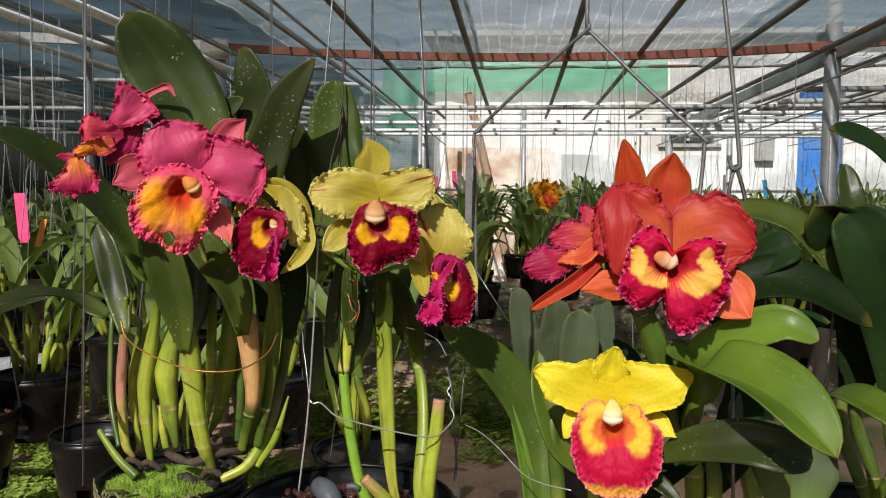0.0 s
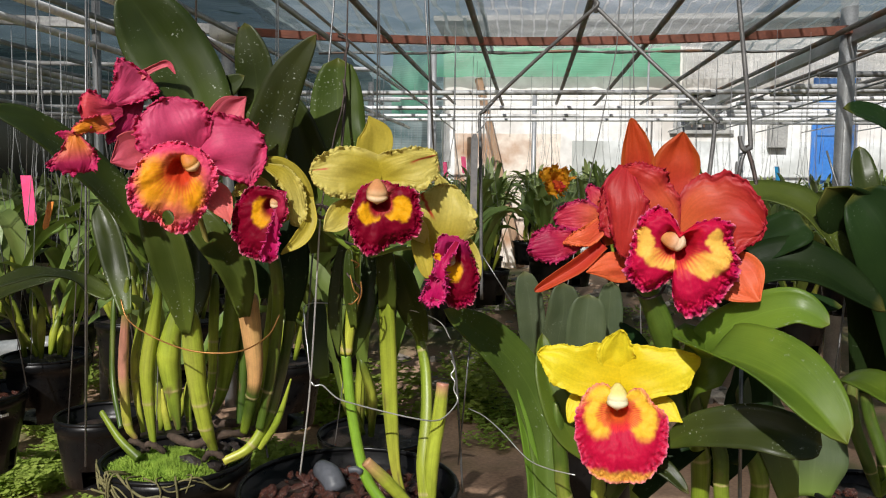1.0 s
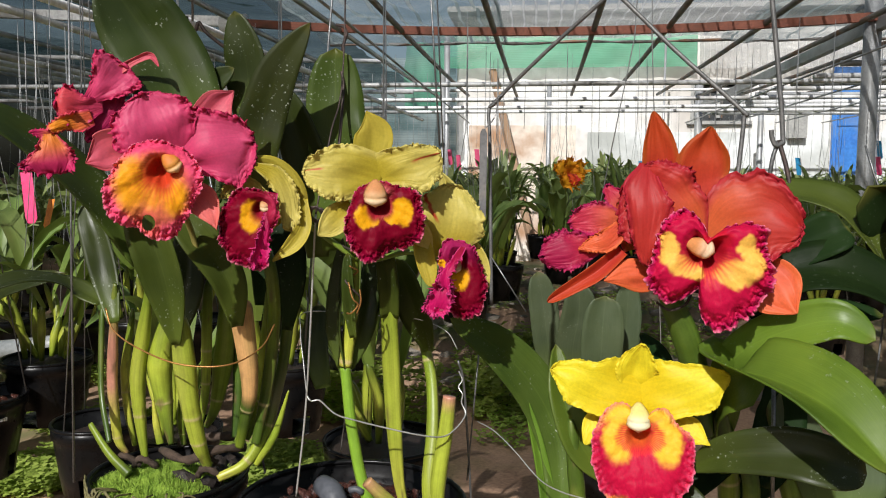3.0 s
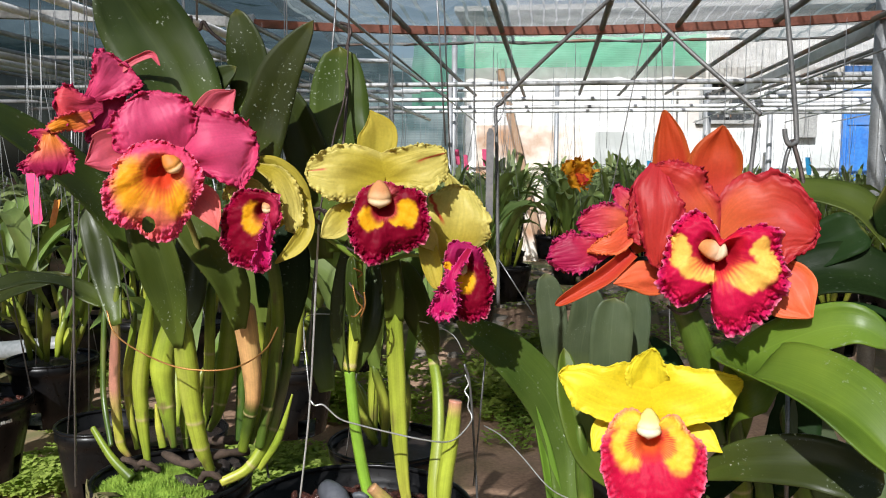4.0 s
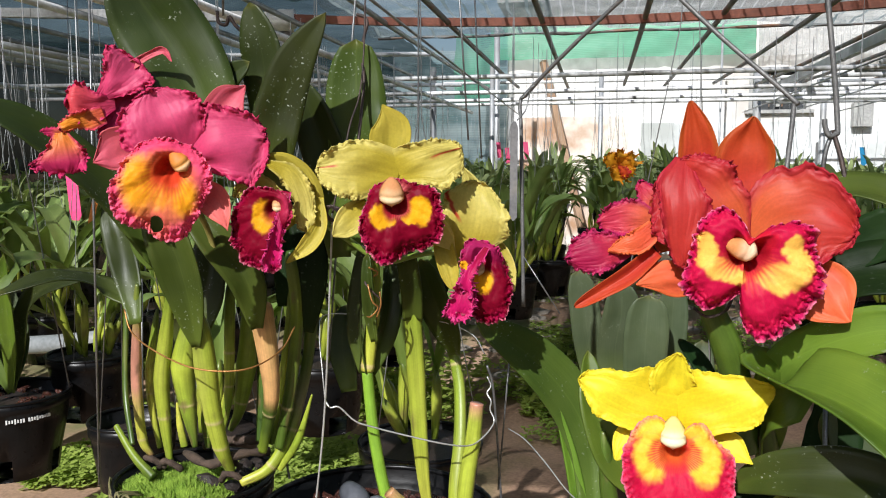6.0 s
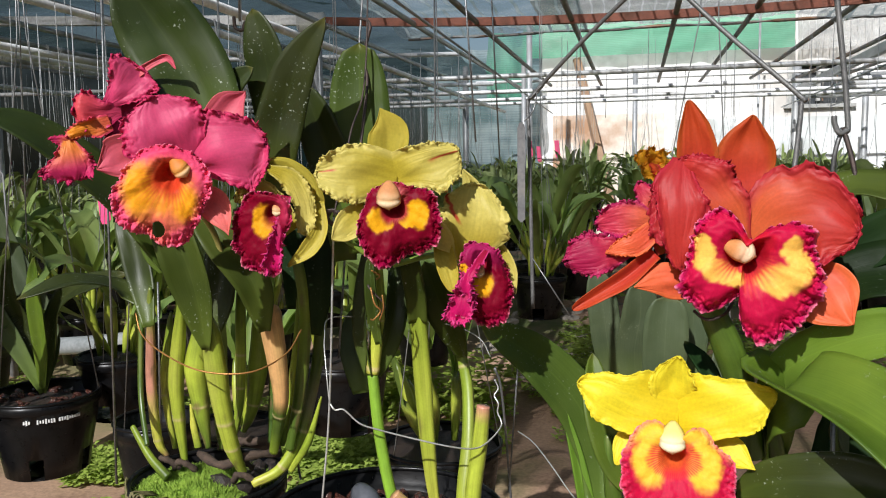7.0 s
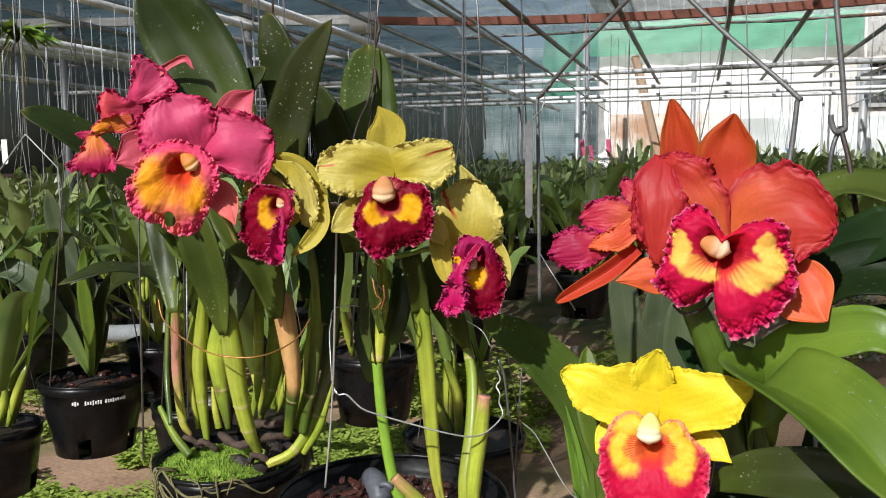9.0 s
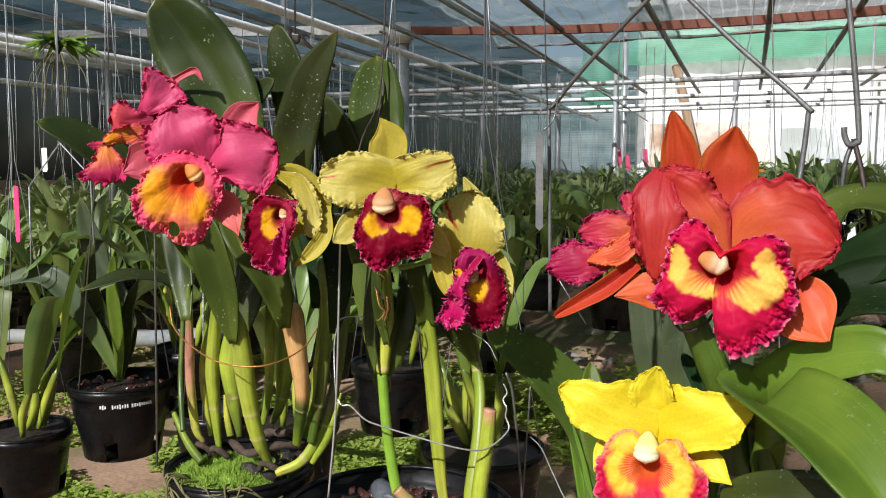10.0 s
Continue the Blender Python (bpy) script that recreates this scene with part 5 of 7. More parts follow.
def blade(parent, name, place, mid, left, right, tones, ruffle=0.0, freq=6.0, fold=0.0, pleat=0.5, blunt=22.0, streak=None, seed=0, roll=0.0):
    """A petal or sepal along the curve through mid, with its own widths to either side (all in millimetres).
    ruffle: height of the frill at its margin; pleat: height of the ribs that run out to it; fold: lift of both sides off the midrib; blunt: roundness of the tip.
    tones: throat, middle, margin. streak: tone, where it begins along the blade, width, place across it and slant."""
    rnd = random.Random(seed * 31)
    N = place[1][2]
    nu, nv = (65, 66) if ruffle else (33, 44)
    ph = [rnd.uniform(0, 40) for _ in range(6)]
    length = sum((Vector(b) - Vector(a)).length for a, b in zip(mid, mid[1:]))
    broad = max(left) + max(right)
    m, q = ruffle * 0.001, freq / 6
    line = [spot(place, *p) for p in curve_through(mid, 101)]
    verts, uv, col = [], [], []
    for j in range(nv):
        v = 1 - (1 - j / (nv - 1)) ** 1.45
        k = min(99, int(v * 100))
        p = line[k].lerp(line[k + 1], v * 100 - k)
        t = (line[min(100, k + 3)] - line[max(0, k - 3)]).normalized()
        nrm = (N - t * N.dot(t)).normalized()
        side = nrm.cross(t)
        if roll:
            turn = Matrix.Rotation(radians(roll), 3, t)
            nrm, side = turn @ nrm, turn @ side
        close = math.sqrt(max(0.0, 1 - v ** blunt))
        wl, wr = (0.001 * close * max(0.0, spline(w, v)) for w in (left, right))
        for i in range(nu):
            s = 2 * i / (nu - 1) - 1
            s = math.copysign(abs(s) ** 0.75, s)
            w = wl if s > 0 else wr
            edge = max(abs(s), v ** 5)
            # distance walked round the margin, in centimetres: frills keep their true size
            walk_cm = 0.1 * (length * v * (1 if s > 0 else -1) + 0.5 * broad * s * v ** 6)
            X, Y = length * v, 1000 * s * w
            frill = 1.3 * noise.noise((0.11 * q * X + ph[0], 0.11 * q * Y, seed)) + 1.3 * noise.noise((0.27 * q * X + ph[1], 0.27 * q * Y, seed)) + 0.8 * noise.noise((0.6 * q * X + ph[2], 0.6 * q * Y, seed))
            slow = noise.noise((0.55 * walk_cm + ph[3], 0.9 * s, seed + 3.3))
            rib = 0.8 * noise.noise((0.16 * broad * s + ph[4], 0.9 * v, seed)) + 0.7 * noise.noise((0.42 * broad * s + ph[5], 1.6 * v, seed + 8))
            lift = 0.001 * pleat * rib * smooth(0.1, 0.6, v) * (0.5 + edge ** 2) + fold * w * abs(s) ** 1.3
            lift += (2.1 * m * edge ** 7 * frill + 3.0 * m * edge ** 2 * slow) * smooth(0.1, 0.4, v)
            lift += 0.07 * 0.001 * broad * noise.noise((s * 1.6 + seed, v * 2.6, 0.5)) * smooth(0.0, 0.3, v) + 0.0003 * noise.noise((s * 7, v * 7, seed))
            grow = 1 + (0.16 * noise.noise((0.45 * walk_cm + ph[5], 0.0, seed)) + 0.07 * noise.noise((1.3 * walk_cm + ph[5], 3.0, seed))) * smooth(0.2, 0.5, v) if ruffle else 1.0
            pt = p + side * (s * w * grow) + nrm * lift
            if ruffle:
                out = (side * s * 0.8 + t * v ** 5).normalized()
                pt += out * (1.3 * m * edge ** 9 * (noise.noise((4.2 * q * walk_cm + ph[2], 1.0, seed)) + 0.8 * noise.noise((8.5 * q * walk_cm + ph[0], 2.0, seed)))) * smooth(0.15, 0.4, v)
            verts.append(pt)
            uv.append((0.5 + 0.5 * s, v))
            c = lerp3(tones[0], tones[1], smooth(0.05, 0.8, v))
            c = lerp3(c, tones[2], smooth(0.6, 1.0, edge) * 0.85)
            vein = noise.noise((0.3 * broad * s, 1.1 * v, seed)) + 0.7 * noise.noise((0.8 * broad * s, 1.5 * v, seed + 4))
            c = tuple(x * (1 + 0.07 * vein) for x in c)
            if streak:
                tone, begin, wide, across, slant = streak
                c = lerp3(c, tone, 0.9 * smooth(begin, begin + 0.12, v) * smooth(wide, wide * 0.35, abs(s - across - slant * (v - begin))))
            col.append(c)
    return hang(name, mesh_of(name, verts, grid_faces(nu, nv), PETAL, uv=uv, colours=col), parent, "", 0.0006)


def frilled_lip(parent, place, centre, half, outline, throat, style, frill=3.0, seed=0, deep=20.0, hole=None, roll=0.0, mouth=0.3):
    """The lip: a tube that opens at throat (from its centre) and spreads to a lobed apron, with its margin in fine folds (millimetres).
    outline: reach of the margin at even angles, from the right and on over the top; style: the pigment pattern over half sizes."""
    na, nr = 440, 46
    rnd = random.Random(seed)
    ph = [rnd.uniform(0, 6.28) for _ in range(4)]
    lean = math.tan(radians(roll))
    mean = sum(outline) / len(outline)
    verts, uv, col, faces, flat = [], [], [], [], []
    for j in range(nr):
        s = (j / (nr - 1)) ** 0.75
        for i in range(na):
            a = 2 * math.pi * i / na
            ca, sa = math.cos(a), math.sin(a)
            reach = 0.955 * spline(outline, i / na, True)
            low, dip = max(0.0, -sa), min(1.0, max(0.0, 1 - reach / mean) * 1.6)
            cm = 0.1 * mean
            soft = noise.noise((ca * cm * 0.6, sa * cm * 0.6, seed + 2.5)) * 2 + math.sin(4 * a + ph[0]) * 0.4
            fine = 0.7 * noise.noise((ca * cm * 7, sa * cm * 7, seed + 1.5)) + 1.2 * noise.noise((ca * cm * 3.2, sa * cm * 3.2, seed + 6.5))
            e, e2 = smooth(0.6, 1.0, s) ** 1.4, s ** 2.2
            k = s ** 0.85
            x = throat[0] * (1 - k) + ca * reach * k
            y = throat[1] * (1 - k) + sa * reach * k
            fr = 1.5 * noise.noise((x * 0.13, y * 0.13, seed)) + 1.5 * noise.noise((x * 0.3, y * 0.3, seed + 9.5)) + 0.9 * noise.noise((x * 0.65, y * 0.65, seed + 4.5)) + 0.8 * fine * smooth(0.86, 1.0, s)
            n = -deep * (1 - smooth(0.04, mouth, s)) + 0.3 * deep * smooth(0.22, 0.46, s) * (1 - 0.5 * low) - (0.3 + 0.25 * low) * deep * smooth(0.6, 1.0, s)
            n += frill * (1.0 * e * fr + 1.5 * e2 * soft) + 0.9 * noise.noise((x * 0.09, y * 0.09, seed)) * smooth(0.2, 0.6, s) + 0.5 * noise.noise((x * 0.25, y * 0.25, seed))
            n -= 6 * dip * s * s + x * lean
            g = frill * (0.5 * fine * smooth(0.74, 1.0, s) + 0.42 * soft * e2 - 0.3 * e)
            verts.append(spot(place, centre[0] + x + ca * g, centre[1] + y + sa * g, centre[2] + n))
            uv.append((a / 6.2832 * 4, s))
            u, v = x / half[0], y / half[1]
            flat.append((u, v))
            ju = 0.05 * noise.noise((u * 4, v * 4, seed)) + 0.04 * noise.noise((u * 14, v * 14, seed))
            jv = 0.05 * noise.noise((u * 4, v * 4, seed + 7)) + 0.04 * noise.noise((u * 14, v * 14, seed + 3))
            c = style(u + ju, v + jv, s, a)
            c = lerp3(c, (0.85, 0.25, 0.36), 0.8 * smooth(0.945, 1.0, s) * (0.45 + 0.55 * smooth(-0.5, 0.5, fr)))
            grain = noise.noise((x * 0.9, y * 0.9, seed))
            col.append(tuple(q * (1 + 0.09 * grain) for q in c))
    for j in range(nr - 1):
        for i in range(na):
            i2 = (i + 1) % na
            if hole:
                u, v = flat[j * na + i]
                if math.hypot((u - hole[0]) / hole[2], (v - hole[1]) / hole[3]) < 1:
                    continue
            faces.append((j * na + i, j * na + i2, (j + 1) * na + i2, (j + 1) * na + i))
    faces.append(tuple(reversed(range(na))))
    return hang("lip", mesh_of("lip", verts, faces, LIP, uv=uv, colours=col), parent, "", 0.0006)


def blob(x, y, cx, cy, rx, ry, soft=0.7):
    return smooth(1.0, soft, math.hypot((x - cx) / rx, (y - cy) / ry))


def rays(a, k=26):
    return 0.5 + 0.5 * math.sin(k * a + 1.5 * math.sin(5 * a))


def pink_lip(x, y, s, a):
    r = math.hypot(x, y)
    c = lerp3((0.82, 0.2, 0.1), (0.82, 0.085, 0.19), smooth(0.55, 0.85, r))
    k = max(blob(x, y, -0.42, 0.12, 0.46, 0.68, 0.4), blob(x, y, 0.42, -0.12, 0.36, 0.5, 0.4), 0.8 * blob(x, y, 0.0, -0.05, 0.4, 0.4, 0.4))
    c = lerp3(c, (0.88, 0.38, 0.012), k)
    c = lerp3(c, (0.82, 0.14, 0.12), blob(x, y, -0.1, -0.75, 0.3, 0.5, 0.3) * 0.9)
    c = lerp3(c, (0.76, 0.12, 0.03), smooth(0.66, 0.25, s) * (0.2 + 0.8 * rays(a, 34)) * 0.7)
    c = lerp3(c, (0.72, 0.05, 0.14), smooth(0.62, 0.85, y) * 0.85)
    return lerp3(c, (0.58, 0.045, 0.015), smooth(0.4, 0.2, s) * 0.95)


def crimson_base(s, a):
    return lerp3((0.19, 0.001, 0.016), (0.34, 0.003, 0.055), smooth(0.72, 1.0, s) * (0.5 + 0.5 * math.sin(9 * a)))


def crimson_lip(x, y, s, a):
    c = lerp3(crimson_base(s, a), (0.5, 0.09, 0.05), blob(x, y, -0.04, 0.25, 0.45, 0.3, 0.4) * rays(a, 40))
    c = lerp3(c, (0.6, 0.14, 0.12), blob(x, y, -0.1, 0.62, 0.42, 0.36, 0.3) * (0.3 + 0.5 * rays(a, 40)))
    k = max(blob(x, y, -0.42, 0.08, 0.24, 0.31), blob(x, y, -0.25, 0.02, 0.18, 0.17), blob(x, y, 0.43, 0.2, 0.28, 0.36), blob(x, y, 0.24, 0.06, 0.22, 0.17))
    c = lerp3(c, (0.82, 0.4, 0.008), k * smooth(0.2, 0.34, s))
    return lerp3(c, (0.36, 0.012, 0.03), smooth(0.3, 0.14, s))


def crimson_lip_aside(x, y, s, a):
    c = lerp3(crimson_base(s, a), (0.42, 0.02, 0.13), smooth(0.2, 0.8, y) * 0.7)
    c = lerp3(c, (0.82, 0.4, 0.008), max(blob(x, y, -0.06, 0.04, 0.4, 0.33), blob(x, y, -0.68, 0.34, 0.16, 0.12)))
    return lerp3(c, (0.3, 0.01, 0.03), smooth(0.26, 0.12, s))


def crimson_lip_side(x, y, s, a):
    c = lerp3(crimson_base(s, a), (0.5, 0.03, 0.09), smooth(0.35, 0.8, x) * smooth(0.0, 0.4, y) * 0.8)
    c = lerp3(c, (0.8, 0.38, 0.008), blob(x, y, 0.08, 0.3, 0.36, 0.45))
    return lerp3(c, (0.3, 0.01, 0.03), smooth(0.3, 0.12, s))


def orange_lip(x, y, s, a):
    c = lerp3((0.5, 0.006, 0.05), (0.54, 0.014, 0.12), smooth(0.8, 1.0, s))
    k = max(blob(x, y, -0.64, 0.44, 0.16, 0.18), blob(x, y, -0.6, 0.26, 0.17, 0.24), blob(x, y, -0.38, 0.06, 0.25, 0.19), blob(x, y, -0.2, -0.04, 0.2, 0.13), blob(x, y, 0.56, 0.36, 0.16, 0.22), blob(x, y, 0.64, 0.15, 0.22, 0.27), blob(x, y, 0.42, -0.05, 0.4, 0.24))
    c = lerp3(c, (0.88, 0.5, 0.09), k)
    c = lerp3(c, (0.76, 0.09, 0.05), smooth(0.5, 0.2, s) * (0.3 + 0.7 * rays(a, 34)) * smooth(0.4, 0.1, y))
    c = lerp3(c, (0.56, 0.01, 0.03), blob(x, y, 0.1, 0.44, 0.34, 0.28, 0.5))
    return lerp3(c, (0.5, 0.012, 0.03), smooth(0.3, 0.15, s) * 0.95)


def sunny_lip(x, y, s, a):
    c = lerp3((0.52, 0.006, 0.045), (0.66, 0.05, 0.13), smooth(0.7, 1.0, s) * rays(a, 40))
    wedge = smooth(0.34, 0.14, abs(x) + 0.5 * max(0.0, y + 0.45))
    k = max(blob(x, y, 0.42, 0.26, 0.34, 0.52, 0.6), blob(x, y, -0.42, 0.26, 0.34, 0.52, 0.6), smooth(0.42, 0.66, y)) * (1 - wedge)
    c = lerp3(c, (0.88, 0.52, 0.04), k)
    c = lerp3(c, (0.78, 0.05, 0.05), blob(x, y, -0.04, 0.3, 0.5, 0.36, 0.75) * (0.45 + 0.55 * rays(a, 54)) * smooth(0.56, 0.46, y))
    c = lerp3(c, (0.84, 0.3, 0.14), smooth(0.78, 0.95, s) * smooth(0.25, 0.5, y) * 0.9)
    c = lerp3(c, (0.62, 0.1, 0.02), smooth(0.2, 0.1, s))
    return lerp3(c, (0.7, 0.36, 0.05), 0.9 * smooth(-0.7, -0.8, y))


def column(parent, centre, axes, size, tone, cap, turn=0.0, slim=0.8):
    """The waxy column over the throat: a domed wedge, narrow above, broad and pale at its anther cap below."""
    R, U, N = axes
    size *= 0.86
    k = radians(turn)
    R, U = R * math.cos(k) + U * math.sin(k), U * math.cos(k) - R * math.sin(k)
    nu, nv = 15, 16
    verts, col, uv = [], [], []
    for j in range(nv):
        v = j / (nv - 1)
        w = slim * size * math.sin(0.5 * math.pi * min(1.0, (v + 0.03) / 0.7)) ** 0.8 * (1.0 if v < 0.8 else max(0.0, 1 - ((v - 0.8) / 0.2) ** 2.6) ** 0.5)
        for i in range(nu):
            s = 2 * i / (nu - 1) - 1
            y = size * (1.15 - 2.05 * v - 0.25 * (1 - s * s) * v)
            n = 0.002 + 0.005 * v + 0.75 * w * math.sqrt(max(0.0, 1 - s * s)) - 0.004 * smooth(0.85, 1.0, v) - 0.25 * size * math.exp(-((v - 0.72) / 0.05) ** 2)
            verts.append(Vector(centre) + R * (s * w) + U * y + N * n)
            c = lerp3(tone, cap, smooth(0.35, 0.75, v))
            c = lerp3(c, (0.85, 0.72, 0.5), 0.45 * smooth(0.72, 0.84, v))
            col.append(lerp3(c, tuple(0.75 * q for q in tone), 0.6 * abs(s) ** 4))
            uv.append((0.5 + 0.5 * s, v))
    hang("column", mesh_of("column", verts, grid_faces(nu, nv), PETAL, uv=uv, colours=col), parent, "waxy pale column", 0.0015)


def flower(plant, centre, stem, label, tone):
    """The flower's ovary and stalk, which its petals hang on."""
    c = Vector(centre)
    pts = [Vector(q) for q in stem]
    return stalk([*pts, c], [0.0032, 0.003, 0.0034, 0.004], [tone, tone, lerp3(tone, (0.5, 0.4, 0.1), 0.4)], plant, "flower", 14, 8, (), 1.0, label)


PINK_P = ((0.62, 0.05, 0.15), (0.66, 0.078, 0.19), (0.6, 0.03, 0.12))
PINK_S = ((0.66, 0.11, 0.14), (0.68, 0.115, 0.17), (0.66, 0.13, 0.15))
PINK_T = ((0.66, 0.12, 0.14), (0.78, 0.18, 0.16), (0.76, 0.17, 0.13))
PINK_W = ((0.6, 0.05, 0.13), (0.66, 0.07, 0.09), (0.56, 0.02, 0.12))
PINK_L = ((0.7, 0.12, 0.06), (0.84, 0.3, 0.02), (0.62, 0.03, 0.13))
PINK_L2 = ((0.8, 0.25, 0.03), (0.55, 0.022, 0.12), (0.6, 0.03, 0.14))
PINK_D = ((0.36, 0.012, 0.07), (0.4, 0.014, 0.09), (0.36, 0.01, 0.085))
PALE_P = ((0.48, 0.38, 0.03), (0.6, 0.51, 0.12), (0.64, 0.55, 0.15))
PALE_S = ((0.44, 0.36, 0.04), (0.54, 0.44, 0.06), (0.54, 0.43, 0.05))
RED = (0.5, 0.02, 0.02)
CRIM_L = ((0.3, 0.002, 0.035), (0.55, 0.006, 0.12), (0.74, 0.06, 0.26))
ORA_P = ((0.66, 0.13, 0.04), (0.48, 0.036, 0.028), (0.4, 0.015, 0.035))
ORA_R = ((0.42, 0.025, 0.028), (0.48, 0.036, 0.028), (0.4, 0.015, 0.035))
ORA_S = ((0.52, 0.045, 0.025), (0.5, 0.062, 0.016), (0.42, 0.085, 0.012))
ORA_T = ((0.62, 0.08, 0.035), (0.75, 0.14, 0.05), (0.74, 0.16, 0.045))
ORA_F = ((0.48, 0.035, 0.02), (0.5, 0.05, 0.015), (0.5, 0.07, 0.015))
ORA_B = ((0.42, 0.09, 0.015), (0.45, 0.1, 0.015), (0.5, 0.04, 0.04))
MAG_U = ((0.62, 0.12, 0.05), (0.52, 0.03, 0.07), (0.4, 0.01, 0.11))
MAG_D = ((0.5, 0.03, 0.05), (0.36, 0.008, 0.06), (0.5, 0.03, 0.13))
SUN_P = ((0.74, 0.56, 0.01), (0.8, 0.68, 0.025), (0.8, 0.66, 0.03))
# --- pink, open to the aisle ---
c0 = Vector((-0.275, 0.855, 1.446))
P = (c0, facing(c0, 0, 0))
fl = flower(pink, c0 - P[1][2] * 0.014, ((-0.298, 0.980, 1.346), (-0.301, 0.960, 1.394)), "large pink ruffled flower with an orange throat", (0.25, 0.22, 0.06))
blade(fl, "petal", P, ((8.5, 9.9, -10), (-0.9, 36.1, 0), (-8.9, 55.5, 2), (-15.4, 74.7, -2)), (8.1, 33.3, 42.9, 35.4, 16.1), (8.1, 26.8, 34.4, 33.3, 16.1), PINK_P, ruffle=2.2, seed=1)
blade(fl, "petal", P, ((11.5, 11.5, -10), (34.8, 21.7, 2), (56.8, 29.6, 6), (80.9, 32.8, 2)), (10.7, 42.9, 32.2, 17.2), (8.1, 24.7, 42.9, 24.7), PINK_P, ruffle=2.6, seed=2)
blade(fl, "sepal", P, ((15.7, 19.3, -16), (33.6, 49.4, -14), (48.8, 69.2, -12), (63.3, 81.2, -8)), (8.1, 13.4, 14, 1.1), (8.1, 16.1, 17.2, 3.2), PINK_S, fold=0.25, seed=3)
blade(fl, "sepal", P, ((-18.3, 13.6, -12), (-39.1, 20.8, -10), (-52.9, 15.5, -8), (-65.4, 11.4, -4)), (10.7, 18.3, 11.8, 2.1), (10.7, 21.5, 19.3, 2.7), PINK_S, fold=0.2, seed=4)
blade(fl, "sepal", P, ((15, -6.4, -10), (31.4, -21.5, 2), (39.2, -34.1, 8), (44, -48.6, 14)), (8.1, 15, 9.1, 0.5), (8.1, 14, 10.7, 0.5), PINK_T, fold=0.2, seed=5)
frilled_lip(fl, P, (-10.4, -12.1, 20), (42.9, 46.7), (42.9, 46.2, 49.4, 48.3, 46.7, 47.2, 41.9, 40.8, 42.9, 46.2, 45.1, 39.7, 48.3, 50.5, 41.9, 38.6), (9.3, 22.5), pink_lip, frill=3.0, seed=3, deep=15, mouth=0.25, hole=(-0.11, -0.62, 0.13, 0.17))
column(fl, spot(P, 5, 12.9, 18), P[1], 0.0107, (0.72, 0.24, 0.04), (0.74, 0.36, 0.08), turn=35)
# --- pink, seen from its side ---
c1 = Vector((-0.370, 0.900, 1.505))
P = (c1, facing(c1, 0, 0))
fl = flower(pink, c1 - P[1][2] * 0.014, ((-0.363, 1.000, 1.411), (-0.367, 0.980, 1.485)), "pink ruffled flower turned sideways", (0.28, 0.2, 0.06))
blade(fl, "petal", P, ((-4.8, 13.2, 0), (8, 28, 6), (18.3, 40.6, 8), (27.7, 51.4, 4)), (4.8, 12, 22.8, 26.5), (4.8, 15.6, 26.5, 27.7), PINK_P, ruffle=2.4, seed=6, blunt=14)
blade(fl, "sepal", P, ((25.6, 45.6, 2), (39.9, 55.4, 4), (53.3, 60.4, 6), (61.1, 50.5, 10)), (4.2, 3, 3.6, 1.2), (4.2, 3.6, 3.6, 1.2), PINK_S, fold=0.6, seed=9)
blade(fl, "petal", P, ((9.5, 10.7, 0), (-7.3, 9.8, 6), (-22.5, 12.2, 10), (-33.1, 12.8, 8)), (7.2, 18, 20.4, 14.4), (6, 9.6, 15.6, 12), PINK_W, ruffle=2.4, seed=7)
blade(fl, "lip_lobe", P, ((-0.8, -1.5, 6), (-13.1, -5.7, 9), (-25.2, -8.7, 12), (-39.6, -15.4, 12)), (8.4, 10.8, 7.2, 4.8), (8.4, 9.6, 8.4, 4.8), PINK_L, ruffle=2.2, seed=8)
blade(fl, "petal", P, ((25.2, 25.5, -6), (17.1, 10, -4), (8, -5.5, -2), (-5.6, -25.3, 0)), (7.2, 12, 12, 3.6), (7.2, 12, 13.2, 4.8), PINK_D, ruffle=2.0, seed=10)
blade(fl, "lip_lobe", P, ((-38.9, -15.5, 8), (-38.7, -31.5, 14), (-36.8, -44.4, 16), (-35.7, -56.9, 10)), (4.8, 18, 21.6, 14.4), (4.8, 12, 27.7, 20.4), PINK_L2, ruffle=3, seed=11)
blade(fl, "lip_lobe", P, ((-33.5, -23.7, 8), (-43.2, -19.7, 10), (-54.8, -17, 10)), (6, 5.4, 1.8), (6, 5.4, 1.8), PINK_L2, ruffle=1.5, seed=12)
# --- pale yellow, open to the aisle ---
c2 = Vector((-0.084, 0.905, 1.420))
P = (c2, facing(c2, 0, 0))
fl = flower(pale, c2 - P[1][2] * 0.014, ((-0.123, 0.970, 1.363), (-0.103, 0.955, 1.371)), "pale yellow flower with a crimson gold-eyed lip", (0.16, 0.24, 0.03))
blade(fl, "petal", P, ((0.7, 25.2, -6), (-31.4, 31.9, 2), (-51.7, 32.6, 6), (-72.6, 32, 4)), (15.7, 28.2, 26.1, 13.6), (23, 26.1, 20.9, 11.5), PALE_P, ruffle=2.0, streak=(RED, 0.66, 0.07, -0.1, 0.1), seed=21)
blade(fl, "petal", P, ((-3.5, 25.2, -8), (16, 35.4, 2), (35.5, 43.1, 6), (55.9, 49.6, 4)), (23, 20.9, 15.7, 9.4), (7.8, 19.9, 29.3, 22), PALE_P, ruffle=2.0, streak=(RED, 0.52, 0.09, 0.05, 0.15), seed=22)
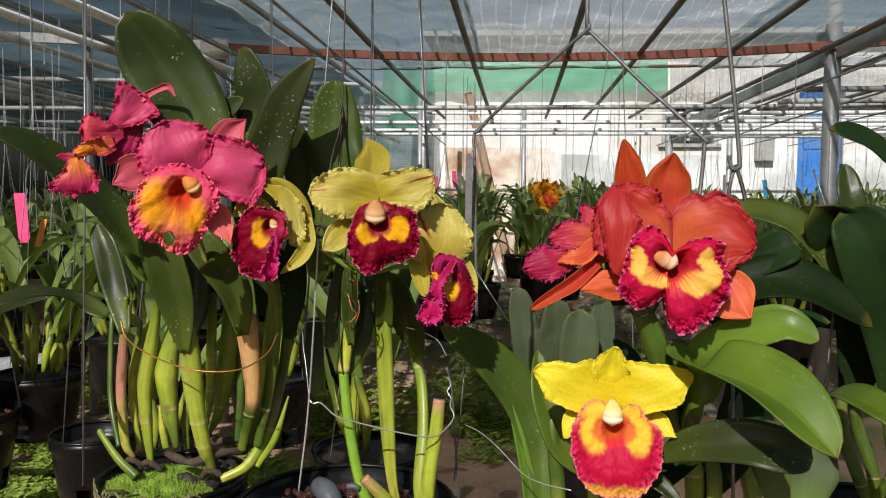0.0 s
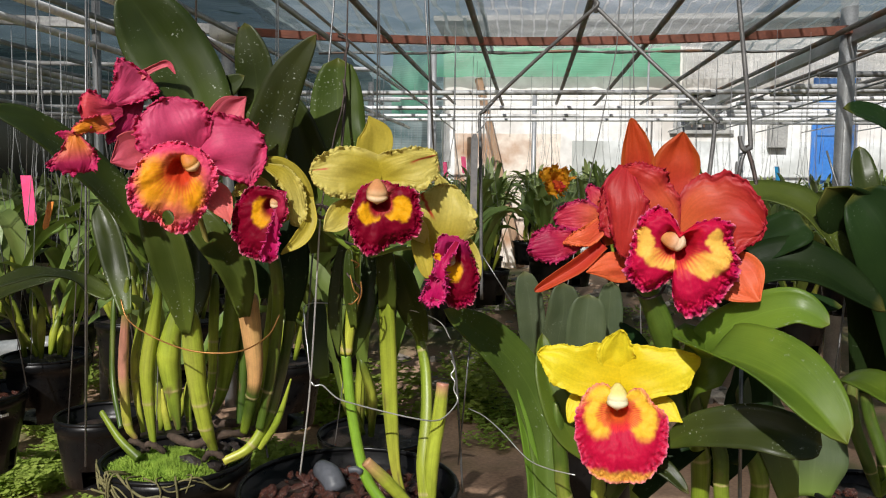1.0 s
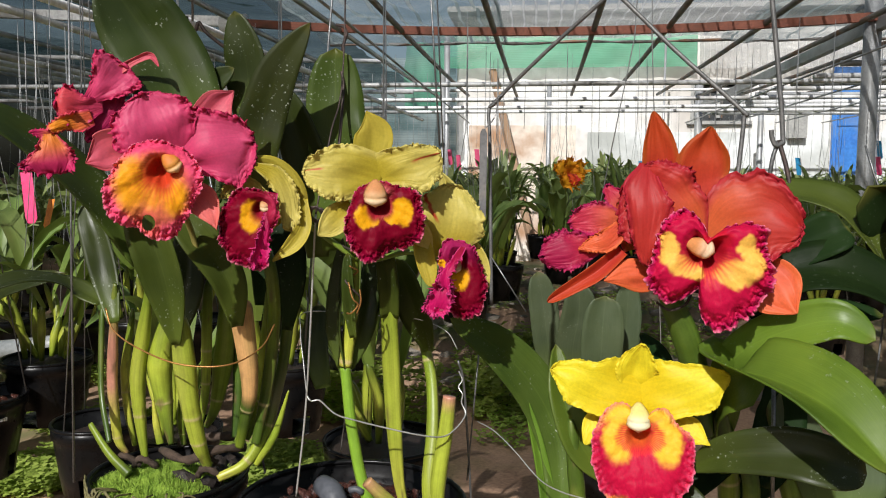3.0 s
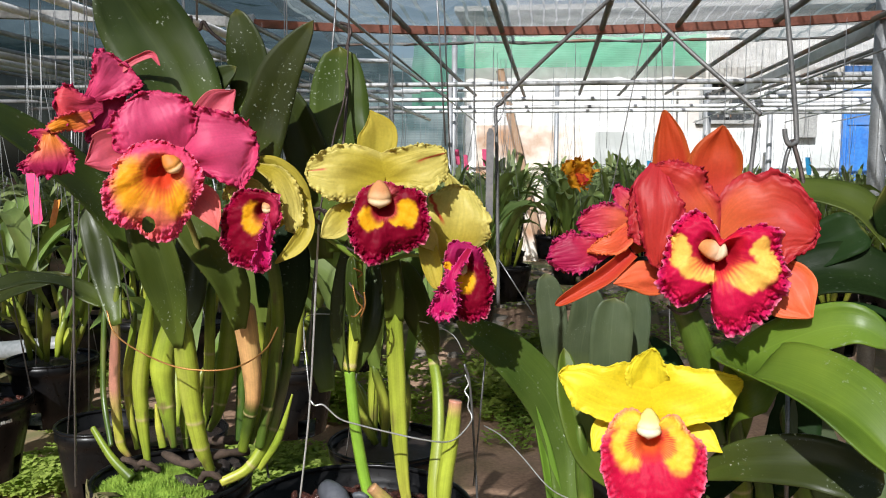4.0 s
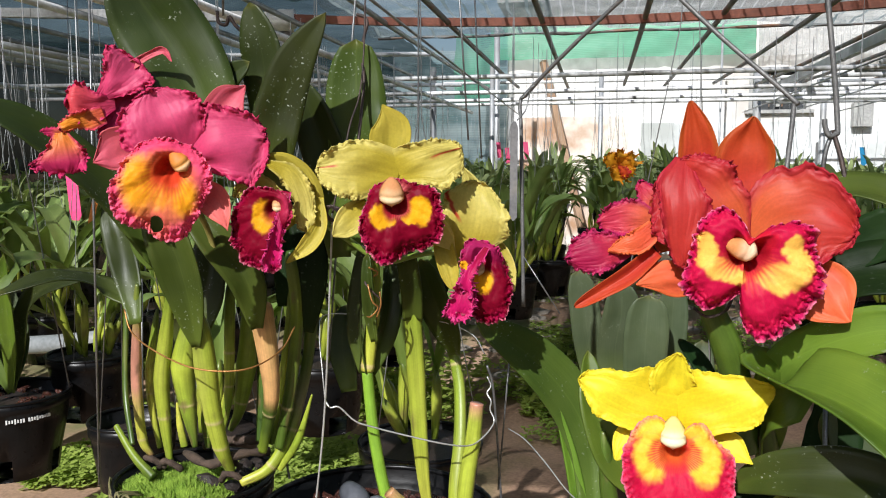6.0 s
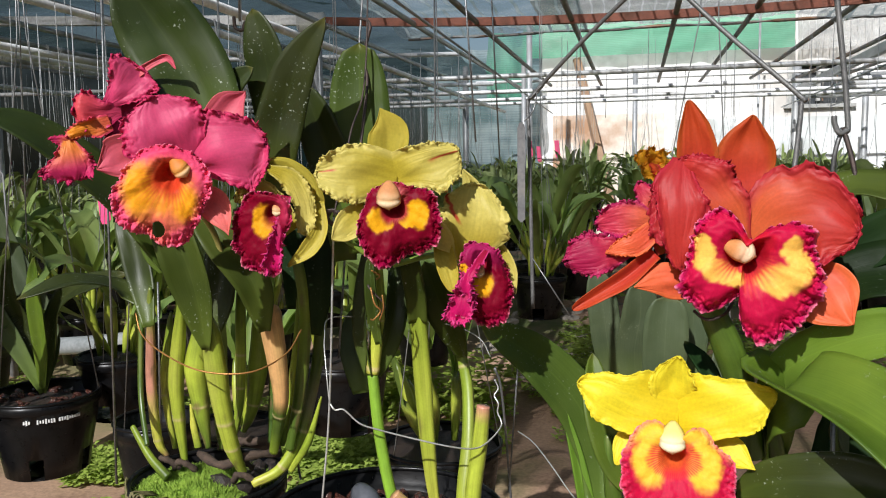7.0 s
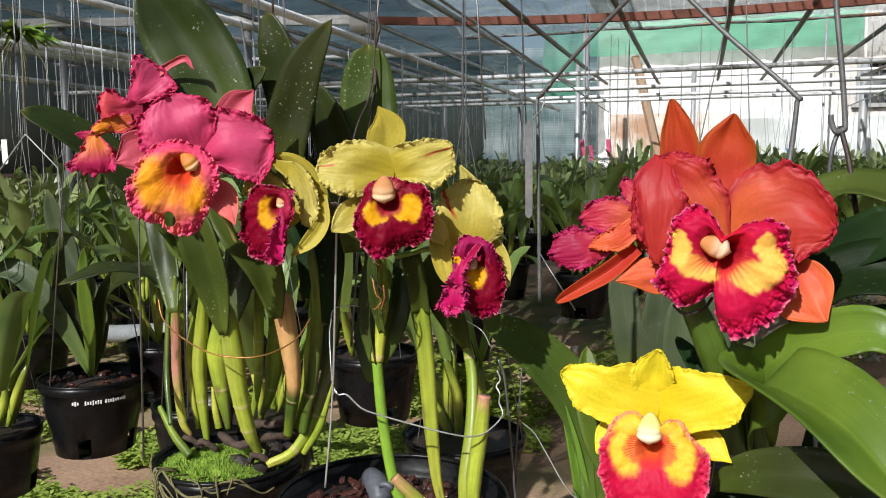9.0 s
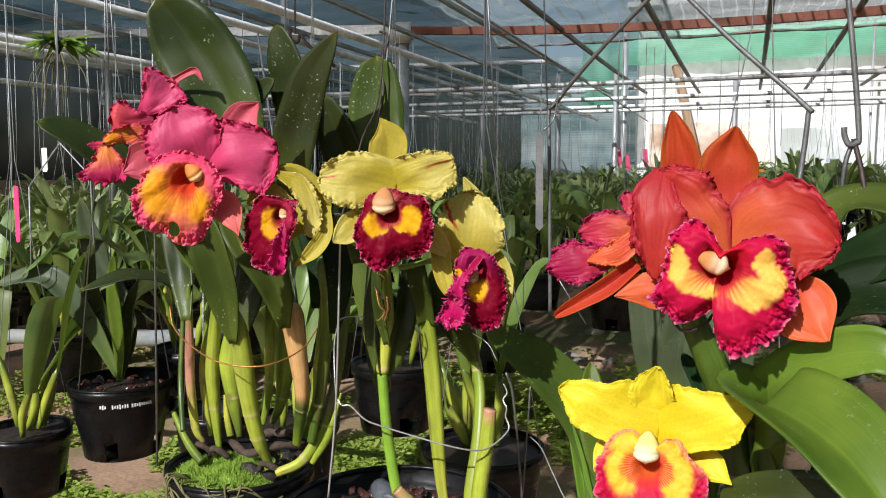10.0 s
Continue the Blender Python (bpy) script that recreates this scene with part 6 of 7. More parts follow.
blade(fl, "sepal", P, ((-5.5, 26.4, -12), (-8.2, 51.3, -8), (-7.7, 71.7, -4), (-13.9, 88.9, 2)), (9.4, 17.3, 15.7, 1), (9.4, 17.8, 17.8, 2.6), PALE_S, fold=0.25, seed=23)
blade(fl, "sepal", P, ((-26.6, -0.1, -10), (-42.1, -13.2, -6), (-52.3, -21.9, -2), (-59.3, -28, 2)), (10.5, 13.6, 10.5, 2.6), (10.5, 14.6, 9.4, 2.1), PALE_P, fold=0.15, seed=24)
blade(fl, "sepal", P, ((18.3, -5.2, -12), (32.7, -21.1, -12), (42.5, -31.8, -14), (50.9, -42.8, -18)), (7.8, 11.5, 9.4, 2.1), (7.8, 11.5, 9.4, 2.1), PALE_P, fold=0.15, seed=25)
frilled_lip(fl, P, (1.2, -14, 20), (40.8, 41.8), (41.3, 41.8, 45, 37.7, 40.8, 40.8, 41.8, 37.7, 37.7, 39.7, 41.8, 44.5, 36.6, 34.5, 40.8, 41.8), (-5.1, 18.2), crimson_lip, frill=3.4, seed=13, deep=13, mouth=0.24)
column(fl, spot(P, -5.9, 11.3, 19), P[1], 0.0126, (0.66, 0.3, 0.12), (0.82, 0.56, 0.3), slim=0.95)
# --- pale yellow, lower, turned right ---
c3 = Vector((-0.022, 0.945, 1.362))
P = (c3, facing(c3, 0, 0))
fl = flower(pale, c3 - P[1][2] * 0.014, ((-0.109, 0.970, 1.360), (-0.066, 0.985, 1.369)), "pale yellow flower turned aside, crimson lip", (0.16, 0.24, 0.03))
blade(fl, "petal", P, ((-6.4, 5.6, -4), (-3.5, 30, 6), (0.6, 52.7, 8), (2.7, 78, 4)), (10.9, 25.2, 31.7, 18.6), (10.9, 36.1, 31.7, 14.2), PALE_P, ruffle=1.8, streak=(RED, 0.42, 0.1, 0.3, 1.6), seed=31)
blade(fl, "sepal", P, ((-3.3, 52.7, -10), (-2.4, 73.8, -10), (-10.3, 93.5, -8)), (10.9, 9.8, 1.6), (10.9, 10.4, 1.6), PALE_P, fold=0.3, seed=33)
blade(fl, "sepal", P, ((-30.1, 29.8, 6), (-25.5, 9.2, 12), (-21.1, -7.9, 14), (-17.2, -22.4, 12)), (6.6, 9.3, 8.2, 2.2), (7.7, 9.8, 8.7, 4.9), PALE_S, fold=0.5, seed=34)
blade(fl, "sepal", P, ((12.3, 25, -8), (26.8, 11.3, -8), (36.8, -5.2, -8), (39, -25.5, -6)), (8.2, 7.7, 4.4, 1.6), (8.2, 8.7, 6.6, 1.6), PALE_P, fold=0.2, seed=35)
frilled_lip(fl, P, (10.7, -15.8, 12), (28.4, 43.7), (26.8, 28.4, 31.2, 35, 42.7, 45.9, 33.9, 26.2, 25.2, 31.7, 40.5, 36.1, 42.7, 42.1, 34.5, 29.5), (-2.3, 23.1), crimson_lip_aside, frill=3.4, seed=17, deep=13, mouth=0.24, roll=16)
blade(fl, "lip_lobe", P, ((-0.3, 5.6, 16), (-6.7, -15.6, 22), (-11.4, -33, 24), (-17.1, -50.3, 20)), (4.4, 7.7, 15.3, 10.9), (4.4, 6.6, 9.8, 12), CRIM_L, ruffle=4.2, freq=11, seed=36)
blade(fl, "lip_lobe", P, ((12.4, 15.9, 18), (3.7, 2, 26), (-3.7, -13.8, 29), (-1.4, -28.6, 26)), (3.3, 6, 5.5, 5.5), (3.3, 6.6, 6, 5.5), CRIM_L, ruffle=3.8, freq=12, roll=35, seed=37)
column(fl, spot(P, 5.7, -1.3, 12), P[1], 0.0082, (0.66, 0.3, 0.12), (0.82, 0.56, 0.3), slim=0.62)
# --- pale yellow, turned left ---
c4 = Vector((-0.185, 0.905, 1.416))
P = (c4, facing(c4, 0, 0))
fl = flower(pale, c4 - P[1][2] * 0.014, ((-0.125, 0.970, 1.363), (-0.166, 0.950, 1.396)), "pale yellow flower turned away sideways, crimson lip", (0.16, 0.24, 0.03))
blade(fl, "petal", P, ((-2.9, -18.7, -10), (-22.5, 7.1, -8), (-37.7, 19.7, -4), (-52.9, 10.7, 0)), (12, 16.3, 12, 3.3), (12, 16.3, 12, 4.3), PALE_P, ruffle=1.2, seed=42)
blade(fl, "sepal", P, ((-31.7, 47.5, 8), (-4.8, 46, 4), (14.3, 30.5, 0), (22.7, 7.1, -4), (20.4, -21.5, -8)), (1.6, 4.3, 6, 6.5, 2.7), (2.2, 7.6, 14.1, 16.3, 5.4), PALE_S, fold=-0.4, seed=43)
blade(fl, "petal", P, ((-21.7, 41.8, 10), (-2.4, 31.1, 8), (6.6, 8.1, 6), (11.6, -21.1, 4)), (2.7, 9.8, 14.1, 8.7), (4.3, 9.8, 6.5, 8.7), PALE_P, ruffle=2.6, seed=41)
blade(fl, "sepal", P, ((25.3, 9.3, -4), (24.8, -15.9, 2), (13.4, -34.2, 8), (-6, -50.2, 10)), (3.3, 6.5, 7.6, 1.6), (4.3, 7.6, 8.2, 2.2), PALE_S, fold=0.5, seed=44)
frilled_lip(fl, P, (-28.4, -18.8, 18), (31.5, 40.2), (25, 33.7, 40.8, 41.3, 40.2, 38.1, 33.7, 30.4, 29.9, 31.5, 33.7, 39.1, 40.8, 41.3, 29.4, 23.9), (14.4, 21.7), crimson_lip_side, frill=3, seed=23, deep=13, mouth=0.24, roll=-20)
blade(fl, "lip_lobe", P, ((-5.7, 15.3, 18), (-10.6, -9.9, 26), (-15.9, -32.9, 28), (-21.8, -55.8, 22)), (5.4, 4.9, 7.1, 9.8), (4.3, 4.3, 6.5, 9.8), CRIM_L, ruffle=3.8, freq=12, seed=46)
column(fl, spot(P, -13, 3.9, 16), P[1], 0.0076, (0.66, 0.3, 0.12), (0.82, 0.56, 0.3), slim=0.62)
# --- orange, open to the aisle ---
c5 = Vector((0.208, 0.880, 1.387))
P = (c5, facing(c5, 0, 0))
fl = flower(orange, c5 - P[1][2] * 0.014, ((0.183, 0.905, 1.351), (0.195, 0.905, 1.369)), "large orange-red flower with a magenta frilled lip", (0.3, 0.16, 0.03))
blade(fl, "petal", P, ((3.6, 6.9, -10), (28.7, 21.7, 2), (54.6, 25.4, 6), (81.3, 16.1, 2)), (12.6, 42.3, 36.2, 10.1), (10.1, 20.1, 42.3, 20.1), ORA_P, ruffle=2.0, pleat=0.5, seed=51)
blade(fl, "petal", P, ((-1.8, 3.4, -8), (-20.1, 25.2, 4), (-39.8, 43.5, 10), (-60.5, 63.3, 4)), (12.6, 36.2, 44.3, 23.2), (10.1, 31.2, 36.2, 24.2), ORA_P, ruffle=2.0, pleat=0.7, seed=52)
blade(fl, "petal", P, ((-47.3, 73, 4), (-48.3, 52.5, 16), (-48.3, 32, 22), (-48.4, 5.3, 20), (-45.9, -17.9, 12)), (6, 15.1, 24.2, 14.1, 4), (8.1, 20.1, 18.1, 11.1, 5), ORA_R, ruffle=2.0, pleat=0.6, roll=-14, seed=57)
blade(fl, "sepal", P, ((-35.5, 50.1, -18), (-36.4, 75.9, -15), (-39, 97.8, -10), (-44.9, 121.2, -4)), (17.1, 17.1, 13.6, 3.5), (17.1, 16.1, 12.1, 4), ORA_S, fold=0.45, seed=53)
blade(fl, "sepal", P, ((0.8, 45.7, -18), (-0.9, 67.3, -16), (0.8, 88.1, -12), (4.3, 107.7, -6)), (12.6, 24.2, 19.1, 3.5), (12.6, 22.2, 20.1, 5), ORA_S, fold=0.25, seed=54)
blade(fl, "sepal", P, ((42.2, -13.2, -12), (56.9, -26.3, -4), (67.1, -39.3, 2), (77.9, -52.8, 8)), (12.6, 22.2, 19.1, 2), (12.6, 24.2, 23.2, 5), ORA_T, fold=0.12, seed=55)
blade(fl, "sepal", P, ((-29.8, -21, -12), (-48.3, -26.4, -6), (-64.6, -26.9, 0), (-83.1, -31.9, 6)), (10.1, 15.1, 11.1, 1.5), (10.1, 15.1, 14.1, 1.5), ORA_T, fold=-0.3, seed=59)
frilled_lip(fl, P, (4.8, -18.2, 24), (54.4, 54.4), (55.4, 54.4, 59.4, 44.3, 29.2, 59.4, 57.4, 54.4, 52.9, 52.4, 45.3, 20.1, 52.4, 56.4, 54.9, 55.4), (-4.5, 18.1), orange_lip, frill=4.4, seed=31, deep=24)
column(fl, spot(P, -3, 1.2, 20), P[1], 0.0131, (0.7, 0.3, 0.1), (0.84, 0.56, 0.36), turn=70, slim=0.7)
# --- orange, turned left ---
c6 = Vector((0.134, 0.900, 1.395))
P = (c6, facing(c6, 0, 0))
fl = flower(orange, c6 - P[1][2] * 0.014, ((0.185, 0.915, 1.350), (0.165, 0.915, 1.379)), "orange flower turned sideways with a dark magenta lip", (0.4, 0.16, 0.03))
blade(fl, "petal", P, ((19.9, -11.2, -2), (12.5, 10.9, 0), (7.1, 35.4, 0)), (11.2, 13.3, 6.1), (10.2, 12.2, 6.1), ORA_B, ruffle=1.4, seed=61)
blade(fl, "lip", P, ((7, 12.2, 4), (-9, 14.8, 8), (-24.4, 14.5, 10), (-40.7, 11.3, 8)), (7.6, 12.2, 14.3, 8.2), (7.6, 15.3, 14.8, 6.1), MAG_U, ruffle=2.2, seed=63)
blade(fl, "lip_lobe", P, ((-11.6, -7.9, 4), (-28.5, -11.1, 10), (-43.9, -15.4, 14), (-65.3, -19, 12)), (7.6, 15.3, 17.3, 12.2), (7.6, 13.8, 20.4, 13.3), MAG_D, ruffle=3.2, freq=9, seed=62)
blade(fl, "petal", P, ((6.4, 7.3, 10), (-6.8, -3.7, 16), (-19.1, -7.8, 18), (-31.4, -13, 16)), (8.2, 10.2, 7.6, 2.5), (8.2, 10.2, 7.1, 2.5), ORA_T, ruffle=1.6, seed=65)
blade(fl, "sepal", P, ((7.2, -12.4, 4), (-15.4, -32.5, 8), (-37.3, -46.8, 12), (-58.7, -60.6, 16)), (6.1, 8.2, 6.6, 4.6), (6.1, 7.6, 6.1, 4.6), ORA_F, fold=0.9, blunt=14, seed=64)
blade(fl, "petal", P, ((10.8, 22.4, -8), (0.7, 34.7, -8), (-8.3, 46.1, -8)), (7.1, 9.2, 5.1), (7.1, 9.2, 5.1), MAG_U, ruffle=2.0, seed=66)
# --- clear yellow ---
c8 = Vector((0.160, 0.882, 1.230))
P = (c8, facing(c8, 0, 0))
fl = flower(orange, c8 - P[1][2] * 0.014, ((0.162, 0.905, 1.186), (0.163, 0.905, 1.207)), "clear yellow flower with a crimson and gold lip", (0.3, 0.32, 0.04))
blade(fl, "petal", P, ((2.4, 17.3, -6), (-32.6, 23.4, 6), (-59.1, 35.1, 14), (-80.8, 40.5, 16)), (20.9, 22.9, 24, 6.3), (32.3, 32.3, 16.7, 7.3), SUN_P, ruffle=0.9, pleat=0.2, seed=81)
blade(fl, "petal", P, ((-3.3, 16.8, -8), (26.5, 25.2, 6), (53.1, 37.9, 14), (74.7, 43.1, 16)), (32.3, 31.3, 14.6, 4.2), (20.9, 24, 27.1, 9.4), SUN_P, ruffle=0.9, pleat=0.2, seed=82)
blade(fl, "sepal", P, ((-0.7, 19.5, -12), (-2.9, 35.5, -4), (-2.5, 51, 4), (0.9, 67.1, 16)), (7.8, 17.7, 18.8, 5.2), (7.8, 17.7, 17.7, 6.3), SUN_P, ruffle=0.9, fold=0.3, seed=83)
blade(fl, "sepal", P, ((-24.8, 7.8, -12), (-40.5, -8.1, -8), (-48.7, -25.8, -6)), (10.4, 11.5, 3.1), (10.4, 11.5, 3.1), SUN_P, seed=84)
blade(fl, "sepal", P, ((28.3, 2.2, -12), (45.3, -8.3, -8), (61, -18.6, -4)), (10.4, 12.5, 1), (9.4, 11.5, 1), SUN_P, seed=85)
frilled_lip(fl, P, (1.3, -30.2, 20), (49, 50.6), (48, 49, 44.8, 48, 32.3, 52.1, 51.1, 48, 46.9, 48, 51.6, 53.2, 51.1, 53.2, 51.6, 49), (-3.2, 20), sunny_lip, frill=2.2, seed=41, deep=16, mouth=0.26)
column(fl, spot(P, -2.5, 1.8, 16), P[1], 0.0130, (0.86, 0.74, 0.25), (0.9, 0.86, 0.62), slim=0.9)


# ---- orchids in the rows behind ----
def nursery_plant(seed, label, leaves=8, pot_r=0.1, reach=0.3, hanger=1.05, material=None, far=False):
    """A potted orchid on three wires, its rim round the origin."""
    rnd = random.Random(seed)
    root = thing("nursery_orchid", (0, 0, 0), label, "orchid", "orchids in the rows")
    plant_pot(root, (0, 0, 0), pot_r, pot_r * 1.5, 24)
    soil_disc(root, (0, 0, -0.01), pot_r * 0.93, DARK_BARK)
    mass = ([], [], [])
    for k in range(leaves):
        a = rnd.random() * 6.28
        d = pot_r * 0.6 * math.sqrt(rnd.random())
        b = Vector((d * math.cos(a), d * math.sin(a), 0))
        lean = Vector((math.cos(a), math.sin(a), 0)) * rnd.uniform(0.02, 0.09) + Vector((rnd.gauss(0, 0.02), rnd.gauss(0, 0.02), 0))
        h = rnd.uniform(0.08, 0.17)
        top = b + lean * 0.6 + Vector((0, 0, h))
        if not far:
          stalk([b, b.lerp(top, 0.5) + Vector((rnd.gauss(0, 0.006), 0, 0)), top], [0.006, 0.011, 0.007], [G2, lerp3(G3, YEL, rnd.random() * 0.5), G1], root, n=8, sides=6)
        for m in range(rnd.choice((1, 1, 2))):
            ln = reach * rnd.uniform(0.7, 1.15)
            out = Vector((math.cos(a + m * 2.6 + rnd.gauss(0, 0.5)), math.sin(a + m * 2.6 + rnd.gauss(0, 0.5)), 0))
            droop = rnd.uniform(0.1, 0.95)
            pts = [top - Vector((0, 0, 0.01)), top + out * ln * 0.22 * (0.5 + droop) + Vector((0, 0, ln * 0.42)), top + out * ln * 0.5 * (0.4 + droop) + Vector((0, 0, ln * (0.8 - 0.35 * droop))), top + out * ln * 0.75 * (0.35 + droop) + Vector((0, 0, ln * (1.0 - 0.85 * droop)))]
            if far:
                line, w = curve_through([b, *pts], 8), rnd.uniform(0.013, 0.024)
                side = Vector((-out.y, out.x, rnd.gauss(0, 0.35))).normalized()
                o = len(mass[0])
                for j, q in enumerate(line):
                    h = w * (0.3, 0.35, 0.5, 0.9, 1.0, 0.9, 0.6, 0.05)[j]
                    mass[0].extend((q - side * h, q - Vector((0, 0, 0.25 * h)), q + side * h))
                    mass[2].extend(((0, j / 7), (0.5, j / 7), (1, j / 7)))
                mass[1].extend((o + 3 * j + i, o + 3 * j + i + 1, o + 3 * j + i + 4, o + 3 * j + i + 3) for j in range(7) for i in range(2))
                continue
            leaf(pts, rnd.uniform(0.02, 0.037), material or LEAF_BACK, root, (-out.x + 0.01, -out.y, 0.7), 0.35, rnd.gauss(0, 15), 0.4, 0.45, 0.6, 9, 5, 0.0)
    if far:
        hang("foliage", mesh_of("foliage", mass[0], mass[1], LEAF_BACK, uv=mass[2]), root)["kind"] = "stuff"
    for k in range(1 if far else 3):
        a = k * 2.094 + 0.5
        wire("hanger_wire", [(pot_r * math.cos(a), pot_r * math.sin(a), 0), (0.004 * math.cos(a), 0.004 * math.sin(a), 0.6), (0, 0, hanger)], 0.0010, GALV, root, 0, 4)
    return root


LABELS = ("black pot of strap-leaved orchid hanging on wires", "hanging orchid with long drooping green leaves", "dense leafy orchid in a black hanging pot")
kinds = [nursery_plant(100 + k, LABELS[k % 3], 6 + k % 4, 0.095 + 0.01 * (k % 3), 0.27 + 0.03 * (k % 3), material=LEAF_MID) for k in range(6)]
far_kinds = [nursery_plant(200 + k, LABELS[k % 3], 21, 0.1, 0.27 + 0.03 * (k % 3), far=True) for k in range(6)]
rnd = random.Random(77)
spots = []
for col in range(-9, 12):
    for row in range(19):
        x, y = 0.45 * col + 0.22 + rnd.gauss(0, 0.035), 1.7 + 0.37 * row + rnd.gauss(0, 0.05)
        if x < -1.4:
            ok = y > 2.3
        elif x < -0.75:
            ok = y > 2.15
        elif x < -0.15:
            ok = y > 1.6 and not 2.0 < y < 2.8
        elif x < 1.1:
            ok = y > 4.5
        else:
            ok = y > 2.9
        if -0.15 < x < 0.25 and y < 5.6 or y > 8.5 or not ok or rnd.random() < 0.06:
            continue
        spots.append((x, y))
used = set()
for x, y in spots:
    z = 1.0 + rnd.gauss(0, 0.05) + 0.03 * (y - 3) + (0.09 if -0.6 < x < 1.3 and y > 4.4 else 0.0)
    m = pose(x, y, z, 0, 0, rnd.random() * 360)
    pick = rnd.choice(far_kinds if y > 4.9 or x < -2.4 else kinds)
    if pick in used:
        copy_thing(pick, m)
    else:
        pick.matrix_basis = m
        used.add(pick)
# the orange-flowered plant and others that stand out
ob = copy_thing(kinds[1], pose(0.2, 4.2, 1.08, 0, 0, 40))
ob["label"] = "hanging orchid with a ruffled golden orange flower"
c9 = Vector((0.171, 4.146, 1.484))
ax = facing(c9, 0, 5)
fl = flower(ob, c9 - ax[2] * 0.02, ((0.2, 4.2, 1.2), (0.19, 4.18, 1.35)), "golden orange ruffled flower", G2)
GOLD = ((0.74, 0.26, 0.01), (0.8, 0.38, 0.015), (0.78, 0.3, 0.01))
P = (c9, ax)
for k in range(5):
    a = radians(20 + 72 * k)
    r = 60 + 40 * abs(math.cos(a))
    blade(fl, "petal", P, ((0, 0, 0), (0.4 * r * math.cos(a), 0.4 * r * math.sin(a), 22), (0.75 * r * math.cos(a), 0.75 * r * math.sin(a), 30), (r * math.cos(a), r * math.sin(a), 14)), (10, 36, 40, 22), (10, 36, 40, 22), GOLD, ruffle=11, freq=3, seed=90 + k)
blade(fl, "lip", P, ((0, 0, 4), (4, -30, 30), (6, -66, 34)), (10, 30, 20), (10, 30, 20), ((0.7, 0.1, 0.02), (0.75, 0.08, 0.02), (0.6, 0.02, 0.05)), ruffle=7, freq=3, seed=96)
for (x, y, z), a in (((-1.262, 1.500, 0.892), 12), ((-1.037, 1.800, 1.036), 15), ((-1.815, 2.150, 0.950), 200), ((-1.949, 1.900, 1.038), 120), ((-0.464, 1.750, 1.059), 300), ((-0.802, 2.000, 1.095), 154), ((-0.1, 3.8, 1.05), 61), ((-0.16, 4.5, 1.05), 92), ((0.36, 4.7, 1.05), 143), ((0.62, 4.4, 1.05), 214), ((0.95, 4.3, 1.05), 275), ((0.1, 5.1, 1.1), 306)):
    copy_thing(kinds[a % 6], pose(x, y, z, 0, 0, a))

# the grey-leaved plant close behind
grey = thing("nursery_orchid", (0.2, 1.6, 1.0), "hanging orchid with upright grey-green leaves", "orchid", "orchids in the rows")
plant_pot(grey, (0.2, 1.6, 0.98), 0.1, 0.15)
soil_disc(grey, (0.2, 1.6, 0.97), 0.093, DARK_BARK)
for pts, w in ((((0.118, 1.580, 1.008), (0.089, 1.570, 1.141), (0.077, 1.570, 1.227), (0.066, 1.570, 1.283)), 24), (((0.150, 1.570, 1.012), (0.131, 1.560, 1.133), (0.140, 1.550, 1.210), (0.139, 1.550, 1.265)), 30),
               (((0.180, 1.550, 1.008), (0.178, 1.540, 1.107), (0.180, 1.530, 1.194), (0.184, 1.530, 1.248)), 34), (((0.228, 1.600, 1.006), (0.227, 1.600, 1.138), (0.228, 1.600, 1.204), (0.231, 1.600, 1.264)), 24),
               (((0.250, 1.600, 0.985), (0.277, 1.620, 1.069), (0.284, 1.640, 1.154)), 22)):
    leaf(pts, 0.0320 * w / 30, LEAF_GREY, grey, (0, -1, 0.1), 0.2, 0, 0.7, 0.6, 0.4)
wire("hanger_wire", [(0.3, 1.6, 0.98), (0.26, 1.62, 1.7), (0.25, 1.62, 2.21)], 0.0010, GALV, grey)
wire("hanger_wire", [(0.1, 1.6, 0.98), (0.23, 1.62, 1.7), (0.25, 1.62, 2.21)], 0.0010, GALV, grey)

# ---- tags ----
def plant_tag(top, wide, high, material, label, lean=0.0):
    ob = thing("plant_tag", top, label, "plant tag", "plant tags")
    x, y, z = top
    v = [(x - wide / 2, y, z), (x + wide / 2, y, z), (x + wide / 2 + lean, y - 0.01, z - high * 0.9), (x + wide * 0.3 + lean, y - 0.011, z - high), (x - wide * 0.3 + lean, y - 0.011, z - high), (x - wide / 2 + lean, y - 0.01, z - high * 0.9)]
    hang("strip", mesh_of("strip", v, [tuple(range(6))], material, False), ob, "", 0.0015)
    wire("thread", [(x, y, z - 0.005), (x, y + 0.01, z + 0.12), (x, y + 0.02, max(z + 0.3, 2.06))], 0.001, WIRE, ob)


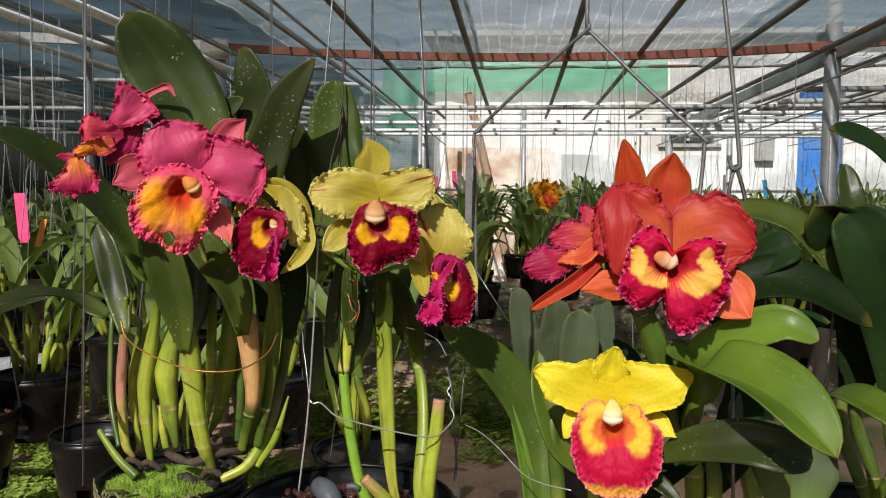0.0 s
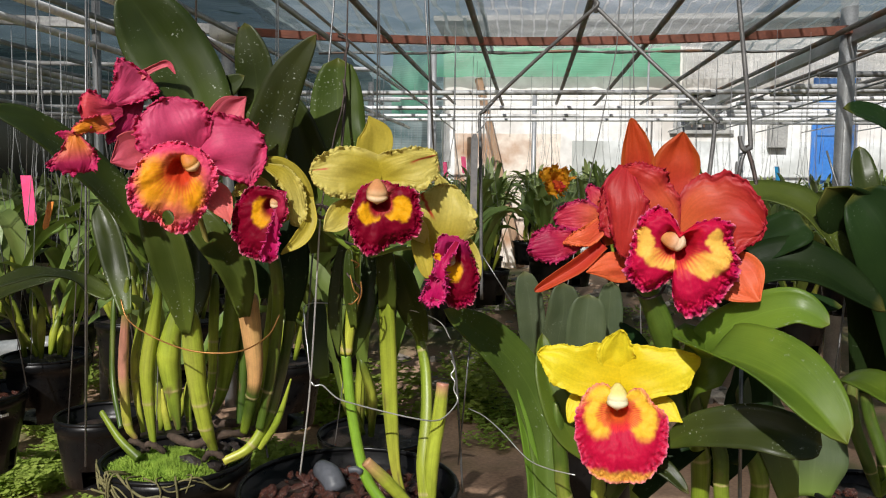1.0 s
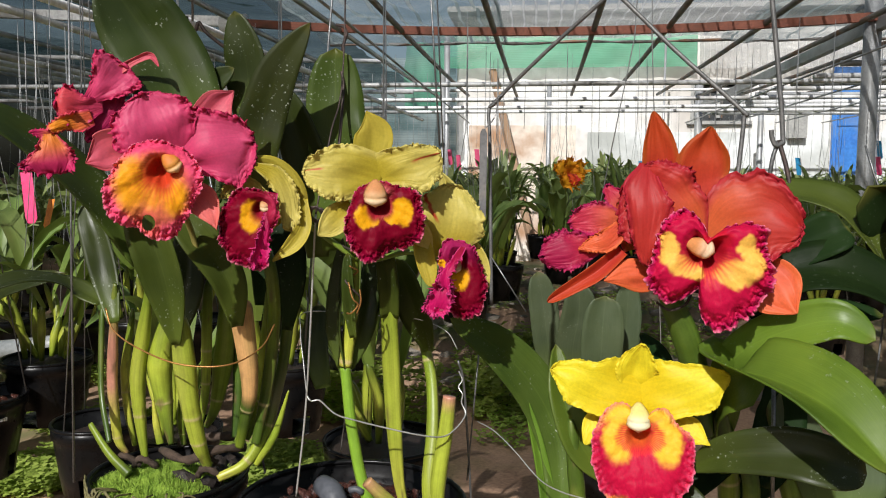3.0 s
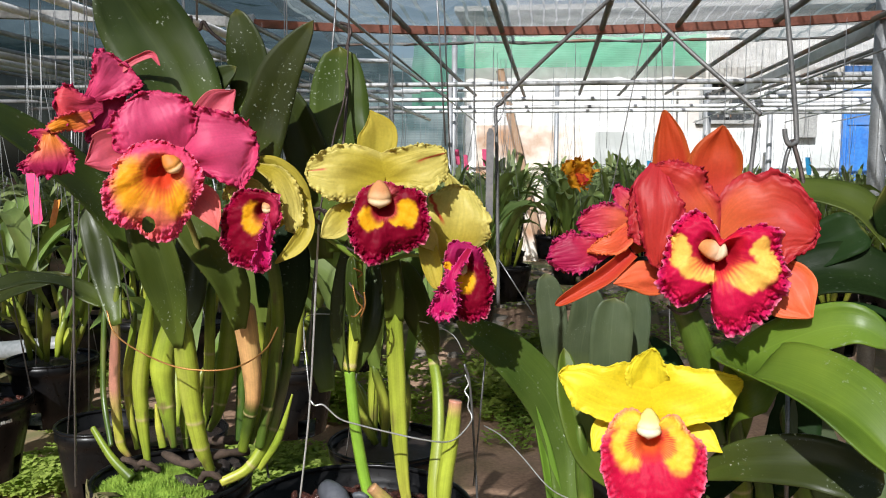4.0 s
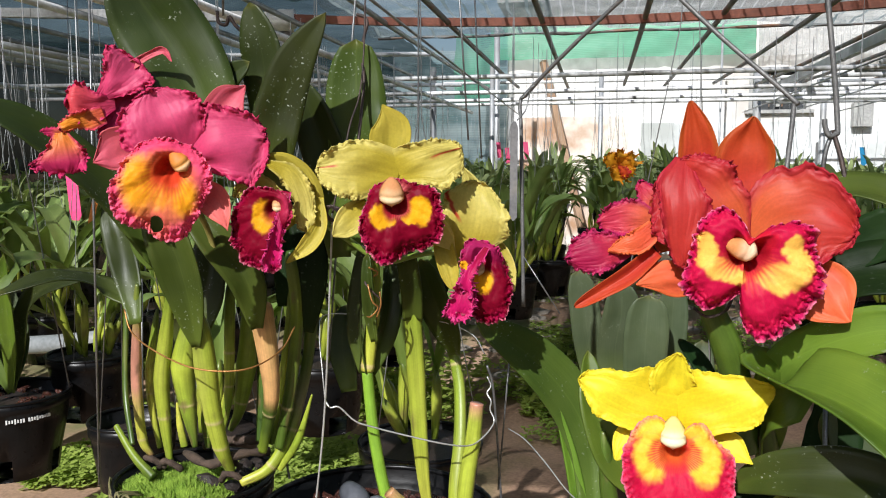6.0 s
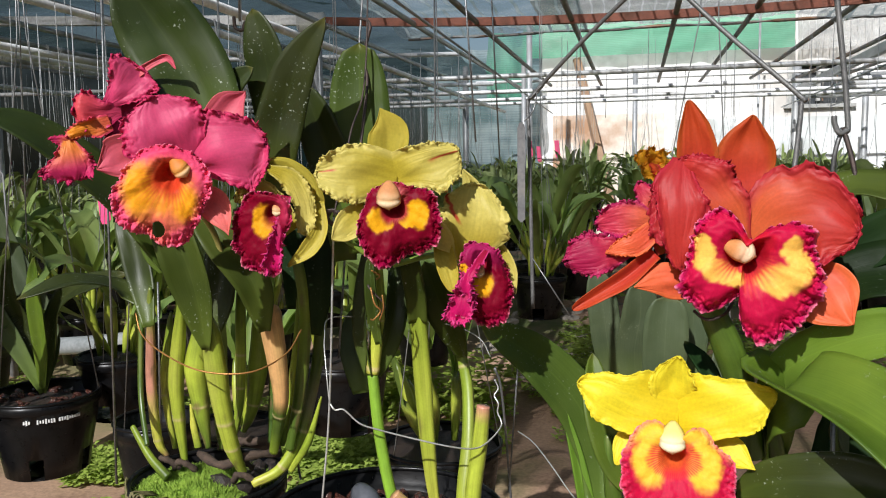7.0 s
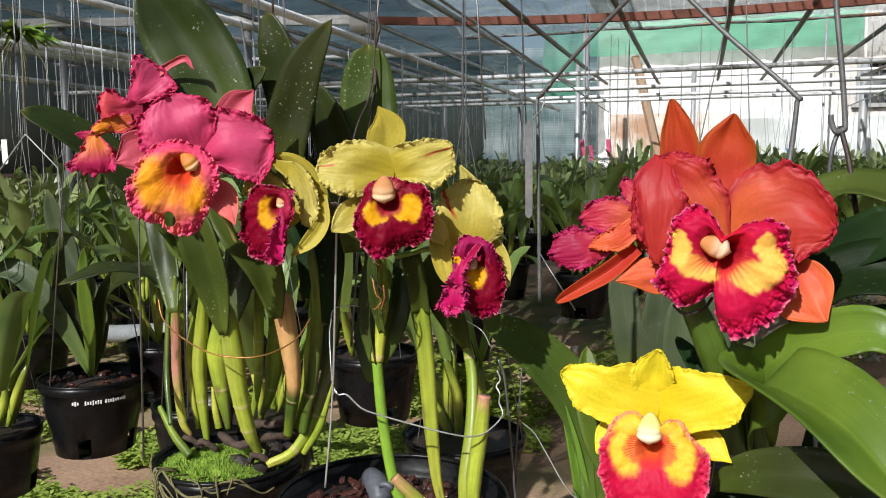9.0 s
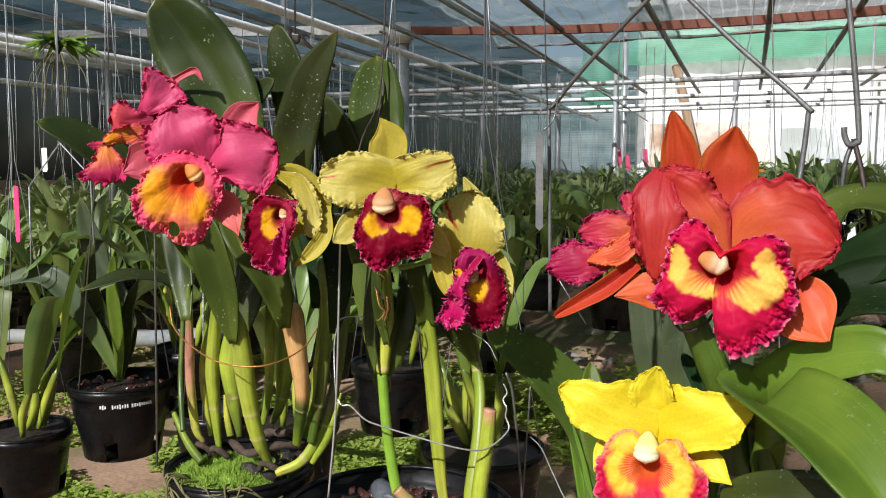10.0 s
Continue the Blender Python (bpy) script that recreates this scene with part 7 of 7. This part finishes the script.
plant_tag((-1.141, 1.900, 1.454), 0.03, 0.12, PINK_TAG, "bright pink plastic tag on a hanging wire", 0.016)
plant_tag((-1.111, 1.950, 1.390), 0.016, 0.07, ORANGE_TAG, "orange plastic tag beside leaves", -0.01)
plant_tag((-1.828, 2.100, 1.548), 0.022, 0.075, WHITE_TAG, "white plastic tag on a hanging wire", 0.012)
plant_tag((-1.722, 1.900, 1.430), 0.018, 0.16, PINK_TAG, "bright pink plastic tag among leaves", 0.012)
for x, y, z, mat_, word in ((-0.57, 5.77, 1.66, PINK_TAG, "pink"), (-0.5, 5.7, 1.62, PINK_TAG, "pink"), (-0.33, 5.2, 1.64, PINK_TAG, "pink"), (2.0, 5.2, 1.66, BLUE_TAG, "blue"), (2.12, 5.25, 1.7, BLUE_TAG, "blue"),
                            (2.06, 5.1, 1.6, PINK_TAG, "pink"), (1.7, 5.4, 1.6, BLUE_TAG, "blue"), (2.5, 5.3, 1.72, BLUE_TAG, "blue"), (2.6, 5.6, 1.68, PINK_TAG, "pink"), (2.3, 4.2, 1.55, BLUE_TAG, "blue"), (0.75, 5.6, 1.58, BLUE_TAG, "blue")):
    plant_tag((x, y, z), 0.03, 0.11, mat_, word + " plastic tag hanging among orchids", 0.01)

# ---- the bucket-like pot with a written band ----
BP = Vector((-1.098, 1.620, 0.991))
bucket = thing("potted_orchid", BP, "black slotted pot with white handwriting, long-leaved orchid", "orchid", "orchids in front")
plant_pot(bucket, BP, 0.112, 0.165, 40, True, None, "pot", 0.74)
soil_disc(bucket, BP + Vector((0, 0, -0.02)), 0.104, DARK_BARK)
fill(bucket, BP + Vector((0, 0, -0.012)), 0.09, 40, BARK_BITS, 31)
rnd = random.Random(8)
for k in range(22):
    if k in (3, 4, 12):
        continue
    a = -1.22 + 0.047 * k
    q = BP + Vector((0.1078 * math.cos(a), 0.1078 * math.sin(a), -0.034))
    t = Vector((-math.sin(a), math.cos(a), 0)) * 0.0014
    h = rnd.uniform(0.003, 0.006)
    n0 = Vector((math.cos(a), math.sin(a), 0)) * 0.002
    v, f = box((-1, -1, -1), (1, 1, 1))
    v = [q + t * p.x + Vector((0, 0, h)) * p.z * 0.8 + n0 * p.y for p in v]
    hang("writing_bar", mesh_of("writing_bar", v, f, WHITE_INK, False), bucket)
for pts, w, mt in (((BP, BP + Vector((-0.02, 0, 0.1)), BP + Vector((-0.05, -0.02, 0.2)), BP + Vector((-0.03, -0.04, 0.33))), 0.022, LEAF), ((BP, BP + Vector((0.03, 0.0, 0.12)), BP + Vector((0.1, -0.03, 0.22)), BP + Vector((0.27, -0.06, 0.27))), 0.028, LEAF),
                   ((BP, BP + Vector((0.02, -0.02, 0.1)), BP + Vector((0.03, -0.04, 0.2)), BP + Vector((0.05, -0.06, 0.3))), 0.02, LEAF_BRIGHT), ((BP, BP + Vector((-0.06, -0.03, 0.14)), BP + Vector((-0.14, -0.06, 0.24)), BP + Vector((-0.26, -0.1, 0.22))), 0.026, LEAF_GREY),
                   ((BP, BP + Vector((0, 0.03, 0.12)), BP + Vector((-0.08, 0.02, 0.3)), BP + Vector((-0.1, 0, 0.42))), 0.028, LEAF_GREY)):
    leaf(pts, w, mt, bucket, (0.1, -0.8, 0.6), 0.35, 0, 0.3, 0.6, 0.6, 18, 7)
for a in (0.4, 2.5, 4.6):
    wire("hanger_wire", [BP + Vector((0.112 * math.cos(a), 0.112 * math.sin(a), 0)), BP + Vector((0.01 * math.cos(a), 0.01 * math.sin(a), 0.75)), BP + Vector((0, 0, 1.03))], 0.0014, WIRE, bucket)


# ---- bare wires that hang from the rails ----
rnd = random.Random(55)
for k in range(135):
    rail, y = rnd.randrange(7), rnd.uniform(2.2, 7.8)
    x = -1.2 - 0.42 * rail + 0.1 * (y - 1.2) / 6.8
    z = rnd.uniform(1.15, 1.7)
    ob = thing("hanging_wire", (x, y, 2.05), "thin bare galvanised wire hanging from a rail", "wire", "bare hanging wires")
    j = rnd.uniform(-0.03, 0.03)
    wire("strand", [(x, y, 2.04 + 0.05 * (rail % 3)), (x + j * 0.4, y, 0.5 * (2.07 + z)), (x + j, y, z), (x + j + 0.015, y, z - 0.02), (x + j + 0.022, y, z + 0.015)], 0.0014, GALV, ob, 9, 4)
rnd = random.Random(56)
for k in range(7):
    x, y, z = rnd.uniform(-0.6, 3.6), rnd.choice((5.2, 6.15, 6.8, 7.2)), rnd.uniform(1.4, 1.8)
    ob = thing("hanging_wire", (x, y, 2.06), "thin bare galvanised wire hanging from a rail", "wire", "bare hanging wires")
    wire("strand", [(x, y, 2.07), (x + rnd.uniform(-0.02, 0.02), y, z)], 0.0018, WIRE, ob, 0, 4)

# ---- a rooty plant hung high at the side ----
HP = Vector((-1.960, 2.300, 1.876))
high = thing("hanging_plant", HP, "bare-rooted green plant tied high on a wire", "plant")
rnd = random.Random(9)
for k in range(44):
    a = rnd.random() * 6.28
    o = Vector((math.cos(a), math.sin(a) * 0.6, 0))
    leaf([HP, HP + o * 0.04 + Vector((0, 0, 0.04)), HP + o * rnd.uniform(0.1, 0.2) + Vector((0, 0, rnd.uniform(-0.03, 0.08)))], 0.011, LEAF_BRIGHT, high, (0, -0.6, 0.8), 0.3, 0, 0.5, 0.5, 0.6, 7, 3, 0.0)
for k in range(14):
    d = Vector((rnd.gauss(0, 0.05), rnd.gauss(0, 0.03), 0))
    wire("root", [HP + d * 0.4, HP + d - Vector((0, 0, 0.06)), HP + d * 1.2 - Vector((0, 0, rnd.uniform(0.1, 0.2)))], 0.0018, ROOT, high, 8, 4)
wire("hanger_wire", [HP, HP + Vector((0, 0, 0.25))], 0.0015, WIRE, high)

# ---- empty pots on wires ----
for (x, y, z), r in (((-0.709, 1.450, 1.012), 0.075),):
    ob = thing("hanging_pot", (x, y, z), "black plastic pot with dark bark, hung on wires", "plant pot", "pots without plants")
    plant_pot(ob, (x, y, z), r, r * 1.6, 32)
    soil_disc(ob, (x, y, z - 0.025), r * 0.92, DARK_BARK)
    for k in range(3):
        a = 2.094 * k + 0.3
        wire("hanger_wire", [(x + r * math.cos(a), y + r * math.sin(a), z), (x + 0.01 * math.cos(a), y + 0.01 * math.sin(a), z + 0.6), (x, y, 2.3)], 0.0011, WIRE, ob)

# ---- a bare wire hanger at the side ----
SH = Vector((-1.231, 1.600, 1.533))
spare = thing("wire_hanger", SH, "bare bent grey wire hanger for pots", "wire hanger")
for pts in ((SH, SH + Vector((0, 0.01, 0.57))), (SH + Vector((-0.1, 0, -0.1)), SH, SH + Vector((0.075, 0.01, -0.075)), SH + Vector((0.08, 0.01, -0.3))), (SH + Vector((-0.1, 0, -0.1)), SH + Vector((-0.105, 0, -0.32)))):
    wire("rod", list(pts), 0.0018, GALV, spare)
